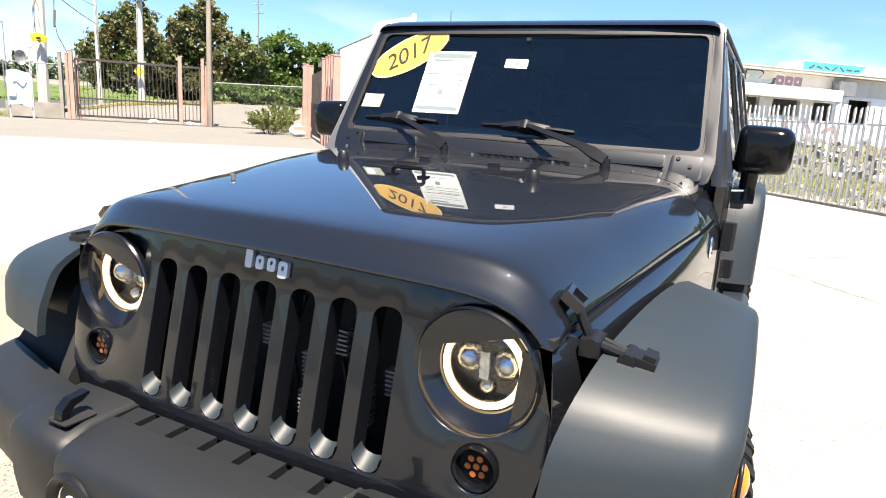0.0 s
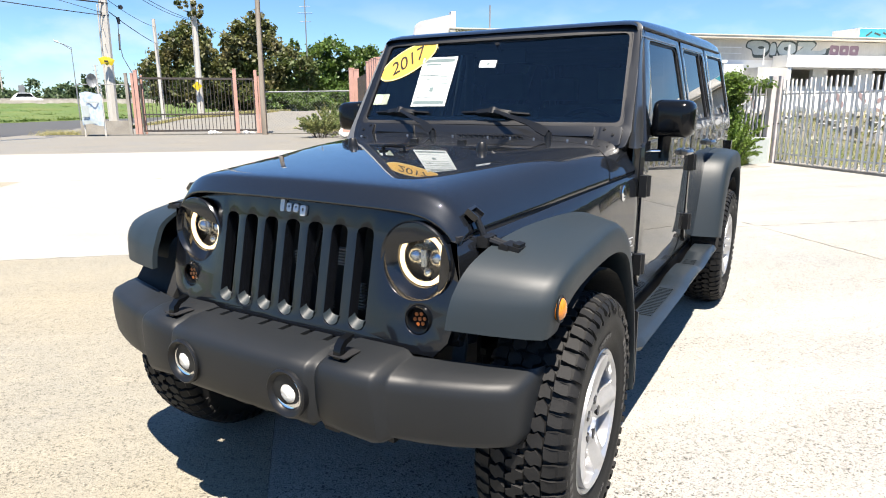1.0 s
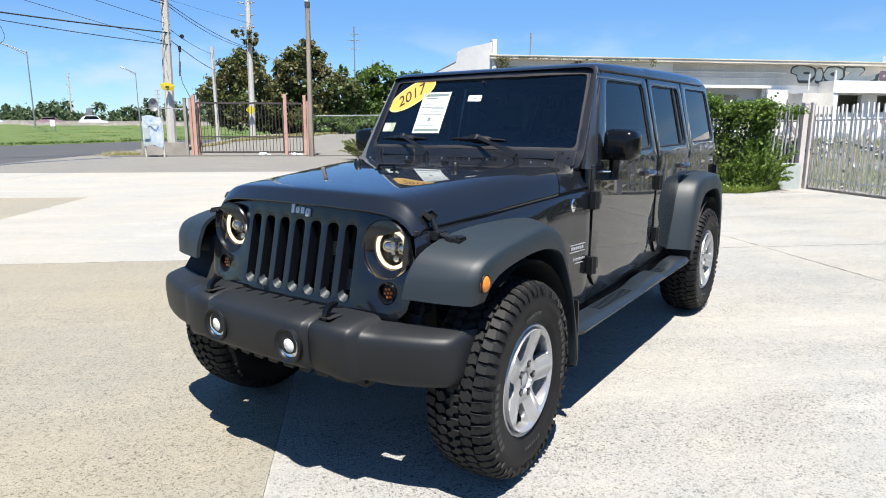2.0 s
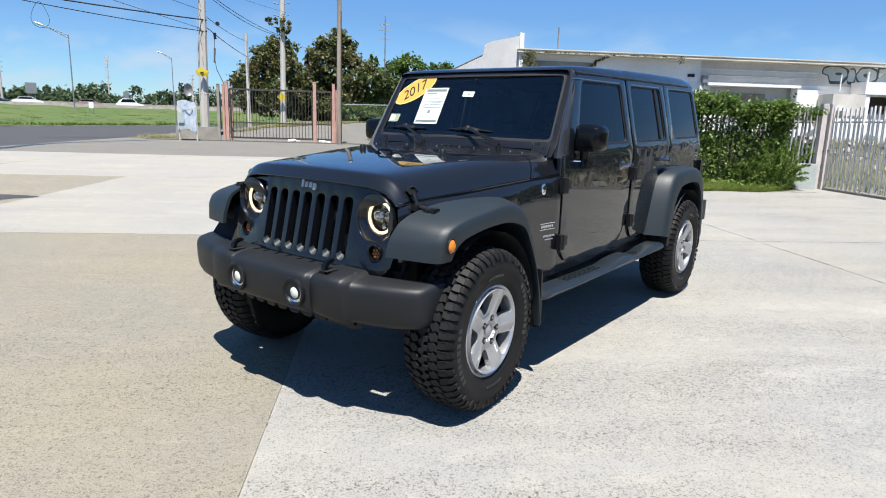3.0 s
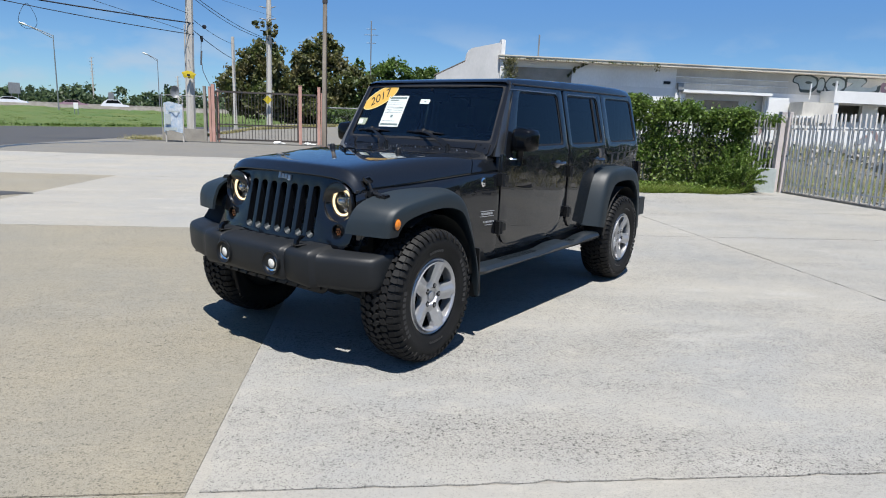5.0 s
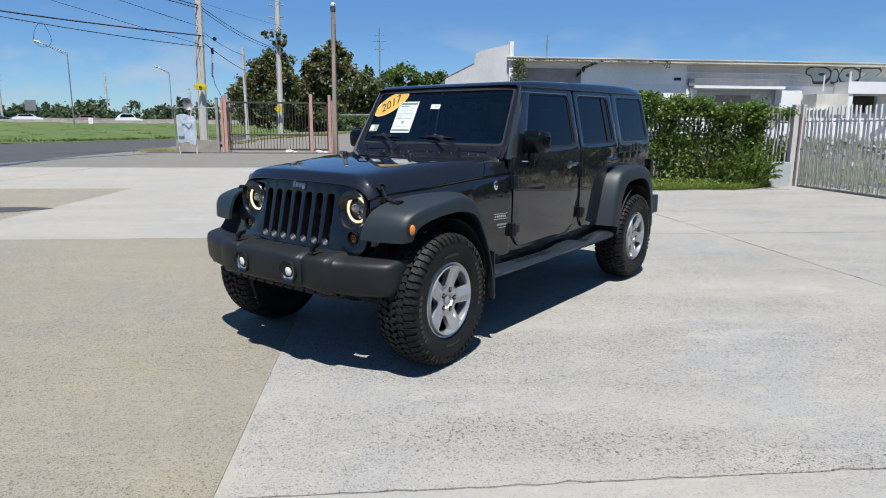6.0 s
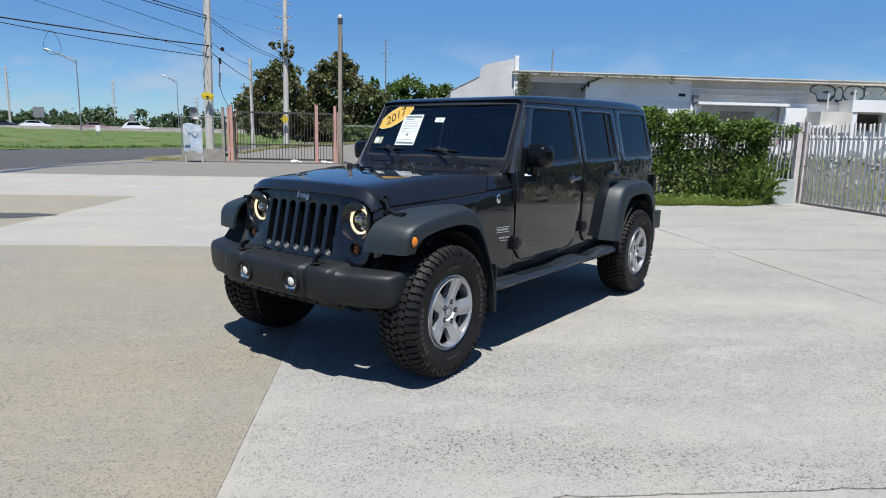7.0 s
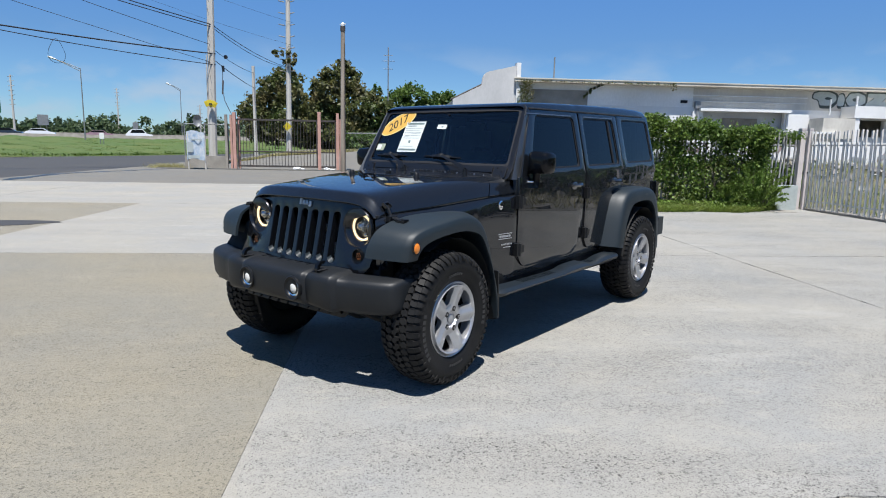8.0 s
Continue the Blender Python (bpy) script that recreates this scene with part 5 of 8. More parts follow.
    split("bracket_and_light_stop", mirror(bm, s), UNDER, board)
    # mirror
    bm = bmesh.new()
    cx, cy, cz = 0.857, 1.045, 1.305
    rows = []
    for dy, k in ((-0.075, 0.55), (-0.066, 0.80), (-0.045, 0.95), (-0.01, 1.0), (0.04, 1.0), (0.055, 0.97)):
        rows.append([(cx + u * k, cy + dy, cz + v * k) for u, v in rounded([(-0.088, -0.078), (0.082, -0.076), (0.088, 0.078), (-0.082, 0.082)], [0.03, 0.035, 0.05, 0.035], 5)])
    loft(bm, rows)
    mir = part("door_mirror", mirror(bm, s), GLOSS_BLACK, car, "black folding door mirror", smooth=50)
    bm = bmesh.new()
    plate(bm, rounded([(cx - 0.075, cz - 0.066), (cx + 0.07, cz - 0.066), (cx + 0.075, cz + 0.066), (cx - 0.072, cz + 0.07)], 0.03), (), 0.002, lambda u, v, w: (u, cy + 0.056 + w, v))
    part("mirror_glass", mirror(bm, s), CHROME, mir)
    bm = bmesh.new()
    loft(bm, [ring((0.826, 1.04, 1.235), (0, 0, 1), 0.028, 12), ring((0.824, 1.04, 1.180), (0, 0, 1), 0.026, 12), ring((0.822, 1.04, 1.140), (0, 0, 1), 0.030, 12)])
    loft(bm, [[(x, y - 0.012, z0), (x, y + 0.06, z0), (x, y + 0.06, z1), (x, y - 0.008, z1)] for x, y, z0, z1 in ((0.735, 0.985, 1.112, 1.166), (0.79, 1.02, 1.126, 1.168), (0.85, 1.035, 1.130, 1.168))])
    soften(bm, 0.010, 40)
    part("mirror_arm", mirror(bm, s), GLOSS_BLACK, mir)
    # chrome bar added for the sun glint along the arm's top edge
    bm = bmesh.new()
    rod(bm, (0.742, 0.974, 1.172), (0.815, 1.020, 1.172), 0.0075, 0.006, 14)
    bmesh.ops.create_uvsphere(bm, u_segments=14, v_segments=8, radius=0.0125, matrix=Matrix.Translation((0.742, 0.974, 1.172)))
    part("mirror_glint", mirror(bm, s), CHROME, mir, "chrome bar standing in for the sun glint on the mirror arm", smooth=60)
    # tail lamp
    bm = bmesh.new()
    box(bm, 0.66, 0.80, 3.525, 3.60, 0.90, 1.10)
    soften(bm, 0.012)
    tail = part("tail_lamp", mirror(bm, s), GLOSS_BLACK, car, "black tail lamp housing")
    bm = bmesh.new()
    for z in (1.075, 1.125):
        rod(bm, (side_x(z) - 0.01, 3.475, z + 0.06), (side_x(z) + 0.004, 3.475, z + 0.06), 0.010)
    split("tub_bolt", mirror(bm, s), STEEL, tail)

# windscreen pillars
for s in (1, -1):
    bm = bmesh.new()
    rows = []
    for k in range(7):
        z = 1.19 + 0.082 * k
        yp = W0.y + (z - W0.z) * WD.y / WD.z + 0.012
        v = (z - W0.z) / WD.z
        xf = 0.748 - 0.064 * (v + 0.03) / 0.505 - 0.004
        yd = 0.915 + 0.235 * (z - 1.205) / 0.477 + 0.012
        xo = side_x(z) - 0.002
        rows.append([(xf - 0.03, yp + 0.02, z), (xf, yp - 0.004, z), (xf + 0.5 * (xo - xf) + 0.006, yp + 0.35 * (yd - yp), z), (xo, yd - 0.022, z), (xo - 0.004, yd, z), (xf - 0.03, yd, z)])
    loft(bm, rows)
    part("screen_pillar", mirror(bm, s), SUNLIT_PILLAR_PAINT, car, smooth=50)

# roof, rear wall, rear bumper, floor
bm = bmesh.new()
rows = []
for y in [1.085, 1.10, 1.14, 1.25, 1.5, 1.8, 1.88, 1.90, 1.92, 2.1, 2.5, 2.9, 3.2, 3.38, 3.43, 3.455]:
    top = ease(y, [(1.085, 1.706), (1.12, 1.726), (1.25, 1.742), (1.8, 1.766), (2.6, 1.792), (3.2, 1.800), (3.38, 1.792), (3.43, 1.778), (3.455, 1.755)]) - (0.004 if abs(y - 1.90) < 0.005 else 0)
    w = ease(y, [(1.085, 0.668), (1.5, 0.676), (3.3, 0.678), (3.455, 0.665)])
    low = 1.672 + rake(y) + 0.006
    row = []
    for k, dz in ((1.0, 1.0), (0.998, 0.62), (0.985, 0.30), (0.955, 0.10), (0.90, 0.02), (0.78, 0.0), (0.4, -0.10), (0, -0.13)):
        row.append((w * k, y, top - (top - low) * dz * (1 if dz > 0 else 0.12)))
    row = row + [(-x, yy, z) for x, yy, z in row[-2::-1]]
    rows.append(row)
loft(bm, rows, closed=False)
bm.faces.new([bm.verts.new(p) for p in rows[-1]])
roof = part("hardtop_roof", bm, PAINT, car, "dark grey hardtop roof", smooth=40)
for s in (1, -1):
    bm = bmesh.new()
    tube(bm, [(s * 0.683, y, 1.688 + rake(y)) for y in (1.13, 1.6, 2.2, 2.8, 3.3)], 0.006)
    part("gutter", bm, SEAL, roof)
bm = bmesh.new()
plate(bm, [(-0.665, 1.745), (0.665, 1.745), (0.74, 1.25), (0.765, 0.60), (-0.765, 0.60), (-0.74, 1.25)][::-1], [rounded([(-0.55, 1.30), (0.55, 1.30), (0.52, 1.66), (-0.52, 1.66)], 0.05)], 0.03, lambda u, v, w: (u, 3.53 - 0.16 * max(0, v - 1.2) + w - 0.015, v))
part("tailgate", bm, PAINT, car, "dark grey tailgate")
bm = bmesh.new()
box(bm, -0.55, 0.55, 3.45, 3.46, 1.28, 1.70)
part("rear_glass", bm, SIDE_GLASS, car)
bm = bmesh.new()
box(bm, -0.84, 0.84, 3.55, 3.70, 0.55, 0.73)
soften(bm, 0.03, seg=3)
part("rear_bumper", bm, PLASTIC, car, "black plastic rear bumper")
bm = bmesh.new()
box(bm, -0.72, 0.72, 0.80, 3.50, 0.56, 0.62)
box(bm, -0.68, 0.68, 0.84, 0.86, 0.60, 1.20)
part("cabin_floor", bm, CABIN, car)

# cabin
bm = bmesh.new()
loft(bm, [[(-0.69, y, z0), (0.69, y, z0), (0.69, y, z1), (-0.69, y, z1)] for y, z0, z1 in ((0.885, 0.85, 1.235), (1.02, 0.85, 1.255), (1.12, 0.90, 1.215), (1.16, 0.92, 1.12))])
soften(bm, 0.02)
part("dashboard", bm, CABIN, car)
bm = bmesh.new()
rows = []
for k in range(28):
    a = 2 * math.pi * k / 28
    c = Vector((0.37 + 0.185 * math.cos(a), 1.30 + 0.07 * math.sin(a), 1.17 + 0.17 * math.sin(a)))
    o = Vector((math.cos(a), 0.38 * math.sin(a), 0.92 * math.sin(a)))
    rows.append([c + o * 0.014 * math.cos(b) + Vector((0, 0.9, -0.38)) * 0.014 * math.sin(b) for b in [math.pi * j / 3 for j in range(6)]])
loft(bm, rows + rows[:1], caps=False)
part("steering_wheel", bm, BLACK, car, smooth=80)


def seat(x, y, w):
    bm = bmesh.new()
    box(bm, x - w / 2, x + w / 2, y - 0.28, y + 0.26, 0.72, 0.88)
    loft(bm, [[(x - k, yy - 0.06, z), (x + k, yy - 0.06, z), (x + k * 0.9, yy + 0.06, z), (x - k * 0.9, yy + 0.06, z)] for k, yy, z in ((w * 0.48, y + 0.24, 0.80), (w * 0.5, y + 0.28, 1.05), (w * 0.42, y + 0.34, 1.32), (w * 0.30, y + 0.36, 1.37))])
    soften(bm, 0.03, seg=3)
    st = part("cabin_seat", bm, SEAT, car, "grey cloth seat")
    for dx in ((0,) if w < 0.7 else (-0.35, 0.35)):
        bm = bmesh.new()
        box(bm, x + dx - 0.13, x + dx + 0.13, y + 0.31, y + 0.41, 1.40, 1.56)
        soften(bm, 0.035, seg=3)
        part("headrest", bm, SEAT, st)


seat(0.37, 1.62, 0.52)
seat(-0.37, 1.62, 0.52)
seat(0.0, 2.50, 1.20)
bm = bmesh.new()
box(bm, -0.13, 0.13, 1.115, 1.135, 1.565, 1.63)
soften(bm, 0.012)
rod(bm, (0, 1.12, 1.62), (0, 1.075, 1.655), 0.010)
part("rear_view_mirror", bm, BLACK, car)
bm = bmesh.new()
for x in (-0.60, 0.60):
    tube(bm, [(x, 1.15, 1.66), (x, 1.60, 1.70), (x, 2.4, 1.72), (x, 3.3, 1.70), (x, 3.4, 1.2)], 0.03)
tube(bm, [(-0.60, 1.95, 1.70), (0.60, 1.95, 1.70)], 0.03)
for x in (-0.62, 0.62):
    tube(bm, [(x, 1.95, 1.70), (x + 0.05 * (1 if x > 0 else -1), 1.95, 0.7)], 0.03)
part("roll_bar", bm, CABIN, car, smooth=80)
# dark head-lining keeps the cabin closed
bm = bmesh.new()
box(bm, -0.62, 0.62, 1.16, 3.38, 1.690, 1.700)
part("head_lining", bm, CABIN, car)


# wheels: axle along x, outer face towards +x
def tyre_mesh():
    bm = bmesh.new()
    spin(bm, [(-0.095, 0.215), (-0.118, 0.235), (-0.131, 0.29), (-0.131, 0.33), (-0.124, 0.362), (-0.110, 0.377), (-0.08, 0.384), (0.0, 0.388), (0.08, 0.384), (0.110, 0.377), (0.124, 0.362),
              (0.131, 0.335), (0.1315, 0.30), (0.130, 0.298), (0.130, 0.262), (0.126, 0.255), (0.124, 0.246), (0.117, 0.238), (0.114, 0.228), (0.095, 0.215)], 72)
    return bm


def tread_mesh():
    """All-terrain tread: interlocked blocks with deep grooves, long shoulder lugs that wrap onto the sidewall."""
    bm = bmesh.new()
    n = 56
    pitch = 2 * math.pi / n
    rnd = random.Random(7)

    def at(x, s, drop):
        r = 0.404 - 0.85 * x * x - 45 * max(0.0, abs(x) - 0.09) ** 3 * 10 - drop
        return (x, r * math.sin(s), r * math.cos(s))

    def block(poly, a, sx):
        cx, cs = sum(p[0] for p in poly) / len(poly), sum(p[1] for p in poly) / len(poly)
        rows = []
        for k, drop in ((1.10, 0.018), (1.08, 0.002), (1.02, 0.0)):
            rows.append([at(sx * (cx + (x - cx) * k), a + sx * (cs + (t - cs) * k) / 0.40, drop) for x, t in poly])
        loft(bm, rows)

    middle = [(-0.023, -0.016), (0.004, -0.021), (0.006, -0.008), (0.024, 0.000), (0.022, 0.017), (-0.005, 0.021), (-0.007, 0.006), (-0.024, -0.001)]
    inner = [(0.029, -0.006), (0.046, -0.022), (0.056, -0.016), (0.071, -0.018), (0.069, 0.004), (0.054, 0.020), (0.044, 0.013), (0.030, 0.012)]
    outer_long = [(0.076, -0.018), (0.096, -0.019), (0.122, -0.016), (0.122, 0.014), (0.099, 0.017), (0.078, 0.012)]
    outer_short = [(0.077, -0.012), (0.098, -0.017), (0.119, -0.016), (0.119, 0.013), (0.097, 0.016), (0.075, 0.018)]
    for k in range(n):
        block(middle, pitch * (k + rnd.uniform(-0.05, 0.05)), 1)
        for sx in (1, -1):
            a = pitch * (k + (0.5 if sx > 0 else 0.0) + rnd.uniform(-0.04, 0.04))
            block(inner, a, sx)
            block(outer_long if k % 2 else outer_short, a + 0.35 * pitch, sx)
            # lug down the sidewall
            c = a + 0.35 * pitch
            deep = 0.338 if k % 2 else 0.352
            rows = []
            for x, r, w in ((0.117, 0.386, 0.0150), (0.1285, 0.376, 0.0145), (0.1365, deep + 0.012, 0.0125), (0.1345, deep, 0.0105)):
                rows.append([(sx * (x - d), r * math.sin(c + e * w / 0.38), r * math.cos(c + e * w / 0.38)) for e, d in ((-1, 0.012), (-0.9, 0.001), (0.9, 0.001), (1, 0.012))])
            loft(bm, rows)
    return bm


def letter_mesh():
    bm = bmesh.new()
    rnd = random.Random(3)
    for a0, n, h in ((55, 9, 0.026), (235, 9, 0.026), (150, 7, 0.013), (330, 7, 0.013)):
        for k in range(n):
            a = radians(a0 + k * (6.2 if h > 0.02 else 4.2))
            m = Matrix.Rotation(a, 4, "X") @ Matrix.Translation((0.1302, 0, 0.310 if h > 0.02 else 0.275))
            obox(bm, m, 0.004, 0.020 if h > 0.02 else 0.012, h)
            obox(bm, m @ Matrix.Translation((0, 0.006, h * 0.2)), 0.005, 0.005, h * 0.5)
    return bm


def rim_mesh():
    bm = bmesh.new()
    holes = []
    for k in range(5):
        a = radians(90 + 72 * k)
        pts = [(0.096, -0.014), (0.096, 0.014), (0.142, 0.042), (0.180, 0.068), (0.192, 0.036), (0.196, 0.0), (0.192, -0.036), (0.180, -0.068), (0.142, -0.042)]
        loop = [(r * math.cos(a) - t * math.sin(a), r * math.sin(a) + t * math.cos(a)) for r, t in pts]
        holes.append(rounded(loop, [0.012, 0.012, 0.02, 0.014, 0.01, 0.01, 0.01, 0.014, 0.02], 3))

    def dish(u, v, w):
        r = math.hypot(u, v)
        # each spoke is crowned: a raised spine that falls away to the windows
        off = abs((math.degrees(math.atan2(v, u)) - 54 + 36) % 72 - 36)
        side = r * math.sin(radians(off))
        crown = 0.013 * min(1.0, max(0.0, side - 0.005) / 0.030) * min(1.0, max(0.0, (r - 0.06) / 0.03)) * min(1.0, max(0.0, (0.204 - r) / 0.012))
        return (0.066 + 0.026 * min(1, r / 0.18) ** 2 + w - crown - (0.012 if r < 0.05 else 0), u, v)

    plate(bm, oval(0, 0, 0.207, n=60), holes, 0.034, dish, cuts=0.014, edge=0.005)
    return bm


def rim_lip_mesh():
    bm = bmesh.new()
    spin(bm, [(0.05, 0.200), (0.05, 0.197), (0.06, 0.196), (0.085, 0.198), (0.104, 0.208), (0.113, 0.216), (0.117, 0.224), (0.112, 0.229), (0.10, 0.230), (0.05, 0.226)], 72)
    return bm


meshes = {}
for name, maker in (("tyre", tyre_mesh), ("tread", tread_mesh), ("sidewall_lettering", letter_mesh), ("rim", rim_mesh), ("rim_lip", rim_lip_mesh)):
    b = maker()
    bmesh.ops.recalc_face_normals(b, faces=b.faces[:])
    me = bpy.data.meshes.new(name)
    b.to_mesh(me)
    b.free()
    me.polygons.foreach_set("use_smooth", [name not in ("tread",)] * len(me.polygons))
    me.set_sharp_from_angle(angle=radians(40))
    me.materials.append({"tyre": RUBBER, "tread": RUBBER, "sidewall_lettering": HIGHLIT_LETTERING, "rim": ALLOY, "rim_lip": ALLOY}[name])
    meshes[name] = me
for s, x0, y0, roll, toe in ((1, 0.784, 0, 20, 2.5), (-1, 0.738, 0, 40, 2.5), (1, 0.784, 2.947, 5, 0), (-1, 0.784, 2.947, 60, 0)):
    m = Matrix.Translation((s * x0, y0, 0.397)) @ Matrix.Rotation(radians(toe), 4, "Z") @ (Matrix.Identity(4) if s > 0 else Matrix.Rotation(math.pi, 4, "Z")) @ Matrix.Rotation(radians(roll), 4, "X")
    bm = bmesh.new()
    # dark disc closes the wheel's back, standing in for shade inside the barrel
    spin(bm, [(-0.088, 0.0), (-0.088, 0.224), (0.052, 0.224), (0.052, 0.199), (-0.078, 0.196), (-0.03, 0.16), (0.012, 0.16), (0.012, 0.05), (0.05, 0.05), (0.05, 0.0)], 32)
    wheel = part("wheel", bm, UNDER, car, "five-spoke silver alloy wheel with an all-terrain tyre", m=m)
    for name, me in meshes.items():
        ob = new(name, me)
        ob.parent = wheel
        if name in ("tread", "sidewall_lettering"):
            tagged(ob, kind="stuff")
    bm = bmesh.new()
    spin(bm, [(0.098, 0.0), (0.098, 0.018), (0.094, 0.027), (0.070, 0.030)], 24)
    part("hub_cap", bm, ALLOY, wheel)
    for k in range(5):
        bm = bmesh.new()
        a = radians(54 + 72 * k)
        c = Vector((0, 0.0635 * math.cos(a), 0.0635 * math.sin(a)))
        rod(bm, c + Vector((0.070, 0, 0)), c + Vector((0.1080, 0, 0)), 0.0095, 0.0075, 6)
        part("lug_nut", bm, STEEL, wheel)
        # black disc, slightly proud, stands in for the shade of the lug hole
        bm = bmesh.new()
        rod(bm, c + Vector((0.066, 0, 0)), c + Vector((0.1045, 0, 0)), 0.0165, 0.0165, n=14)
        part("lug_hole_shade", bm, BLACK, wheel)

# papers and stickers on the windscreen
def on_screen(name, label, category, loop, mat, w=0.0045):
    bm = bmesh.new()
    plate(bm, loop, (), 0.0012, lambda u, v, q: screen_at(u, v, w + q), cuts=0.12)
    return tagged(part(name, bm, mat, m=Matrix.Translation((0, 0, 0.010))), label, category)


def turned(cx, cv, a, pts):
    c, sn = math.cos(radians(a)), math.sin(radians(a))
    return [(cx + u * c - v * sn, cv + u * sn + v * c) for u, v in pts]


yc, yv, ya = -0.500, 0.352, 31
year = on_screen("year_sticker", "yellow oval window sticker with a black year", "sticker", turned(yc, yv, ya, oval(0, 0, 0.182, 0.080, 40)), YELLOW)
bm = bmesh.new()
plate(bm, turned(yc, yv, ya, oval(0, 0, 0.182, 0.080, 40)), [turned(yc, yv, ya, oval(0, 0, 0.174, 0.073, 40))], 0.0008, lambda u, v, q: screen_at(u, v, 0.0062 + q))
part("sticker_rim", bm, PALE_YELLOW, year)
me = text_mesh("2017", 0.098)
for v in me.vertices:
    (u, q), = turned(yc, yv, ya, [(v.co.x * 1.06 + 0.22 * v.co.y, v.co.y * 1.1)])
    v.co = screen_at(u, q, 0.0068 + v.co.z)
mesh_part("year_digits", me, INK, year, smooth=0)

sheet = on_screen("price_sheet", "white printed sheet taped on the windscreen", "paper", [(-0.404, 0.090), (-0.202, 0.092), (-0.199, 0.367), (-0.403, 0.367)], PAPER)
rows = [(-0.378, -0.196, 0.338, 0.356, 1), (-0.360, -0.27, 0.322, 0.330, 0), (-0.376, -0.200, 0.262, 0.266, 0), (-0.376, -0.200, 0.302, 0.304, 0), (-0.30, -0.200, 0.236, 0.239, 0), (-0.376, -0.200, 0.214, 0.217, 0), (-0.30, -0.200, 0.254, 0.257, 0),
        (-0.300, -0.278, 0.172, 0.196, 1), (-0.378, -0.196, 0.104, 0.120, 1), (-0.37, -0.24, 0.140, 0.143, 0), (-0.37, -0.22, 0.285, 0.287, 0), (-0.36, -0.31, 0.238, 0.242, 0), (-0.36, -0.32, 0.226, 0.229, 0)]
for u0, u1, v0, v1, k in rows:
    u0, u1 = u0 - 0.016, u1 - 0.016
    bm = bmesh.new()
    plate(bm, [(u0, v0), (u1, v0), (u1, v1), (u0, v1)], (), 0.0006, lambda u, v, q: screen_at(u, v, 0.0060 + q))
    part("print_bar", bm, GREY_INK, sheet)
tag = on_screen("toll_tag", "small white toll tag on the windscreen", "tag", rounded([(-0.066, 0.300), (0.024, 0.297), (0.024, 0.337), (-0.066, 0.338)], 0.004), PAPER)
bm = bmesh.new()
plate(bm, [(-0.026, 0.312), (-0.010, 0.312), (-0.010, 0.322), (-0.026, 0.322)], (), 0.0006, lambda u, v, q: screen_at(u, v, 0.0060 + q))
part("print_bar", bm, GREY_INK, tag)
insp = on_screen("inspection_sticker", "pale green inspection sticker with faded print", "sticker", [(-0.652, 0.100), (-0.562, 0.102), (-0.558, 0.162), (-0.650, 0.162)], STICKER)
bm = bmesh.new()
plate(bm, [(-0.640, 0.110), (-0.60, 0.110), (-0.60, 0.152), (-0.640, 0.152)], (), 0.0006, lambda u, v, q: screen_at(u, v, 0.0060 + q))
part("print_bar", bm, BANNER, insp)

# ---- the lot: its slabs, fences and the building lie on one grid, turned 43 degrees to the car ----
GRID = Matrix.Rotation(radians(43), 4, "Z")


def G(s, w, z=0.0):
    return GRID @ Vector((s, w, z))


def grid_box(name, boxes, mat, parent=None, label="", bevel=0.0):
    bm = bmesh.new()
    for b in boxes:
        box(bm, *b)
    if bevel:
        soften(bm, bevel)
    ob = part(name, bm, mat, parent, label)
    if not parent:
        ob.matrix_basis = GRID
    return ob


# ground to the horizon
bm = bmesh.new()
bmesh.ops.create_grid(bm, x_segments=24, y_segments=24, size=2600)
for v in bm.verts:
    v.co.z = -0.07
tagged(part("ground", bm, EARTH, smooth=0), "dry earth with sparse weeds", "ground", kind="structure")

# street, gutter strip
road = tagged(grid_box("road", [(-30.0, -13.6, -160, 260, -0.068, -0.030)], ASPHALT), "grey asphalt street", "road", kind="structure")
grid_box("gutter_strip", [(-14.2, -13.3, -160, 38, -0.068, -0.016)], APRON, tagged(road), "")
apron = tagged(grid_box("apron", [(-13.3, 12.0, 18.66, 33.5, -0.068, -0.014), (-13.3, 12, 33.5, 60, -0.068, -0.040)], APRON), "old grey concrete apron before the gate", "pavement", kind="structure")
grid_box("kerb_strip", [(-12.5, 1.6, 31.3, 31.6, -0.02, 0.04)], APRON, apron)

bm = bmesh.new()
rnd = random.Random(14)
run = [Vector((ease(t, [(0, -13.2), (1, -13.8), (2, -13.3), (3, -12.4), (4, -11.7)]), ease(t, [(0, 19.0), (1, 23.6), (2, 26.2), (3, 28.8), (4, 30.4)]), 0)) for t in [0.1 * i for i in range(41)]]
widths = [0.16 + 0.14 * math.sin(0.5 * i) ** 2 + rnd.uniform(-0.06, 0.10) for i in range(41)]
plate(bm, [(p.x - w, p.y) for p, w in zip(run, widths)] + [(p.x + 0.6 * w, p.y) for p, w in zip(run, widths)][::-1], (), 0.0, lambda u, v, q: (u, v, -0.009))
tagged(part("gutter_stain", bm, WET, road, smooth=0, out=(0, 0, 1)), "dark wet line along the gutter")

# embankment of grass, highway deck, barrier
near = [(-52, -60), (-54, -10), (-57.5, 15), (-60, 25), (-67.1, 37), (-79, 58), (-95, 86), (-120, 135)]
far = [(-190, -112), (-141, -22), (-123, 13), (-114, 30), (-105, 49), (-96, 66), (-85, 90), (-61, 138)]
bm = bmesh.new()
rows = []
rnd = random.Random(11)
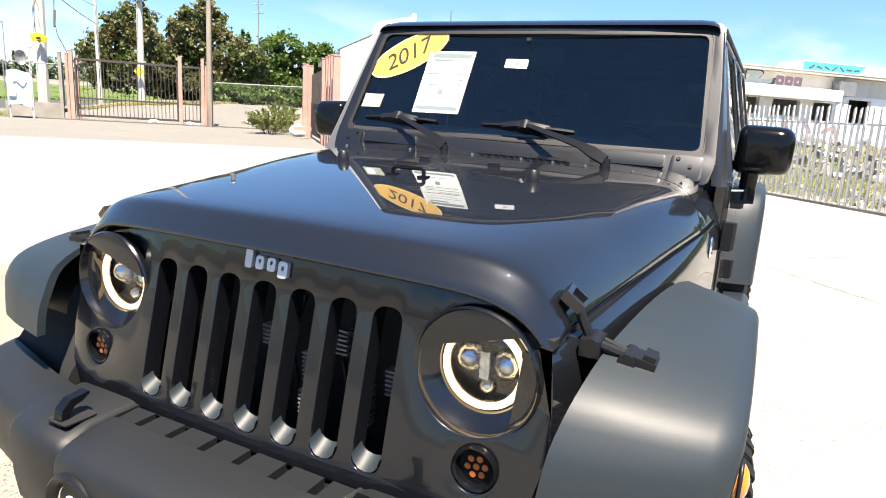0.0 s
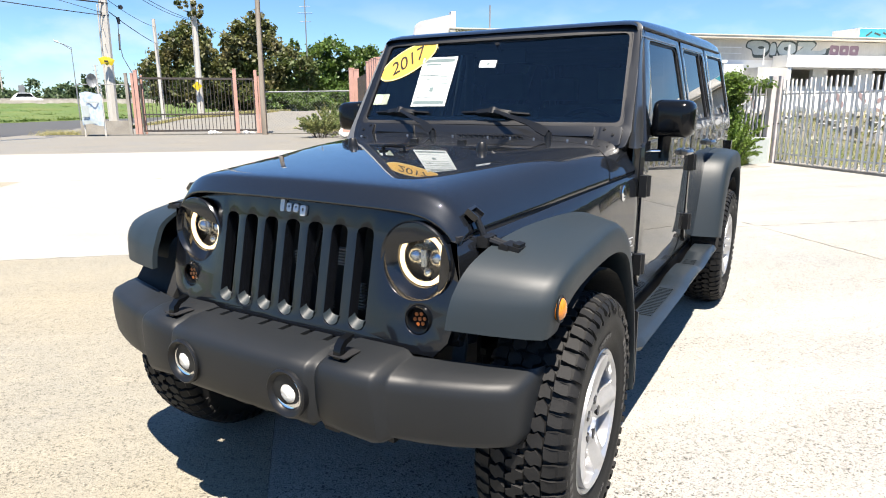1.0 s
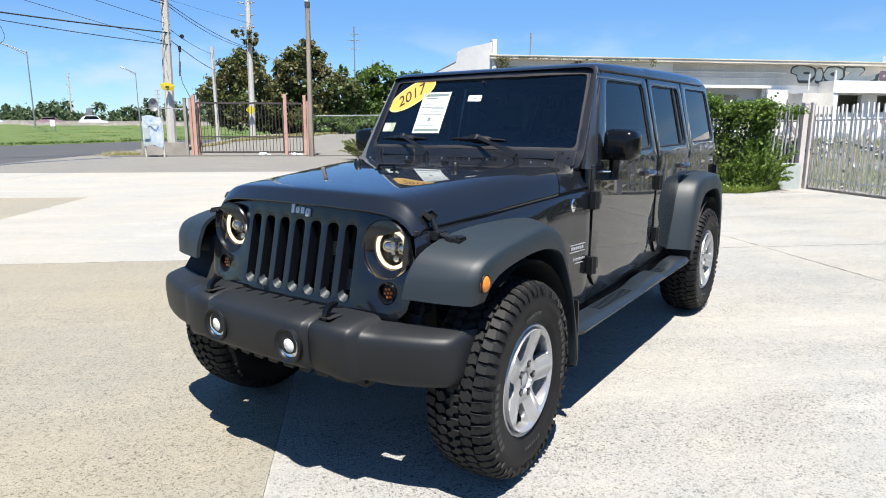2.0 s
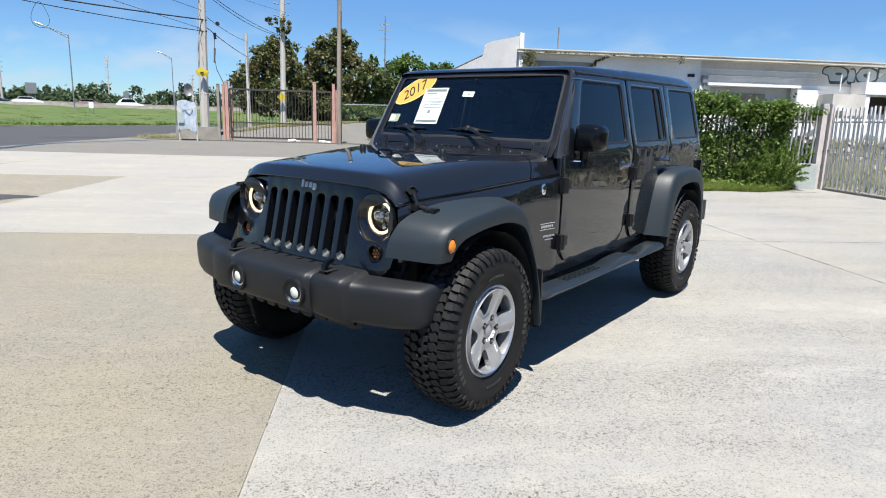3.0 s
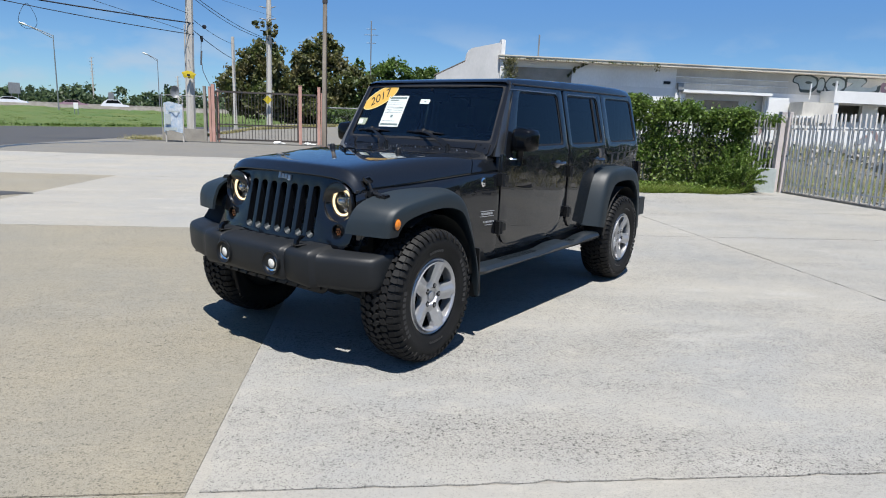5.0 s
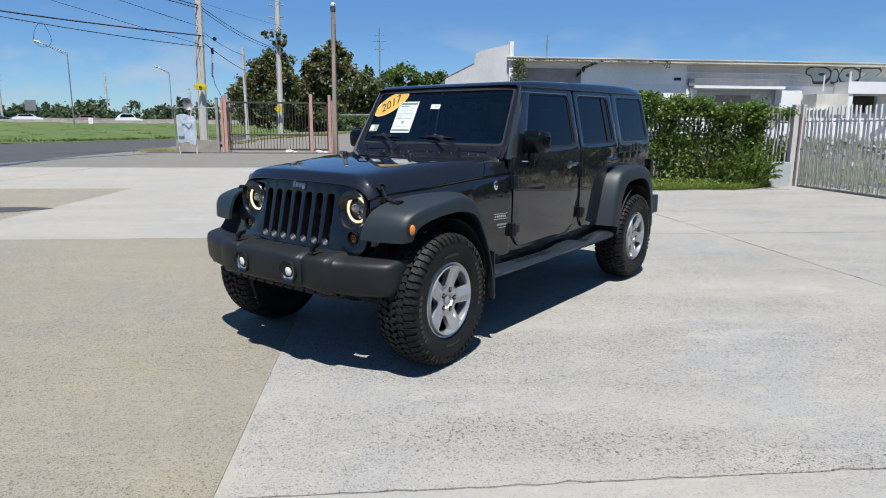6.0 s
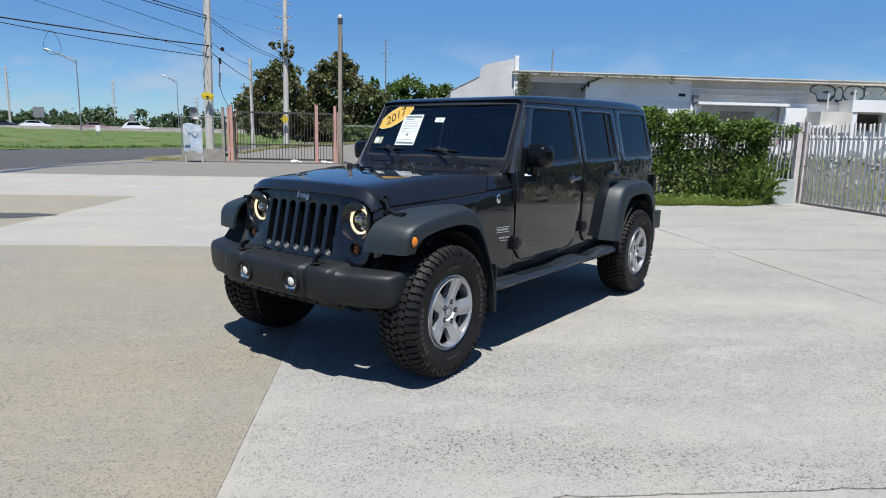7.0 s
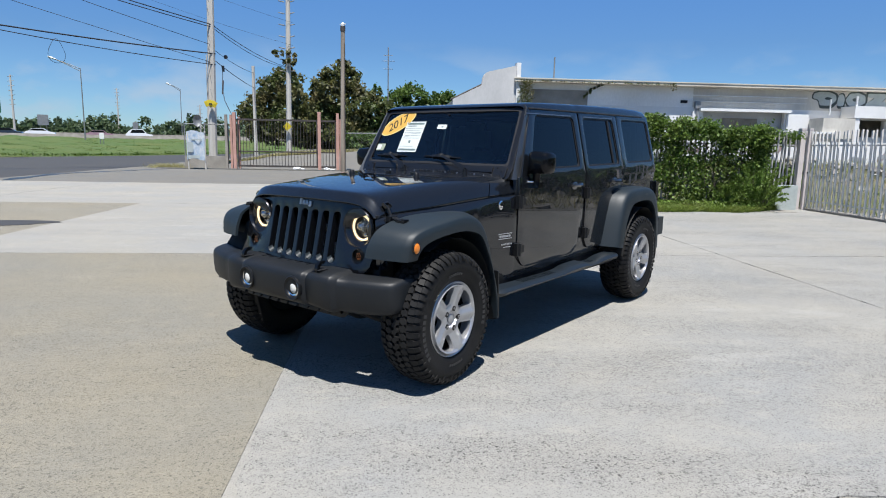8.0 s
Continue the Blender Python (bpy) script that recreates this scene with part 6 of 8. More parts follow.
for i in range(141):
    t = i / 20
    a = Vector((ease(t, [(k, p[0]) for k, p in enumerate(near)]), ease(t, [(k, p[1]) for k, p in enumerate(near)]), 0))
    b = Vector((ease(t, [(k, p[0]) for k, p in enumerate(far)]), ease(t, [(k, p[1]) for k, p in enumerate(far)]), 0))
    row = []
    for k in range(25):
        q = k / 24
        p = a.lerp(b, q)
        z = -0.03 + 1.75 * q ** 1.2 + (0.28 * noise.noise(p * 0.35) + 0.16 * noise.noise(p * 1.1) + 0.25 if 0 < k < 24 else 0)
        row.append((p.x, p.y, z))
    rows.append(row)
loft(bm, rows, closed=False)
tagged(part("grass_embankment", bm, GRASS, smooth=80), "green uncut grass field rising to the highway", "grass", kind="structure")


g = np.random.default_rng(19)
tuft = []
for i in range(26000):
    t, q = g.uniform(1.2, 5.6), g.random() ** 1.3 * 0.98
    a = Vector((ease(t, [(k, p[0]) for k, p in enumerate(near)]), ease(t, [(k, p[1]) for k, p in enumerate(near)]), 0))
    b = Vector((ease(t, [(k, p[0]) for k, p in enumerate(far)]), ease(t, [(k, p[1]) for k, p in enumerate(far)]), 0))
    p = a.lerp(b, q)
    tuft.append((p.x, p.y, 1.75 * q ** 1.2 + 0.05))


def far_at(t):
    return Vector((ease(t, [(k, p[0]) for k, p in enumerate(far)]), ease(t, [(k, p[1]) for k, p in enumerate(far)]), 0))


def out_at(t):
    d = far_at(t + 0.05) - far_at(t - 0.05)
    return Vector((-d.y, d.x, 0)).normalized()


ts = [i / 10 for i in range(71)]
bm = bmesh.new()
loft(bm, [[far_at(t) + out_at(t) * k + Vector((0, 0, z)) for k, z in ((-0.3, 1.2), (-0.3, 1.78), (16, 1.80), (22, -0.05))] for t in ts], closed=False)
tagged(part("highway", bm, ASPHALT), "raised grey highway", "road", kind="structure")
for k, h, nm in ((0.0, 0.62, "near"), (15.5, 1.05, "far")):
    bm = bmesh.new()
    loft(bm, [[far_at(t) + out_at(t) * (k + d) + Vector((0, 0, 1.76 + z)) for d, z in ((0, 0), (0.04, 0.25), (0.12, h), (0.28, h), (0.36, 0.25), (0.40, 0))] for t in ts])
    tagged(part("highway_barrier", bm, BLOCK), "long pale concrete highway barrier", "barrier", kind="structure")


# foliage: many small leaf quads in one mesh
def leaf_mesh(name, centres, size, seed, aspect=0.6, droop=0.3, along=None):
    g = np.random.default_rng(seed)
    c = np.asarray(centres, float)
    n = len(c)
    a = g.normal(size=(n, 3))
    a[:, 2] -= droop
    if along is not None:
        a = a * 0.45 + np.asarray(along)
    a /= np.linalg.norm(a, axis=1)[:, None]
    b = np.cross(a, g.normal(size=(n, 3)))
    b /= np.linalg.norm(b, axis=1)[:, None]
    sz = size * g.uniform(0.6, 1.35, n)[:, None]
    nn = np.cross(a, b)
    tip, back, l, r = c + a * sz, c - a * sz * 0.8, c + b * sz * aspect + nn * sz * 0.18, c - b * sz * aspect + nn * sz * 0.18
    verts = np.stack([back, l, tip, r], 1).reshape(-1, 3)
    me = bpy.data.meshes.new(name)
    me.vertices.add(4 * n)
    me.vertices.foreach_set("co", verts.ravel())
    me.loops.add(4 * n)
    me.loops.foreach_set("vertex_index", np.arange(4 * n, dtype=np.int32))
    me.polygons.add(n)
    me.polygons.foreach_set("loop_start", np.arange(0, 4 * n, 4, dtype=np.int32))
    me.polygons.foreach_set("loop_total", np.full(n, 4, dtype=np.int32))
    me.update()
    me.validate()
    return me


def blob_points(g, blobs, n, shell=0.55):
    """Points in uneven clumps inside ellipsoids (x, y, z, rx, ry, rz)."""
    w = np.array([b[3] * b[4] + b[3] * b[5] + b[4] * b[5] for b in blobs])
    out = []
    for b, k in zip(blobs, (w / w.sum() * n).astype(int)):
        clumps = max(6, k // 45)
        d = g.normal(size=(clumps, 3))
        d /= np.linalg.norm(d, axis=1)[:, None]
        rad = g.uniform(shell, 1.0, clumps)[:, None]
        cc = d * rad
        pick = g.integers(0, clumps, k)
        p = cc[pick] + g.normal(size=(k, 3)) * 0.13
        out.append(p * np.array(b[3:6]) + np.array(b[:3]))
    return np.concatenate(out)


def tree(base, blobs, mat, n, size, seed, label, trunk=0.16, category="tree", lift=0.0):
    """lift: how far the ground there lies above the lot."""
    g = np.random.default_rng(seed)
    t = thing("tree", label, category, m=Matrix.Translation(Vector(base) + Vector((0, 0, lift))))
    blobs = [(*b[:2], b[2] - lift, *b[3:]) for b in blobs]
    bm = bmesh.new()
    top = Vector((0, 0, min(b[2] for b in blobs)))
    fork = top * 0.55
    tube(bm, [(0, 0, -0.1), (0.05, 0.03, fork.z * 0.5), (0.0, 0.08, fork.z)], trunk)
    for b in blobs:
        e = Vector(b[:3])
        mid = fork.lerp(e, 0.5) + Vector((g.uniform(-.2, .2), g.uniform(-.2, .2), 0.1))
        loft(bm, [ring(fork, mid - fork, trunk * 0.6, 7), ring(mid, e - fork, trunk * 0.4, 7), ring(e, e - mid, trunk * 0.12, 7)])
        for _ in range(3):
            d = Vector(g.normal(size=3)) * 0.4
            q = e + Vector((d.x * b[3], d.y * b[4], d.z * b[5]))
            loft(bm, [ring(mid, q - mid, trunk * 0.25, 5), ring(q, q - mid, trunk * 0.06, 5)])
    part("trunk", bm, BARK, t, smooth=80)
    mesh_part("crown", leaf_mesh("crown", blob_points(g, blobs, n), size, seed + 1), mat, t, smooth=0)
    return t


# drive that climbs behind the gate, its dry verge
def drive_z(s_, w_):
    up = max(0.0, min(1.0, (w_ - 33.6) / 14.0)) ** 0.85
    k = max(0.0, min(1.0, (s_ + 15.0) / 9.0))
    return -0.035 + 1.05 * up * k * k * (3 - 2 * k)


bm = bmesh.new()
loft(bm, [[(-15.0 + 0.75 * i, 33.3 + 0.9 * j, drive_z(-15.0 + 0.75 * i, 33.3 + 0.9 * j) + (0.05 * noise.noise(Vector((i * 0.5, j * 0.5, 0))) if j > 3 else 0)) for j in range(38)] for i in range(32)], closed=False)
tagged(part("drive", bm, APRON, m=GRID, smooth=60), "worn pale concrete drive climbing behind the gate", "drive", kind="structure")

# trees behind the gate
tree((-44.3, 34.3, -0.05), [(-3.4, -0.8, 4.6, 1.9, 1.9, 1.7), (-1.6, 0.4, 6.6, 2.1, 2.0, 1.8), (0.2, 0.2, 5.0, 1.6, 1.6, 1.6), (-2.6, -0.2, 3.0, 2.2, 2.2, 1.5), (0.6, 0.2, 3.2, 2.4, 2.2, 1.7), (1.6, 1.2, 3.2, 1.5, 1.5, 1.3)],
     TREE_LEAF, 15000, 0.19, 21, "broad tree with olive and brown leaves behind the gate", lift=0.72)
tree((-39.7, 36.8, -0.05), [(-1.7, -0.5, 6.4, 1.6, 1.6, 1.6), (-0.5, 0.4, 7.5, 1.6, 1.6, 1.4), (0.8, 0.8, 5.0, 2.2, 2.1, 1.9), (-2.2, -0.6, 4.2, 2.0, 2.0, 1.8), (2.4, 1.8, 4.2, 1.7, 1.7, 1.4), (0.4, 0.4, 2.4, 2.6, 2.4, 1.5), (-2.6, -1.2, 2.0, 1.9, 1.9, 1.4)],
     TREE_LEAF, 16000, 0.19, 31, "tall tree with browning olive leaves behind the gate", lift=0.96)
tree((-42.2, 37.8, -0.05), [(-0.6, -0.4, 4.3, 1.5, 1.5, 1.3), (-0.6, -0.3, 2.4, 2.2, 2.2, 1.6), (1.0, 0.8, 3.0, 1.8, 1.8, 1.4)], GREEN_LEAF, 7000, 0.18, 41, "green leafy tree between two larger trees", lift=0.98)
tree((-37.7, 46.3, -0.05), [(-1.6, -1.0, 6.0, 2.3, 2.2, 1.5), (0.8, 0.8, 5.6, 2.1, 2.0, 1.3), (-2.6, -1.6, 3.8, 2.4, 2.2, 1.6), (0.4, 0.6, 3.2, 2.8, 2.6, 1.7), (2.0, 1.8, 3.6, 1.3, 1.3, 1.0)], GREEN_LEAF, 13000, 0.19, 51, "rounded dark green tree behind the fence", lift=0.98)
tree((-41.2, 43.9, -0.05), [(-0.9, -0.4, 6.6, 0.6, 0.6, 1.3), (-0.2, 0.2, 5.2, 0.9, 0.9, 1.2), (0.1, 0.2, 3.4, 1.4, 1.4, 1.4)], GREEN_LEAF, 2600, 0.17, 61, "slender sparse tree with thin twigs", 0.09, lift=0.98)
tree((-35.2, 36.9, 0.93), [(0, 0, 0.9, 2.0, 1.6, 0.8), (-2.5, -1.4, 0.8, 1.8, 1.5, 0.8), (2.2, 1.8, 1.0, 2.0, 1.8, 0.8)], GREEN_LEAF, 7000, 0.15, 71, "low dark shrubs at the edge of the drive", 0.06, "shrub")

# trees on the waste ground past the gate
for k, (s_, w_, h_) in enumerate(((18.0, 6.6, 3.5), (17.6, 2.2, 3.9), (18.4, -2.4, 3.5), (17.2, -7.0, 4.0), (18.6, -11.8, 3.7))):
    tree(GRID @ Vector((s_, w_, -0.05)), [(0, 0, h_ * 0.70, 1.8, 1.8, 1.0), (-1.5, 0.8, h_ * 0.45, 1.7, 1.7, 1.0), (1.4, -0.9, h_ * 0.48, 1.8, 1.7, 1.0), (0.4, 1.2, h_ * 0.30, 1.8, 1.8, 0.9), (-0.5, -1.4, h_ * 0.28, 1.8, 1.8, 0.9)],
         GREEN_LEAF, 13000, 0.15, 200 + 7 * k, "low broad dark green tree on the waste ground")

# creeper on top of the tall pole
g = np.random.default_rng(66)
tagged(mesh_part("creeper", leaf_mesh("creeper", blob_points(g, [(-40.4, 31.25, 8.5, 0.75, 0.6, 0.8), (-41.0, 30.8, 8.9, 0.6, 0.5, 0.35), (-40.2, 31.6, 7.7, 0.4, 0.4, 0.6)], 420), 0.15, 67), TREE_LEAF, smooth=0), "dark creeper clump grown on the tall utility pole", "creeper")

# far woods along the highway
g = np.random.default_rng(5)
pts = []
for i in range(190):
    t = g.uniform(1.2, 6.6)
    c = far_at(t) + out_at(t) * g.uniform(45, 120)
    h = g.uniform(3.6, 7.0) * (1.25 if g.random() < 0.15 else 1)
    pts.append((c.x, c.y, h * 0.55, g.uniform(3, 6), g.uniform(3, 6), h * 0.62))
tagged(mesh_part("far_woods", leaf_mesh("far_woods", blob_points(g, pts, 56000, 0.3), 0.55, 8), HAZY_FAR_LEAF, smooth=0), "distant row of green trees beyond the highway", "woods", kind="stuff")
pts = []
for i in range(60):
    pts.append((g.uniform(-120, -60), g.uniform(75, 130), g.uniform(1.5, 3.5), g.uniform(3, 6), g.uniform(3, 6), g.uniform(2, 3.5)))
tagged(mesh_part("far_thicket", leaf_mesh("far_thicket", blob_points(g, pts, 14000, 0.3), 0.5, 9), HAZY_FAR_LEAF, smooth=0), "distant green thicket behind the trees", "woods", kind="stuff")


# ---- poles, lamps and wires ----
def pole(name, label, base, height, r0, r1, mat, lean=(0, 0), sides=12, cat="utility pole"):
    t = thing(name, label, cat, m=Matrix.Translation(base))
    bm = bmesh.new()
    loft(bm, [ring((lean[0] * k, lean[1] * k, height * k - 0.1), (0, 0, 1), r0 + (r1 - r0) * k, sides) for k in (0, 0.35, 0.7, 1)])
    part("shaft", bm, mat, t)
    return t


MAIN = Vector((-31.25, 18.35, 0))
main = pole("utility_pole", "thick pale concrete utility pole with cables", MAIN, 13.5, 0.24, 0.19, POLE, (0.25, 0.1), 8)
bm = bmesh.new()
for k in range(3):
    tube(bm, [(-0.20 - 0.03 * k, -0.10, 0.2), (-0.22 - 0.03 * k, -0.08, 3.0), (-0.05, -0.17, 6.5)], 0.03)
part("conduit", bm, POLE, main)
bm = bmesh.new()
for k in range(9):
    rod(bm, (0.14, -0.12, 4.5 + 0.75 * k), (0.36, -0.20, 4.52 + 0.75 * k), 0.012, n=6)
split("climbing_step", bm, RUST, main)
sign = thing("warning_sign", "small yellow diamond sign strapped to a pole", "sign", m=Matrix.Translation((-30.90, 18.10, 3.68)) @ Matrix.Rotation(radians(52), 4, "Z"))
for k, (x, z, a) in enumerate(((0, 0, 45), (-0.16, 0.02, 20), (0.17, -0.02, 60))):
    bm = bmesh.new()
    plate(bm, turned(x, z, a, rounded([(-0.17, -0.17), (0.17, -0.17), (0.17, 0.17), (-0.17, 0.17)], 0.03)), (), 0.02, lambda u, v, q: (u, -0.05 * k - q, v), edge=0.004)
    part("sign_plate", bm, YELLOW_SIGN, sign)
bm = bmesh.new()
box(bm, -0.09, 0.09, -0.17, -0.16, -0.08, 0.02)
part("sign_bars", bm, INK, sign)

UP = Vector((-40.5, 31.2, 0))
tall = pole("utility_pole", "tall slender concrete utility pole with line posts", UP, 17.0, 0.26, 0.15, POLE, (0.15, 0.1), 10)
bm = bmesh.new()
for k in range(10):
    z = 7.4 + 0.92 * k
    for sg in (-1, 1):
        rod(bm, (sg * 0.15, sg * 0.10, z), (sg * 0.55, sg * 0.38, z + 0.10), 0.05, 0.035, 7)
split("line_post", bm, BLOCK, tall)
small_sign = thing("warning_sign", "small yellow sign low on a pole", "sign", m=Matrix.Translation((-40.15, 30.8, 2.9)) @ Matrix.Rotation(radians(45), 4, "Z"))
bm = bmesh.new()
plate(bm, turned(0, 0, 45, [(-0.26, -0.26), (0.26, -0.26), (0.26, 0.26), (-0.26, 0.26)]), (), 0.02, lambda u, v, q: (u, -q, v))
part("sign_plate", bm, YELLOW_SIGN, small_sign)

pole("utility_pole", "short leaning concrete pole beside the trees", (-44.7, 30.9, 0), 8.2, 0.17, 0.13, POLE, (-0.15, 0.0), 8)
MID = Vector((-22.9, 21.1, 0))
midp = pole("wooden_pole", "weathered wooden lamp pole beside the gate", MID, 7.75, 0.15, 0.11, WOOD_POLE, (0.0, 0.05), 12, "pole")
bm = bmesh.new()
rod(bm, (0, 0.05, 7.45), (0, 0.05, 7.72), 0.135, n=10)
part("strap", bm, RUST, midp)
bm = bmesh.new()
loft(bm, [ring((0, 0.05, 7.70), (0, 0, 1), 0.09, 10), ring((0, 0.05, 7.82), (0, 0, 1), 0.10, 10), ring((0, 0.05, 7.90), (0, 0, 1), 0.05, 10)])
box(bm, -0.20, 0.20, 0.03, 0.07, 7.80, 7.84)
part("lamp_head", bm, WHITE, midp)
bm = bmesh.new()
rod(bm, (0.155, 0.0, 0.0), (0.15, 0.04, 6.8), 0.022, n=7)
part("conduit", bm, RUST, midp)
ant = thing("antenna_mast", "thin metal antenna mast behind the trees", "antenna", m=Matrix.Translation((-37.6, 40.3, 0)))
bm = bmesh.new()
rod(bm, (0, 0, 0), (0, 0, 10.3), 0.05, n=6)
for z, w in ((9.6, 0.5), (9.1, 0.7), (8.4, 0.5)):
    rod(bm, (-w * 0.7, -w * 0.5, z), (w * 0.7, w * 0.5, z), 0.025, n=6)
part("mast", bm, GALV, ant)


def street_lamp(base, z0, h, arm, label):
    t = thing("street_lamp", label, "street lamp", m=Matrix.Translation(base))
    bm = bmesh.new()
    loft(bm, [ring((0, 0, z0), (0, 0, 1), 0.11, 10), ring((0, 0, h), (0, 0, 1), 0.06, 10)])
    part("shaft", bm, GALV, t)
    bm = bmesh.new()
    a = Vector(arm)
    for dz in (0.0, 0.35):
        tube(bm, [(0, 0, h - 0.1 - dz), Vector((0, 0, h)) + a * 0.5 + Vector((0, 0, -dz * 0.5)), Vector((0, 0, h)) + a], 0.055)
    part("arm", bm, GALV, t)
    bm = bmesh.new()
    e = Vector((0, 0, h)) + a
    d = a.normalized()
    loft(bm, [ring(e - d * 0.2, d, 0.10, 8), ring(e + d * 0.3, d, 0.17, 8), ring(e + d * 0.8, d, 0.12, 8)])
    part("lamp_head", bm, WHITE, t)


street_lamp((-99.2, 39.0, 0), 1.0, 12.05, (-1.3, -3.0, 1.1), "grey highway lamp with a long raised arm")
street_lamp((-128.1, 70.9, 0), 0.5, 12.85, (-0.8, -1.9, 0.8), "grey highway lamp with a long raised arm")
for b, h in (((-161.0, 72.5, 0), 14.6), ((-125.5, 38.2, 0), 12.56), ((-122.5, 72.0, 0), 9.5), ((-150, 92, 0), 12.0)):
    p = pole("utility_pole", "distant slender power pole with line posts", b, h, 0.22, 0.13, POLE, sides=8)
    bm = bmesh.new()
    for k in range(7):
        rod(bm, (-0.45, -0.32, h - 0.4 - 0.8 * k), (0.45, 0.32, h - 0.3 - 0.8 * k), 0.05, n=5)
    split("line_post", bm, BLOCK, p)


def road_sign(base, z0, z1, w, mat, label, turn=55, legs=(0.0,)):
    t = thing("road_sign", label, "sign", m=Matrix.Translation(base) @ Matrix.Rotation(radians(turn), 4, "Z"))
    bm = bmesh.new()
    plate(bm, rounded([(-w / 2, z0), (w / 2, z0), (w / 2, z1), (-w / 2, z1)], 0.08), (), 0.03, lambda u, v, q: (u, -q, v), edge=0.005)
    part("sign_plate", bm, mat, t)
    for x in legs:
        bm = bmesh.new()
        rod(bm, (x, 0.05, -0.1), (x, 0.05, z1 - 0.1), 0.05, n=8)
        part("leg", bm, GALV, t)


road_sign((-84.4, 35.0, 0.3), 1.35, 2.15, 0.55, WHITE, "small white marker panel on the grass embankment", legs=(-0.2, 0.2))
road_sign((-114.2, 54.0, 1.5), 2.0, 3.4, 0.9, GALV, "grey back of a small highway sign")
road_sign((-119.4, 40.6, 1.5), 2.4, 4.2, 1.7, GALV, "grey back of a highway sign on two legs", legs=(-0.5, 0.5))
road_sign((-54.85, 13.25, 0.0), 3.4, 6.9, 3.0, SIGN_GREEN, "green highway sign on two steel legs beside the street", turn=71, legs=(-0.8, 0.8))


def wire(a, b, sag, r, n=18, label="black cable between the poles"):
    bm = bmesh.new()
    a, b = Vector(a), Vector(b)
    tube(bm, [a.lerp(b, k / n) - Vector((0, 0, 4 * sag * (k / n) * (1 - k / n))) for k in range(n + 1)], r, 6)
    return tagged(part("cable", bm, CABLE, smooth=80), label, "cable", "overhead cables")


HOLD = MAIN + Vector((0.3, 0.2, 0))


def line(p, q, sag, r, past=0.0):
    """A cable from a holding point p over q; past: how far it runs on beyond q."""
    p, q = Vector(p), Vector(q)
    wire(p, q + (q - p) * past, sag, r)


for q, z, sag, r in (((-31.3, 7.9, 6.84), 6.56, 0.30, 0.036), ((-31.3, 7.9, 6.78), 5.94, 0.46, 0.022), ((-33.0, 9.25, 8.09), 6.01, 0.10, 0.014), ((-31.9, 11.9, 8.47), 7.00, 0.08, 0.016),
                     ((-31.1, 13.7, 8.75), 8.16, 0.06, 0.030), ((-31.1, 13.7, 8.60), 8.02, 0.08, 0.026)):
    line((HOLD.x, HOLD.y, z), q, sag, r, 1.2)
for q, z, sag, r in ((UP + Vector((0, 0, 7.75)), 8.10, 0.28, 0.020), (UP + Vector((0, 0, 7.7)), 7.95, 0.38, 0.018), ((-44.8, 30.9, 7.5), 6.73, 0.15, 0.016), ((-44.8, 30.9, 6.25), 6.15, 0.10, 0.022)):
    line((HOLD.x, HOLD.y, z), q, sag, r)
for k in range(4):
    wire(UP + Vector((0.4, 0.3, 9.5 + 1.8 * k)), (-52, -12, 24 + 2.2 * k), 2.0, 0.010)
wire(UP + Vector((0, 0, 7.6)), UP + Vector((4.5, 4.0, 5.6)), 0.1, 0.010)
# drop cable with splice cases
drop = thing("drop_cable", "black drop cable with splice cases between pole and gate post", "cable")
bm = bmesh.new()
tube(bm, [(HOLD.x, HOLD.y, 6.15), (-31.4, 19.3, 5.95), (-31.05, 19.0, 4.7), (-30.4, 18.7, 3.9), (-29.0, 18.2, 3.05)], 0.018, 6)
part("cable_run", bm, CABLE, drop, smooth=80)
for p, q, r in (((-31.2, 19.15, 5.1), (-30.9, 18.9, 4.3), 0.055), ((-31.4, 19.3, 6.0), (-31.42, 19.35, 5.65), 0.09), ((-32.3, 20.1, 6.66), (-31.95, 19.9, 6.60), 0.13)):
    bm = bmesh.new()
    rod(bm, p, q, r, r * 0.8, 8)
    part("splice_case", bm, CABLE, drop)
bm = bmesh.new()
cc = Vector((-31.5, 10.25, 5.72))
tube(bm, [cc + Vector((0.05 * math.sin(a), 0.34 * math.sin(a) * (1 - 0.5 * math.cos(a)), 0.58 * math.cos(a))) for a in [2 * math.pi * k / 24 for k in range(25)]], 0.010, 6)
part("cable_loop", bm, CABLE, drop, smooth=80)

# ---- the gate on the street side ----
gate = thing("sliding_gate", "rusty iron bar gate between pink posts, closed", "gate", m=GRID @ Matrix.Translation((-0.70, 32.3, 0)))
bm = bmesh.new()
for z0, z1 in ((2.70, 2.80), (0.95, 1.02), (0.12, 0.22)):
    box(bm, -7.62, -2.15, -0.03, 0.03, z0, z1)
for x in (-7.60, -3.20, -2.18):
    box(bm, x - 0.03, x + 0.03, -0.03, 0.03, 0.12, 2.80)
part("gate_frame", bm, RUST, gate)
bar = bpy.data.meshes.new("gate_bar")
bm = bmesh.new()
rod(bm, (0, 0, 0.2), (0, 0, 2.72), 0.017, n=6)
bm.to_mesh(bar)
bm.free()
bar.materials.append(RUST)
for k in range(31):
    ob = new("gate_bar", bar)
    ob.parent = gate
    ob.matrix_basis = Matrix.Translation((-7.48 + 0.177 * k, 0, 0))


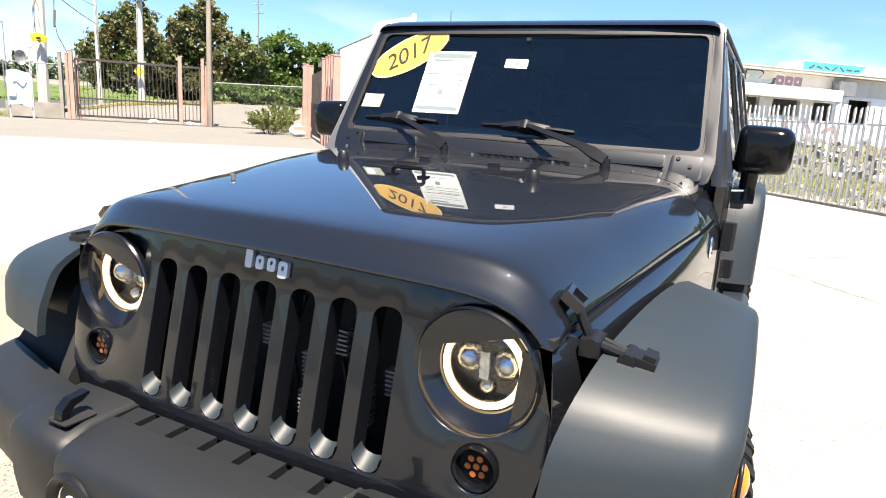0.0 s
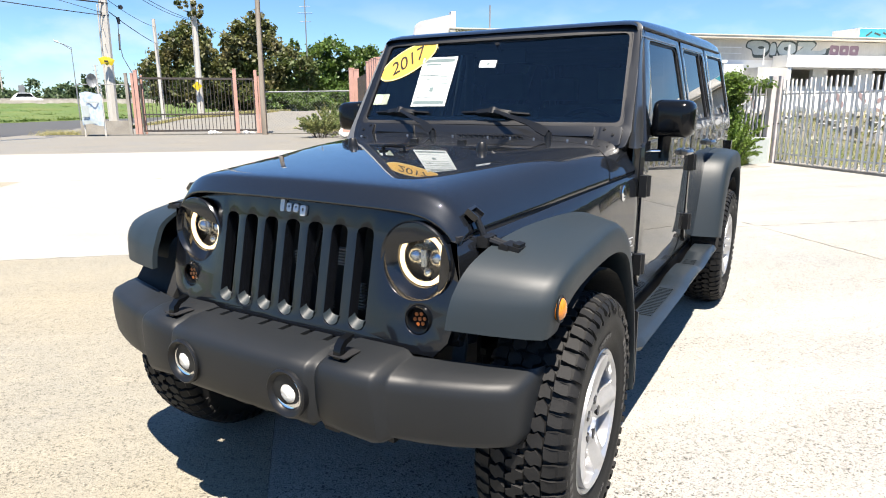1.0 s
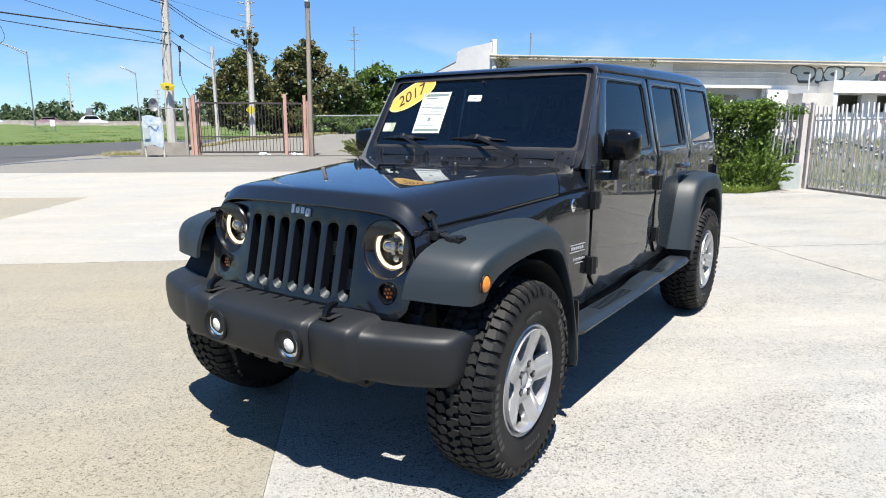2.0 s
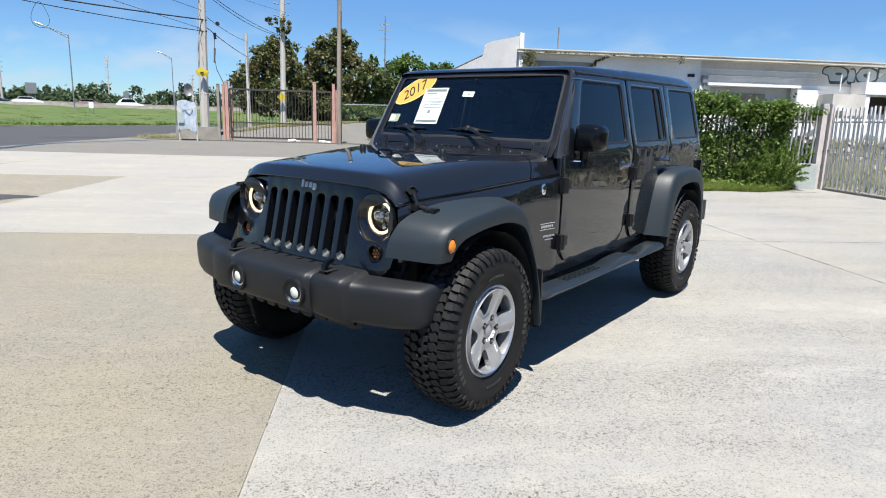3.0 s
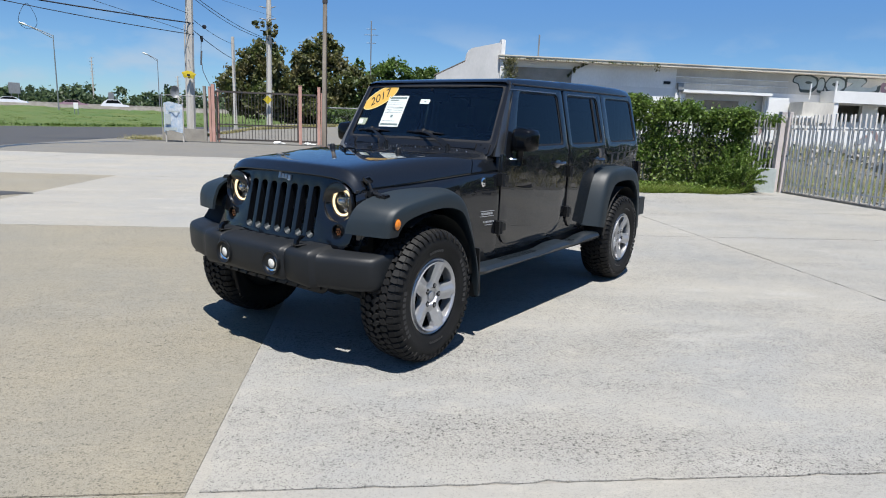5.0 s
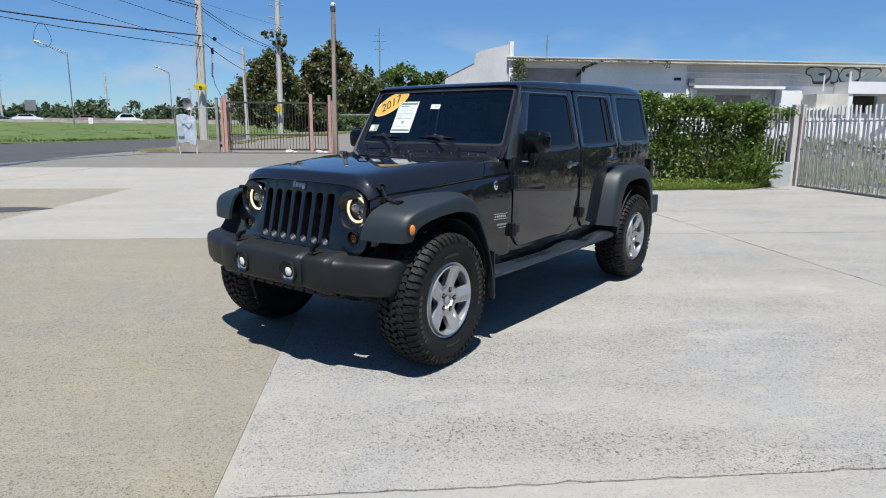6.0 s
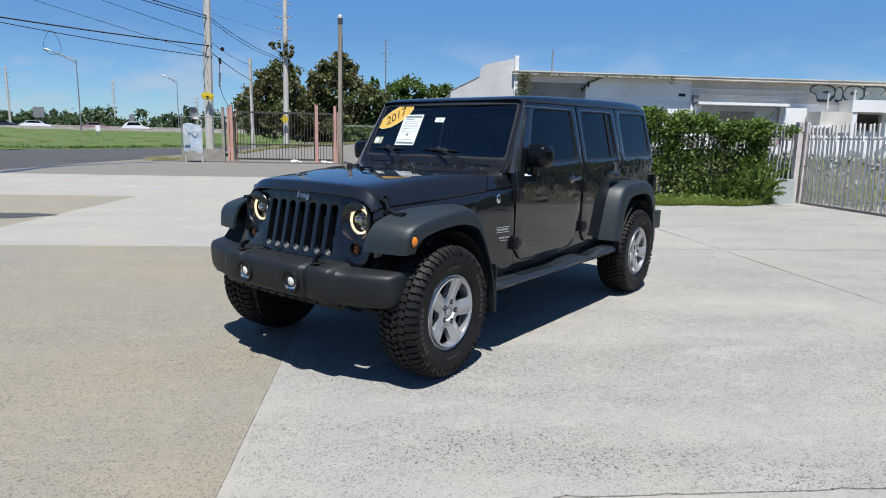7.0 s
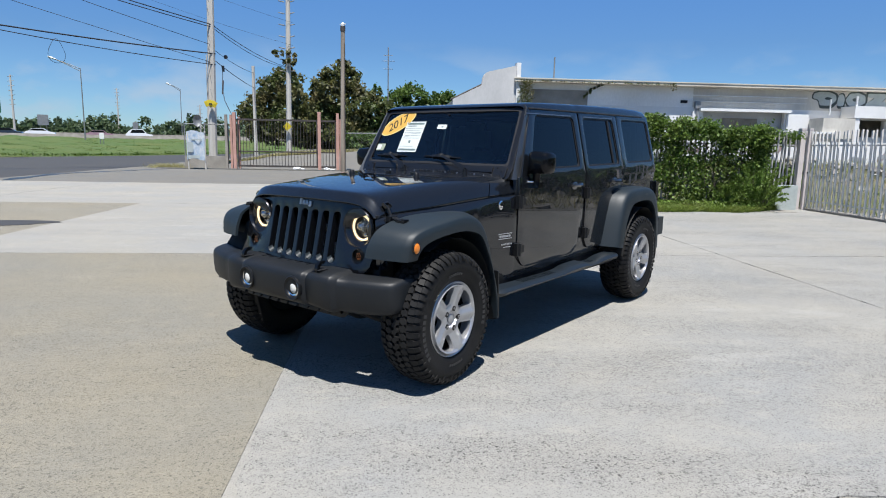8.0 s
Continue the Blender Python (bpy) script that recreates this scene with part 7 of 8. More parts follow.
def post(name, s, w, h, r, mat, label, cat="post", z0=0.0):
    t = bmesh.new()
    box(t, -r, r, -r, r, -0.06, h - 0.04)
    box(t, -r * 1.1, r * 1.1, -r * 1.1, r * 1.1, h - 0.04, h)
    soften(t, 0.008)
    return tagged(part(name, t, mat, m=GRID @ Matrix.Translation((s, w, z0))), label, cat, "fence posts")


for s_, w_, h_, r_ in ((-8.46, 32.25, 3.13, 0.085), (-8.70, 32.5, 3.0, 0.06), (-3.76, 32.2, 3.24, 0.085), (-2.75, 32.35, 3.20, 0.075), (-2.60, 32.55, 2.9, 0.06), (-8.26, 32.5, 2.9, 0.05)):
    post("gate_post", s_, w_, h_, r_, PINK, "faded pink square steel post")
post("grey_post", -8.95, 32.4, 3.0, 0.07, BLOCK, "weathered grey concrete post")
# low block wall left of the gate, chain-link above
tagged(grid_box("low_wall", [(-11.3, -8.95, 32.5, 32.75, -0.06, 0.68)], BLOCK, bevel=0.02), "low bare concrete block wall", "wall")
bm = bmesh.new()
rod(bm, (-11.3, 32.62, 2.45), (-8.9, 32.62, 2.45), 0.022, n=8)
for s_ in (-11.3, -10.2, -8.9):
    rod(bm, (s_, 32.62, 0.6), (s_, 32.62, 2.5), 0.03, n=8)
cf = part("pipe_fence", bm, GALV)
cf.matrix_basis = GRID
tagged(cf, "galvanised pipe frame of a chain-link fence", "fence")


def chain(name, parent, s0, s1, z0, z1, step, r=0.0025):
    bm = bmesh.new()
    h = z1 - z0
    x = s0 - h
    while x < s1:
        for sg in (1, -1):
            a, b = (x, z0), (x + h, z1)
            if sg < 0:
                a, b = (x, z1), (x + h, z0)
            t0, t1 = max(0, (s0 - a[0]) / h), min(1, (s1 - a[0]) / h)
            if t1 > t0:
                p = Vector((a[0] + h * t0, 0, a[1] + (b[1] - a[1]) * t0))
                q = Vector((a[0] + h * t1, 0, a[1] + (b[1] - a[1]) * t1))
                rod(bm, p, q, r, n=3)
        x += step
    return part(name, bm, GALV, parent, smooth=0)


link = thing("chain_link_fence", "grey chain-link fence with a top rail beside the pole", "fence", m=GRID @ Matrix.Translation((0, 32.3, 0)))
bm = bmesh.new()
rod(bm, (-2.3, 0, 2.10), (2.0, -1.2, 2.14), 0.035, n=8)
part("top_rail", bm, GALV, link)
chain("mesh_wire", link, -2.3, 1.9, 0.05, 2.12, 0.16)

# banner stand beside the wall
ban = thing("banner_stand", "sun-bleached printed banner on a crooked frame", "banner", m=GRID @ Matrix.Translation((-10.1, 31.0, 0)) @ Matrix.Rotation(radians(8), 4, "Z") @ Matrix.Diagonal((0.68, 1, 0.95, 1)))
bm = bmesh.new()
box(bm, 0.45, 0.57, -0.05, 0.05, -0.06, 2.15)
box(bm, -0.80, -0.72, -0.03, 0.03, -0.06, 2.05)
part("frame_posts", bm, POLE, ban)
bm = bmesh.new()
rows = []
for k in range(13):
    x = -0.85 + 1.35 * k / 12
    rows.append([(x, -0.06 + 0.05 * math.sin(9 * x + z), z - 0.06 * math.sin(4 * x)) for z in (0.55, 0.95, 1.35, 1.75, 2.12)])
loft(bm, rows, closed=False)
part("banner_sheet", bm, BANNER, ban, smooth=80)
bm = bmesh.new()
for z0, z1, x0, x1 in ((0.62, 0.78, -0.78, 0.1), (0.95, 1.5, -0.78, -0.35), (1.62, 1.70, -0.5, 0.3)):
    box(bm, x0, x1, -0.125, -0.115, z0, z1)
part("print_bar", bm, SPRAY_GREY, ban)
bm = bmesh.new()
loft(bm, [[(c * r, y + 0.25 * c * r, z0 + q * r * 1.1) for c, q in [(math.cos(a), math.sin(a)) for a in [2 * math.pi * k / 20 for k in range(20)]]] for r, y, z0 in ((0.02, 0.16, 2.72), (0.18, 0.12, 2.72), (0.31, 0.04, 2.72), (0.31, 0.02, 2.72), (0.18, 0.09, 2.72), (0.02, 0.13, 2.72))])
rod(bm, (0.02, 0.13, 2.72), (0.30, 0.12, 2.0), 0.03, n=6)
rod(bm, (0.10, -0.02, 2.55), (0.62, -0.22, 2.25), 0.02, n=6)
part("old_dish", bm, GALV, ban, "weathered grey dish on a bent stick", smooth=40)

# pink posts and screened panel between gate and building
for s_, w_, h_ in ((1.75, 26.2, 3.0), (1.95, 26.1, 2.95), (2.06, 21.3, 2.95), (2.10, 20.5, 2.95), (2.12, 19.9, 2.95), (2.14, 19.3, 2.95), (2.16, 18.8, 2.9)):
    post("fence_post", s_, w_, h_, 0.11, PINK, "faded pink square steel post")
tagged(grid_box("screen_panel", [(2.00, 2.06, 21.4, 26.1, 0.15, 2.55)] + [(1.96, 2.00, 21.5 + 0.5 * k, 21.56 + 0.5 * k, 0.15, 2.55) for k in range(9)], RUST), "dark screened fence panel", "fence panel")
tagged(grid_box("fallen_pipe", [(1.2, 1.9, 24.6, 24.8, 0.30, 0.46)], PINK, bevel=0.05), "faded pink fallen pipe", "pipe")
bm = bmesh.new()
bmesh.ops.create_icosphere(bm, subdivisions=2, radius=0.35, matrix=Matrix.Translation((1.45, 26.2, 0.2)) @ Matrix.Diagonal((1, 0.8, 0.7, 1)))
for v in bm.verts:
    v.co += Vector((noise.noise(v.co * 3), noise.noise(v.co * 3 + Vector((5, 0, 0))), noise.noise(v.co * 3 + Vector((0, 5, 0))))) * 0.12
tagged(part("rubbish_bag", bm, WHITE, m=GRID, smooth=25), "crumpled white rubbish bag on the ground", "rubbish bag")
for s_, w_, r_ in ((-5.0, 32.0, 0.17), (-4.72, 32.1, 0.10), (-3.35, 32.0, 0.14), (-3.05, 32.1, 0.11)):
    bm = bmesh.new()
    bmesh.ops.create_icosphere(bm, subdivisions=2, radius=r_, matrix=Matrix.Diagonal((1.3, 0.8, 0.55, 1)))
    for v in bm.verts:
        v.co += Vector((noise.noise(v.co * 9 + Vector((s_, 0, 0))), noise.noise(v.co * 9 + Vector((0, s_, 0))), noise.noise(v.co * 9 + Vector((0, 0, s_))))) * 0.45 * r_
    low = min(v.co.z for v in bm.verts)
    tagged(part("litter", bm, WHITE, m=GRID @ Matrix.Translation((s_, w_, -0.014 - low)), smooth=20), "crumpled white plastic litter at the foot of the gate", "litter", "litter")


def feathery_bush(centre, stems, reach, height, per, size, mat, seed, label):
    """Arching stems from one root, with narrow leaves set along them and along side twigs."""
    g = np.random.default_rng(seed)
    t = thing("bush", label, "bush", m=Matrix.Translation(centre))
    at, way = [], []
    bm = bmesh.new()
    for k in range(stems):
        a, out, up = g.uniform(0, 2 * math.pi), reach * g.uniform(0.25, 1.0), height * g.uniform(0.45, 1.0)
        root = np.array([0.18 * reach * math.cos(a), 0.18 * reach * math.sin(a), -0.03])
        tip = np.array([out * math.cos(a), out * math.sin(a), max(0.1, up - 0.35 * height * out / reach)])
        bend = 0.5 * (root + tip) + np.array([0, 0, 0.32 * up])

        def arc(q):
            return (1 - q) ** 2 * root + 2 * q * (1 - q) * bend + q * q * tip

        if k % 3 == 0:
            loft(bm, [ring(Vector(arc(q)), Vector(arc(q + 0.05) - arc(q)), r, 4) for q, r in ((0, 0.010), (0.5, 0.006), (0.95, 0.002))])
        for _ in range(per):
            q = g.uniform(0.22, 1.0)
            d = arc(min(1, q + 0.04)) - arc(q - 0.04)
            d /= np.linalg.norm(d)
            side = np.cross(d, g.normal(size=3))
            side /= np.linalg.norm(side)
            v = 0.75 * d + 0.65 * side + np.array([0, 0, 0.15])
            at.append(arc(q) + v * g.uniform(0.01, 0.16) * reach * (1.15 - q))
            way.append(v)
    split("stem", bm, BARK, t)
    mesh_part("leaves", leaf_mesh("leaves", at, size, seed + 1, 0.36, 0.0, way), mat, t, smooth=0)
    return t


feathery_bush(G(0.35, 27.2), 80, 1.25, 1.25, 80, 0.060, OLIVE_LEAF, 81, "sprawling olive-green bush beside the fence")
feathery_bush(G(0.9, 29.6), 60, 1.1, 1.75, 70, 0.060, OLIVE_LEAF, 83, "pale dusty bush behind the fence")

# verge behind the gate
g = np.random.default_rng(15)
sx = g.uniform(-10.4, -1.6, 15000)
wx = np.interp(sx, [-10.4, -9.6, -8.3, -6.5, -4.7, -1.6], [36.5, 38.3, 41.7, 42.6, 44.3, 47.8]) + np.abs(g.normal(size=15000)) * 1.1
base = np.array([(a, b, drive_z(a, b) - 0.02) for a, b in zip(sx, wx) if noise.noise(Vector((a * 0.6, b * 0.6, 0))) > -0.22])


def blades(name, base, h, lean, width, mat, label, seed, parent=None):
    g = np.random.default_rng(seed)
    n = len(base)
    up = np.stack([g.normal(size=n) * lean, g.normal(size=n) * lean, np.ones(n)], 1) * (h * g.uniform(0.4, 1.2, n))[:, None]
    sd = g.normal(size=(n, 3)) * np.array([1, 1, 0])
    sd = sd / np.linalg.norm(sd, axis=1)[:, None] * width
    v = np.stack([base - sd, base + sd, base + up], 1).reshape(-1, 3)
    me = bpy.data.meshes.new(name)
    me.from_pydata(v.tolist(), [], np.arange(3 * n).reshape(-1, 3).tolist())
    ob = mesh_part(name, me, mat, None, smooth=0)
    ob.matrix_basis = GRID
    return tagged(ob, label, "grass", kind="stuff")


field = blades("field_grass", np.array(tuft), 0.22, 0.8, 0.07, FIELD_BLADES, "tall uncut grass on the embankment", 14)
field.matrix_basis = Matrix.Identity(4)
blades("dry_verge", base, 0.16, 0.7, 0.035, DRY_BLADES, "yellow dry grass along the drive behind the gate", 16)
g = np.random.default_rng(17)
base = np.stack([g.normal(-12.2, 0.55, 900), 32.6 + g.normal(size=900) * 0.30, np.full(900, -0.02)], 1)
blades("dry_tuft", base, 0.28, 0.9, 0.012, DRY_BLADES, "dry straw-coloured grass at the street corner", 18)

# ---- picket fence and gate on the far side of the lot ----
pick = bpy.data.meshes.new("picket")
bm = bmesh.new()
box(bm, -0.018, 0.018, -0.018, 0.018, 0.06, 1.98)
for v in bm.verts:
    if v.co.z > 1 and v.co.y < 0:
        v.co.z -= 0.03
soften(bm, 0.004, seg=1)
bm.to_mesh(pick)
bm.free()
pick.materials.append(PICKET)
rnd = random.Random(23)


shaded_pick = pick.copy()
shaded_pick.materials[0] = SHADED_PICKET


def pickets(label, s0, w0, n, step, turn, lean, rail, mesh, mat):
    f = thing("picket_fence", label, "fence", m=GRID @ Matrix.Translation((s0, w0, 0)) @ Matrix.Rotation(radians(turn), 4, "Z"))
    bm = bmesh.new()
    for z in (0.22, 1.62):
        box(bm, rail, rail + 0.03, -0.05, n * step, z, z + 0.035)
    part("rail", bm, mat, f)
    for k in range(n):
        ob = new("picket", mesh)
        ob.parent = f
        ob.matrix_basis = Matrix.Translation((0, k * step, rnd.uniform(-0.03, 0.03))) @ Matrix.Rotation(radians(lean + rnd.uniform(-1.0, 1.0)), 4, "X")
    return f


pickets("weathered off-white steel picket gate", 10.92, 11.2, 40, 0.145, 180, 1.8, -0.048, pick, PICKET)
pickets("weathered off-white steel picket fence under vines", 10.85, 11.35, 56, 0.111, 90, 1.0, 0.018, shaded_pick, SHADED_PICKET)
for s_, w_, r_ in ((10.76, 11.24, 0.065), (10.90, 11.14, 0.045), (10.92, 5.30, 0.065)):
    post("gate_post", s_, w_, 2.06, r_, POST_PALE, "weathered off-white square steel gate post")
bm = bmesh.new()
for k in range(9):
    a = 0.9 * k
    bmesh.ops.create_icosphere(bm, subdivisions=1, radius=0.045, matrix=GRID @ Matrix.Translation((10.90 + 0.02 * math.cos(a), 11.35 - 0.05 * k + 0.15, 0.92 + 0.03 * math.sin(2 * a))) @ Matrix.Diagonal((0.7, 1.3, 0.7, 1)))
tagged(part("chain", bm, RUST), "rusty chain wound round the gate posts", "chain")
tagged(grid_box("wall_stub", [(10.06, 10.62, 10.98, 11.18, -0.06, 0.62)], SPRAY_GREY, bevel=0.03), "grey chipped masonry stub beside the gate", "wall")
tagged(grid_box("gate_sill", [(10.86, 11.20, 5.2, 11.0, -0.068, 0.05)], JOINT, bevel=0.015), "low brown concrete sill under the picket gate", "sill")
# hedge of vines over the fence
g = np.random.default_rng(33)
n = 150000
s_ = g.uniform(4.0, 10.9, n)
z_ = g.uniform(0.0, 2.35, n)
crest = np.interp(s_, [4.0, 6.5, 7.3, 8.5, 9.6, 10.9], [2.15, 2.25, 2.20, 2.06, 1.98, 1.96]) + 0.05 * np.sin(s_ * 4.1) + 0.04 * np.sin(s_ * 9.3 + 1)
dens = np.where(z_ > crest - 0.46, 1.0, 0.46)
dens = np.where((s_ > 8.2) & (s_ < 8.75) & (z_ < crest - 0.32), 0.30, dens)
dens = np.where((s_ > 7.55) & (s_ < 8.85) & (z_ > 1.32) & (z_ < 1.72), 0.10, dens)
dens = np.where((s_ > 7.9) & (s_ < 9.1) & (z_ > 0.5) & (z_ < 1.34), 0.26, dens)
dens = np.where((s_ > 8.75) & (s_ < 9.85) & (z_ > 1.42), 1.0, dens)
dens = np.where((s_ < 7.0) & (z_ < 1.3), 0.5, dens)
dens = np.where(s_ > 9.85, np.where((z_ > crest - 0.12) & (s_ < 10.6), 0.30, 0.0), dens)
pat = np.array([noise.noise(Vector((a * 1.9, 0.0, b * 1.9))) for a, b in zip(s_, z_)])
keep = (z_ < crest + g.normal(size=n) * 0.07) & (g.random(n) < dens * np.clip(0.75 + 1.5 * pat, 0.04, 1.4))
pts = np.stack([s_, 11.22 + g.normal(size=n) * 0.13 - 0.12 * (z_ > crest - 0.5), z_], 1)[keep]
hedge = thing("vine_hedge", "dense green vines grown over the picket fence", "hedge", m=GRID)
mesh_part("leaves", leaf_mesh("leaves", pts, 0.044, 34), LEAF, hedge, smooth=0)
bm = bmesh.new()
rnd = random.Random(9)
for k in range(54):
    x = rnd.uniform(4.2, 9.6) if k < 30 else rnd.uniform(7.8, 9.2)
    p = [(x, 11.2, 0)]
    for j in range(6):
        p.append((p[-1][0] + rnd.uniform(-0.25, 0.25), 11.2 + rnd.uniform(-0.08, 0.08), p[-1][2] + rnd.uniform(0.2, 0.42)))
    tube(bm, p, 0.010 if k < 30 else 0.006, 5)
split("stem", bm, BARK, hedge)
# shaded growth behind the open pickets
n = 15000
s_, z_ = g.uniform(9.3, 11.4, n), g.uniform(0.0, 2.0, n)
keep = (z_ < 1.15 + 0.12 * np.sin(5 * s_)) | ((z_ > 1.62) & (z_ < 1.98))
pts = np.stack([s_, 11.75 + 0.5 * g.random(n), z_], 1)[keep]
mesh_part("back_leaves", leaf_mesh("back_leaves", pts, 0.045, 36), LEAF, hedge, smooth=0)
feathery_bush(G(9.42, 10.78), 110, 0.78, 1.40, 105, 0.034, BUSH_LEAF, 91, "bright green feathery bush at the foot of the fence")
feathery_bush(G(8.75, 10.86), 60, 0.60, 0.85, 90, 0.030, LEAF, 93, "dark green bush at the foot of the fence")
g = np.random.default_rng(37)
n = 26000
s_ = g.uniform(4.0, 10.0, n)
base = np.stack([s_, 11.1 - 0.95 * g.random(n) ** 1.2 * np.clip((10.6 - s_) / 2.0, 0.25, 1) - 0.08 * np.sin(3 * s_), np.full(n, -0.01)], 1)
blades("weeds", base, 0.17, 0.9, 0.009, BLADES, "low green weeds along the foot of the hedge", 38)
s_ = g.uniform(4.2, 9.7, 7000)
pts = np.stack([s_, 11.05 - 0.8 * g.random(7000) ** 1.1 * (0.65 + 0.35 * np.sin(2.3 * s_)), 0.02 + 0.20 * g.random(7000) ** 1.6], 1)
low = mesh_part("leafy_weeds", leaf_mesh("leafy_weeds", pts, 0.034, 43), BUSH_LEAF, smooth=0)
low.matrix_basis = GRID
tagged(low, "low bright green leafy weeds before the hedge", "weeds", kind="stuff")
tagged(grid_box("weed_soil", [(4.0, 10.2, 10.30, 11.2, -0.05, 0.006)], JOINT), "strip of brown soil under the weeds", "soil", kind="structure")
tagged(grid_box("waste_ground", [(2.0, 46, 11.6, 27.6, -0.066, -0.03), (11.2, 46, -22, 11.6, -0.066, -0.03)], APRON), "pale cracked concrete waste ground", "ground", kind="structure")
def mound_z(s_, w_):
    """The heaped earth before the low wall."""
    k = min(1.0, max(0.0, (w_ - 12.4) / 6.0))
    return -0.03 + (0.95 * k * k * (3 - 2 * k) + 0.10 * noise.noise(Vector((s_ * 0.7, w_ * 0.7, 0))) * k)


bm = bmesh.new()
loft(bm, [[(3.2 + 0.55 * i, 12.2 + 0.45 * j, mound_z(3.2 + 0.55 * i, 12.2 + 0.45 * j)) for j in range(17)] for i in range(50)], closed=False)
tagged(part("earth_mound", bm, EARTH, m=GRID, smooth=60), "heaped dry earth with weeds before the white wall", "mound", kind="structure")


def weed_bases(n, s0, s1, w0, w1):
    sx, wx = g.uniform(s0, s1, n), g.uniform(w0, w1, n)
    keep = (sx > 11.5) | (wx > 11.8)
    return np.array([(a, b, mound_z(a, b) - 0.03) for a, b in zip(sx[keep], wx[keep])])


blades("waste_grass", weed_bases(15000, 4.0, 26, 3, 19.3), 0.40, 0.7, 0.012, DRY_BLADES, "dry weeds on waste ground behind the gate", 39)
blades("waste_weeds", weed_bases(3600, 4.0, 19, 8, 19.3), 0.40, 0.6, 0.013, BLADES, "green weeds on waste ground behind the gate", 40)

# ---- the abandoned building ----
bld = thing("building", "abandoned white one-storey building with graffiti", "building", m=GRID @ Matrix.Translation((-0.33, 27.9, 0)) @ Matrix.Diagonal((1.02, 1, 1.015, 1)))


def slab_part(name, boxes, mat, label="", bevel=0.0, parent=None):
    bm = bmesh.new()
    for b in boxes:
        box(bm, *b)
    if bevel:
        soften(bm, bevel)
    return part(name, bm, mat, parent or bld, label)


bm = bmesh.new()
plate(bm, [(6.9, -0.1), (46.0, -0.1), (46.0, 4.55), (6.9, 4.72)],
      [[(16.5, 0.05), (20.9, 0.05), (20.9, 3.50), (16.5, 3.45)], [(24.65, 2.35), (26.45, 2.35), (26.45, 3.22), (24.65, 3.22)], [(27.35, 2.35), (29.25, 2.35), (29.25, 3.22), (27.35, 3.22)],
       [(30.2, 2.2), (31.6, 2.2), (31.6, 3.2), (30.2, 3.2)], [(32.7, 2.2), (34.4, 2.2), (34.4, 3.5), (32.7, 3.5)], [(12.6, 2.2), (14.3, 2.2), (14.3, 3.2), (12.6, 3.2)]], 0.25, lambda u, v, q: (u, 0.25 - q, v))
part("wall", bm, WALL, bld)
slab_part("roof", [(6.6, 46.2, -0.55, 14, 4.66, 4.82)], WALL_CREAM, "flat concrete roof edge", 0.02)
slab_part("roof_flashing", [(6.6, 46.2, -0.58, -0.55, 4.79, 4.84)], WALL_CREAM)
slab_part("end_wall", [(6.9, 7.1, 0.25, 14, 0, 4.7), (45.8, 46, 0.25, 14, 0, 4.6)], WALL)
slab_part("back_wall", [(7, 46, 13.8, 14, 0, 4.7)], WALL)
slab_part("inner_wall", [(7.2, 45.8, 4.0, 4.2, 0, 4.6)], WALL_CREAM)
slab_part("boarded_opening", [(17.7, 19.6, 0.30, 0.34, 0.9, 3.18)], PLY, "weathered plywood board in the opening")
slab_part("opening_back", [(16.4, 21.0, 0.35, 0.45, 0, 3.6)], WALL_GREY, "grey wall set back in the opening")
slab_part("canopy", [(16.2, 21.05, -0.34, -0.02, 3.48, 3.62)], WHITE, "white door canopy", 0.02)
for b in ((15.9, 16.42, -0.10, -0.02, 0, 3.46), (20.98, 22.15, -0.08, -0.02, 0, 3.46)):
    slab_part("canopy_side", [b], WHITE)
slab_part("window_band", [(23.9, 31.0, -1.1, -0.02, 3.26, 3.86)], WHITE, "white concrete window canopy", 0.02)
for k, x in enumerate((24.0, 30.8)):
    slab_part("column", [(x, x + 0.25, -1.05, -0.85, 0, 3.26)], WHITE)
for b in ((24.0, 24.08, -1.0, -0.92, 3.86, 4.35), (22.9, 22.95, -0.6, -0.55, 3.4, 4.2)):
    slab_part("parapet_pole", [b], WHITE)
slab_part("lean_to", [(22.2, 23.9, -1.2, -0.1, 2.2, 3.22)], WALL_STAIN)
slab_part("lean_to_ledge", [(21.2, 22.9, -1.32, -1.0, 2.42, 2.52)], WHITE)
slab_part("stained_band", [(15.9, 46.0, -0.006, 0.0, 3.66, 4.64)], WALL_STAIN, "rain-stained cream upper wall")
slab_part("cornice", [(15.6, 22.0, -0.05, -0.02, 4.24, 4.29), (15.6, 22.0, -0.04, -0.02, 3.96, 3.99)], WALL)
for b in ((7.1, 15.9, -0.006, 0.0, 0.0, 3.66), (22.15, 23.9, -0.006, 0.0, 0.0, 3.5)):
    slab_part("white_band", [b], WHITE, "freshly whitened lower wall")
slab_part("patched_panel", [(7.5, 10.4, -0.06, -0.01, 3.6, 4.35)], BLOCK)
slab_part("wall_vent", [(15.25, 15.6, -0.05, -0.01, 3.86, 4.00)], DARK_IN)
slab_part("drain_box", [(15.98, 16.25, -0.20, -0.02, 3.60, 3.95), (16.06, 16.16, -0.16, -0.06, 0, 3.6)], GALV, bevel=0.02)
slab_part("roof_vent", [(22.4, 23.6, 1.0, 1.5, 4.9, 5.0), (22.6, 22.7, 1.2, 1.3, 4.8, 4.92), (23.3, 23.4, 1.2, 1.3, 4.8, 4.92)], GALV)
slab_part("roof_pipe", [(8.75, 8.81, 0.5, 0.56, 4.8, 6.0)], GALV)
slab_part("upper_block", [(29.5, 46.0, 0.6, 2.4, 4.8, 5.46)], WALL, "raised roof block with teal graffiti")
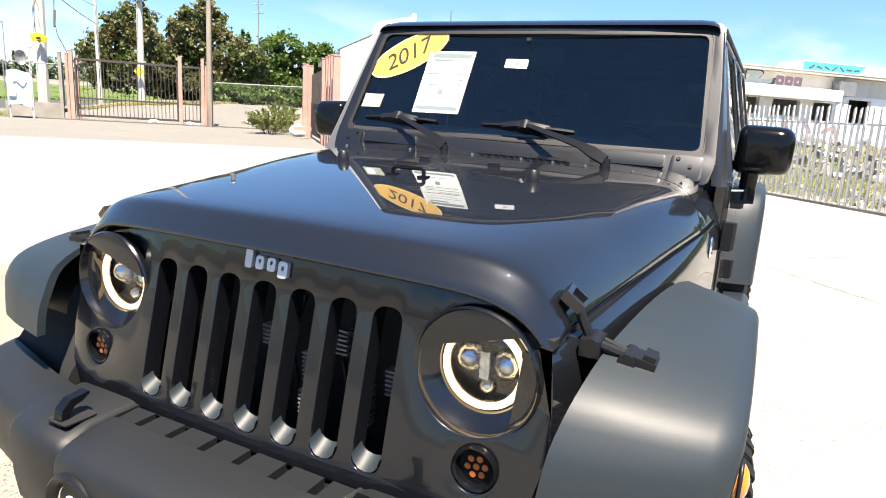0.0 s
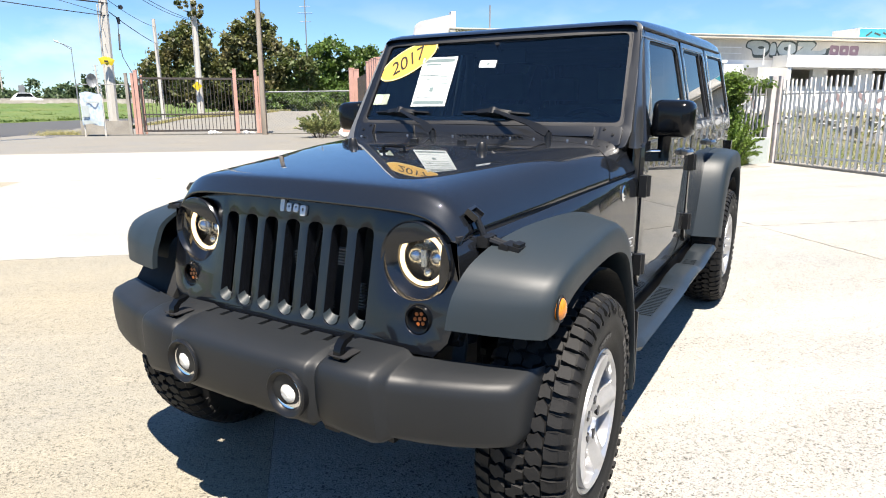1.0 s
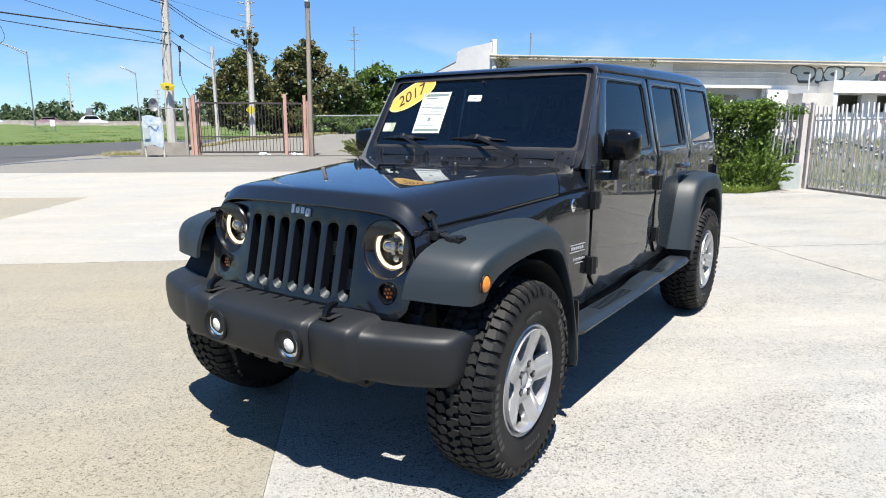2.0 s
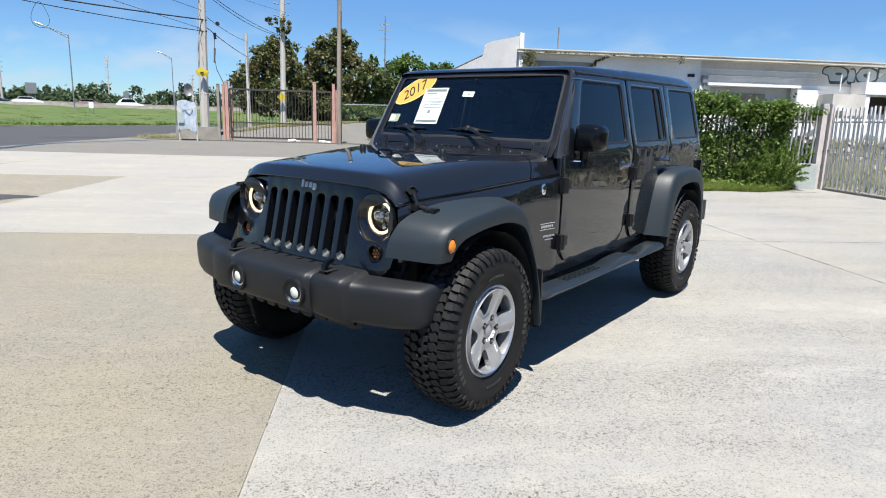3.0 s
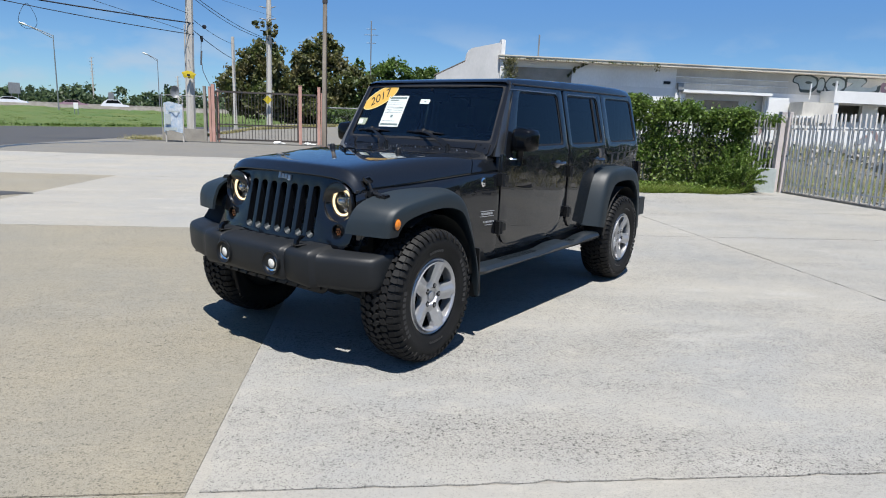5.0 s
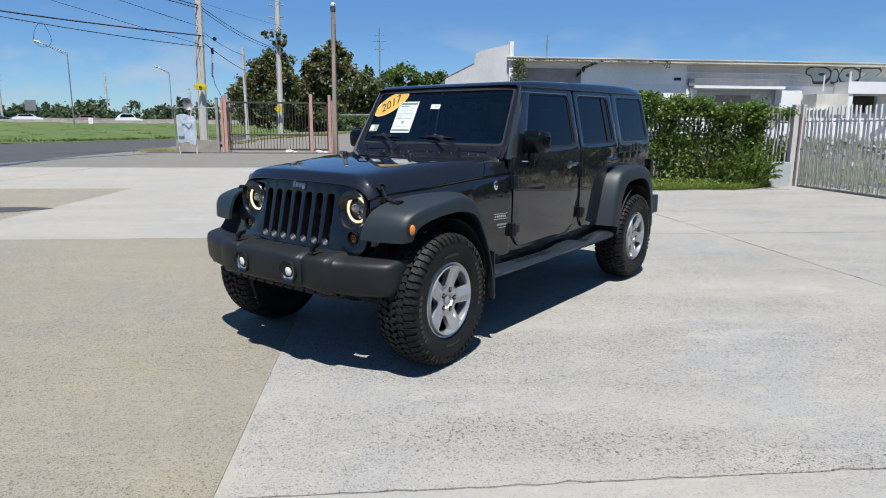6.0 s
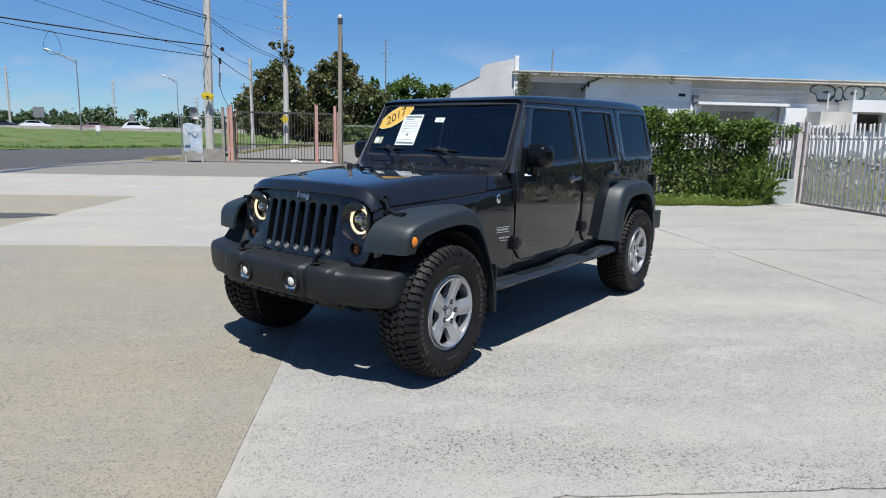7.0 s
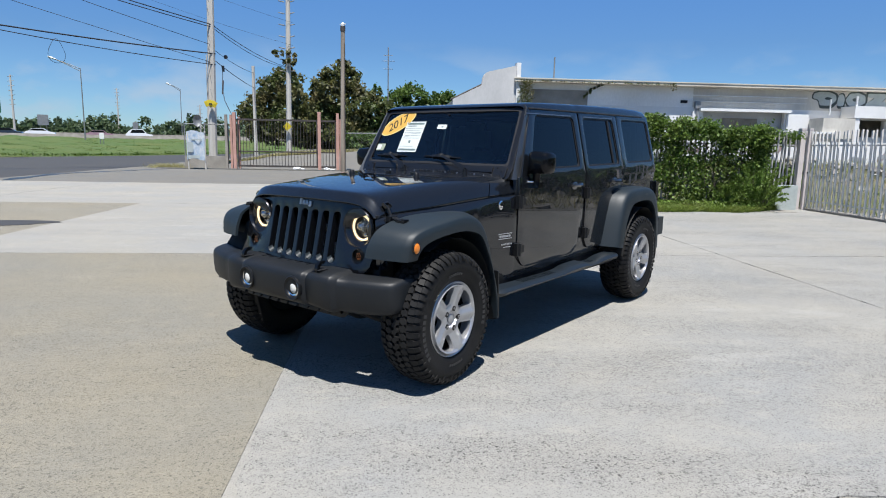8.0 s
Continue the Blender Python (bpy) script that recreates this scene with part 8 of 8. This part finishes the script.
slab_part("air_unit", [(31.2, 32.4, -0.6, -0.05, 3.65, 4.4)], GALV)
# gable wall at the end with a rounded top corner
bm = bmesh.new()
plate(bm, rounded([(3.6, -0.1), (6.85, -0.1), (6.85, 5.45), (6.6, 5.40), (5.1, 5.05), (5.0, 4.45), (3.6, 3.75)], [0, 0, 0.02, 0.2, 0.35, 0.05, 0.05]), (), 0.3, lambda u, v, q: (u, 0.0 - q, v))
part("gable_wall", bm, WALL_GREY, bld, "grey-white gable wall with a rounded corner", smooth=30)
slab_part("gable_edge", [(6.70, 6.90, -0.42, 0.1, 0, 5.55)], WHITE)
bm = bmesh.new()
tube(bm, [(3.5, -0.2, 3.72), (5.05, -0.2, 4.50)], 0.05, 6)
part("gable_coping", bm, RUST, bld)
slab_part("low_roof", [(3.6, 6.9, 0.0, 10, 3.5, 3.7)], WALL_CREAM)


# graffiti: flat shapes a few millimetres proud of the wall
def spray(name, loops, mat, y=-0.012, label=""):
    bm = bmesh.new()
    for outer, holes in loops:
        plate(bm, outer, holes, 0.004, lambda u, v, q: (u, y - q, v))
    return part(name, bm, mat, bld, label, smooth=0)


shapes = [  # bubble shapes: outline, holes
    ([(22.35, 4.52), (22.30, 4.28), (22.62, 4.22), (22.72, 3.92), (23.30, 3.92), (23.62, 4.20), (23.55, 4.48), (23.20, 4.60), (22.70, 4.62)], [oval(23.15, 4.28, 0.20, 0.07, 10, 0.5)]),
    ([(23.66, 3.92), (24.02, 3.90), (24.06, 4.30), (23.95, 4.52), (23.72, 4.50), (23.68, 4.28)], []),
    ([(24.10, 4.22), (24.30, 3.94), (24.85, 3.90), (25.22, 4.10), (25.18, 4.46), (24.80, 4.60), (24.32, 4.55)], [oval(24.68, 4.25, 0.20, 0.10, 12)]),
    ([(25.20, 3.90), (26.50, 3.90), (27.05, 4.02), (27.10, 4.36), (26.72, 4.16), (26.10, 4.18), (26.42, 4.46), (26.25, 4.60), (25.30, 4.58), (25.34, 4.38), (25.72, 4.36), (25.26, 4.08)], [])]
fat = [(rounded(o, 0.10, 3), h) for o, h in shapes]
rim = []
for o, h in fat:
    cx, cy = sum(p[0] for p in o) / len(o), sum(p[1] for p in o) / len(o)
    rim.append(([(cx + (u - cx) * 1.17 + 0.03, cy + (v - cy) * 1.34 - 0.02) for u, v in o], []))
for one in rim:
    spray("graffiti_outline", [one], SPRAY_DARK, -0.011)
for one in fat:
    spray("graffiti_fill", [one], SPRAY_GREY, -0.017)
spray("graffiti_red", [(rounded([(27.3 + 0.62 * k, 3.95), (27.85 + 0.62 * k, 3.93), (27.88 + 0.62 * k, 4.45), (27.28 + 0.62 * k, 4.47)], 0.14), [oval(27.58 + 0.62 * k, 4.2, 0.09, 0.08, 8)]) for k in range(3)], SPRAY_RED)
rnd = random.Random(77)
spray("graffiti_teal", [([(29.6, 4.90), (33.6, 4.90), (34.2, 5.44), (29.6, 5.43)], [])], SPRAY_TEAL, 0.59)
spray("graffiti_strokes", [(turned(30.2 + 0.55 * k, 5.16, rnd.uniform(-50, 50), [(-0.22, -0.05), (0.22, -0.03), (0.2, 0.05), (-0.2, 0.04)]), []) for k in range(7)], SPRAY_DARK, 0.584)
# vines hanging on the roof edge
g = np.random.default_rng(71)
pts = np.concatenate([np.stack([g.normal(7.15, 0.18, 900), np.full(900, -0.62) + g.normal(size=900) * 0.06, g.uniform(3.2, 4.75, 900)], 1),
                      np.stack([10.2 + np.cumsum(g.normal(0, 0.02, 250)) + np.linspace(0, 1.2, 250), np.full(250, -0.1), np.linspace(4.0, 4.66, 250) + g.normal(size=250) * 0.03], 1),
                      np.stack([g.uniform(7.3, 14.6, 260), np.full(260, -0.60) + g.normal(size=260) * 0.02, 4.72 - np.abs(g.normal(size=260)) * 0.035], 1),
                      np.stack([g.normal(14.6, 0.07, 60), np.full(60, -0.6), g.uniform(4.4, 4.75, 60)], 1)])
mesh_part("wall_vine", leaf_mesh("wall_vine", pts, 0.05, 72), TREE_LEAF, bld, smooth=0)
# low rubble wall with faded paint between gate and building
rw = tagged(grid_box("rubble_wall", [(3.0, 30.0, 19.5, 19.75, -0.06, 1.92), (30.0, 30.25, 6.0, 19.75, -0.06, 1.9)], WALL, bevel=0.02), "low white wall with faded graffiti on waste ground", "wall")
bm = bmesh.new()
rnd = random.Random(5)
for k in range(46):
    c = (rnd.uniform(4.0, 29.5), rnd.uniform(0.5, 1.7))
    plate(bm, turned(c[0], c[1], rnd.uniform(-70, 70), rounded([(-0.35, -0.10), (0.35, -0.07), (0.3, 0.10), (-0.3, 0.08)], 0.06)), (), 0.003, lambda u, v, q: (u, 19.492 - q, v))
tagged(part("faded_paint", bm, FADED_RED, rw, smooth=0), kind="stuff")
bm = bmesh.new()
for k in range(60):
    c = (rnd.uniform(4.0, 29.5), rnd.uniform(0.3, 1.7))
    plate(bm, turned(c[0], c[1], rnd.uniform(-70, 70), rounded([(-0.3, -0.09), (0.3, -0.07), (0.25, 0.10), (-0.3, 0.08)], 0.06)), (), 0.003, lambda u, v, q: (u, 19.484 - q, v))
tagged(part("faded_paint", bm, FADED_GREY, rw, smooth=0), kind="stuff")

# heaps of broken concrete on the waste ground
g = np.random.default_rng(61)
bm = bmesh.new()
for k in range(900):
    heap = ((14.5, 8.0), (18.0, 14.0), (21.0, 5.0), (16.0, 17.5), (25.0, 12.0), (20.0, 17.0), (15.5, 2.0))[k % 7]
    d = g.normal(size=2) * np.array([1.7, 2.2])
    sz = g.uniform(0.06, 0.24)
    z = max(0.0, 0.5 - 0.2 * float(np.hypot(*d))) * g.random() + mound_z(heap[0] + d[0], min(19.2, heap[1] + d[1]))
    m = GRID @ Matrix.Translation((max(11.7, heap[0] + d[0]), min(19.2, heap[1] + d[1]), z)) @ Matrix.Rotation(g.uniform(0, 6), 4, Vector(g.normal(size=3)))
    obox(bm, m, sz * g.uniform(0.8, 1.8), sz * g.uniform(0.7, 1.2), sz * g.uniform(0.4, 0.9))
tagged(part("rubble", bm, RUBBLE, smooth=0), "heaps of broken grey concrete behind the gate", "rubble", kind="stuff")

# wall that closes the lot behind the camera
tagged(grid_box("lot_wall", [(-14, 24, -22.3, -22, -0.06, 2.4), (24, 24.3, -22, 10, -0.06, 2.4)], WALL_CREAM), "plain plastered wall closing the lot", "wall", kind="structure")


# ---- cars on the highway ----
def far_car(name, label, t, off, mat, van=0.0):
    d = (far_at(t + 0.05) - far_at(t - 0.05)).normalized()
    p = far_at(t) + out_at(t) * off + Vector((0, 0, 1.80))
    m = Matrix.Translation(p) @ Matrix.Rotation(math.atan2(d.y, d.x), 4, "Z")
    c = thing(name, label, "car", m=m)
    bm = bmesh.new()
    prof = [(-2.2, 0.35), (-2.25, 0.75), (-2.1, 0.95), (-1.7, 1.02 + van * 0.8), (-1.2, 1.45 + van * 0.6), (0.5, 1.48 + van * 0.6), (1.15, 1.02), (2.0, 0.88), (2.2, 0.6), (2.15, 0.35)]
    loft(bm, [[(x, y * (1 if z < 1.1 else 0.86), z) for x, z in prof] for y in (-0.88, -0.84, 0.84, 0.88)])
    soften(bm, 0.05, 40)
    part("body", bm, mat, c)
    bm = bmesh.new()
    loft(bm, [[(x, y, z) for x, z in ((-1.55, 1.03), (-1.15, 1.40 + van * 0.5), (0.45, 1.43 + van * 0.5), (1.0, 1.03))] for y in (-0.86, 0.86)])
    part("windows", bm, GLOSS_BLACK, c)
    for x in (-1.4, 1.4):
        for y in (-0.86, 0.70):
            bm = bmesh.new()
            rod(bm, (x, y, 0.33), (x, y + 0.16, 0.33), 0.33, n=16)
            part("wheel", bm, RUBBER, c)
    return c


far_car("car", "white car driving on the highway", 3.35, 5, WHITE_CAR)
far_car("car", "dark car driving on the highway", 3.10, 9, BLACK_CAR)
far_car("van", "white van driving on the highway", 4.05, 5, WHITE_CAR, 0.5)
far_car("car", "dark red car driving on the highway", 3.75, 9, SPRAY_RED)

# ---- slabs of the lot ----
pav = tagged(grid_box("pavement", [(-13.4, 10.86, -21.9, 18.6, -0.068, -0.008)], JOINT), "concrete lot of large cast slabs", "pavement", kind="structure")
S_CUT = [-13.3, -9.6, -5.5, -0.39, 4.88, 10.84]
W_CUT = [-21.9, -15.0, -8.4, -1.92, 4.0, 10.85, 18.6]
rnd = random.Random(2)
for i in range(len(S_CUT) - 1):
    for j in range(len(W_CUT) - 1):
        s0, s1, w0, w1 = S_CUT[i], S_CUT[i + 1], W_CUT[j], W_CUT[j + 1]
        if (s1 <= -0.38 and w1 <= 4.1) or (s1 <= -5.4 and w1 <= 11):
            mat = SLAB_TAN
        elif (w0 >= 3.9 and s1 <= 0) or (w1 <= -1.9 and s0 > -0.5):
            mat = SLAB_PALE
        else:
            mat = SLAB_GREY
        bm = bmesh.new()
        gs0, gs1 = (0.001 if abs(q + 0.39) < 0.01 else 0.0015 for q in (s0, s1))
        near_lot = s0 > -6 and -9 < w0 < 11
        outer = []
        for (a, b), (c, d) in zip(((s0 + gs0, w0 + 0.0024), (s1 - gs1, w0 + 0.0024), (s1 - gs1, w1 - 0.0024), (s0 + gs0, w1 - 0.0024)),
                                  ((s1 - gs1, w0 + 0.0024), (s1 - gs1, w1 - 0.0024), (s0 + gs0, w1 - 0.0024), (s0 + gs0, w0 + 0.0024))):
            n = max(1, int(math.hypot(c - a, d - b) / 0.07)) if near_lot else 1
            for k in range(n):
                t = k / n
                # worn, chipped edges eat into the slab
                chip = 0.0 if k == 0 or (abs(a + 0.39) < 0.01 and abs(c + 0.39) < 0.01) else abs(rnd.gauss(0, 0.004)) + (rnd.uniform(0.006, 0.022) if rnd.random() < 0.10 else 0)
                nx, ny = -(d - b) / math.hypot(c - a, d - b), (c - a) / math.hypot(c - a, d - b)
                outer.append((a + (c - a) * t + nx * chip, b + (d - b) * t + ny * chip))
        top = 0.0 if near_lot else rnd.uniform(-0.004, 0.0)
        plate(bm, outer, (), 0.055, lambda u, v, q: (u, v, q - 0.055 + top))
        part("slab", bm, mat, pav, smooth=0)
# pale lime edge left along the seam of the two pours
bm = bmesh.new()
rnd = random.Random(8)
loop = [(-0.388, -6.0 + 0.05 * k) for k in range(200)]
loop = [(s_ + rnd.uniform(0, 0.004), w_) for s_, w_ in loop] + [(-0.372 + abs(rnd.gauss(0, 0.012)) + 0.02 * math.sin(w_ * 2.3), w_) for s_, w_ in loop[::-1]]
plate(bm, loop, (), 0.0008, lambda u, v, q: (u, v, 0.0006 + q))
part("lime_edge", bm, SLAB_PALE, pav, smooth=0)
# dark damp patch on the lot
bm = bmesh.new()
plate(bm, [(-6.6 + (1.1 + 0.15 * math.sin(5 * a)) * math.cos(a), 7.0 + (0.42 + 0.08 * math.sin(3 * a)) * math.sin(a)) for a in [2 * math.pi * k / 28 for k in range(28)]], (), 0.0, lambda u, v, q: (u, v, 0.004))
ob = part("damp_patch", bm, ASPHALT, None, smooth=0)
ob.matrix_basis = GRID
tagged(ob, "dark damp patch on the concrete", "stain", kind="structure")
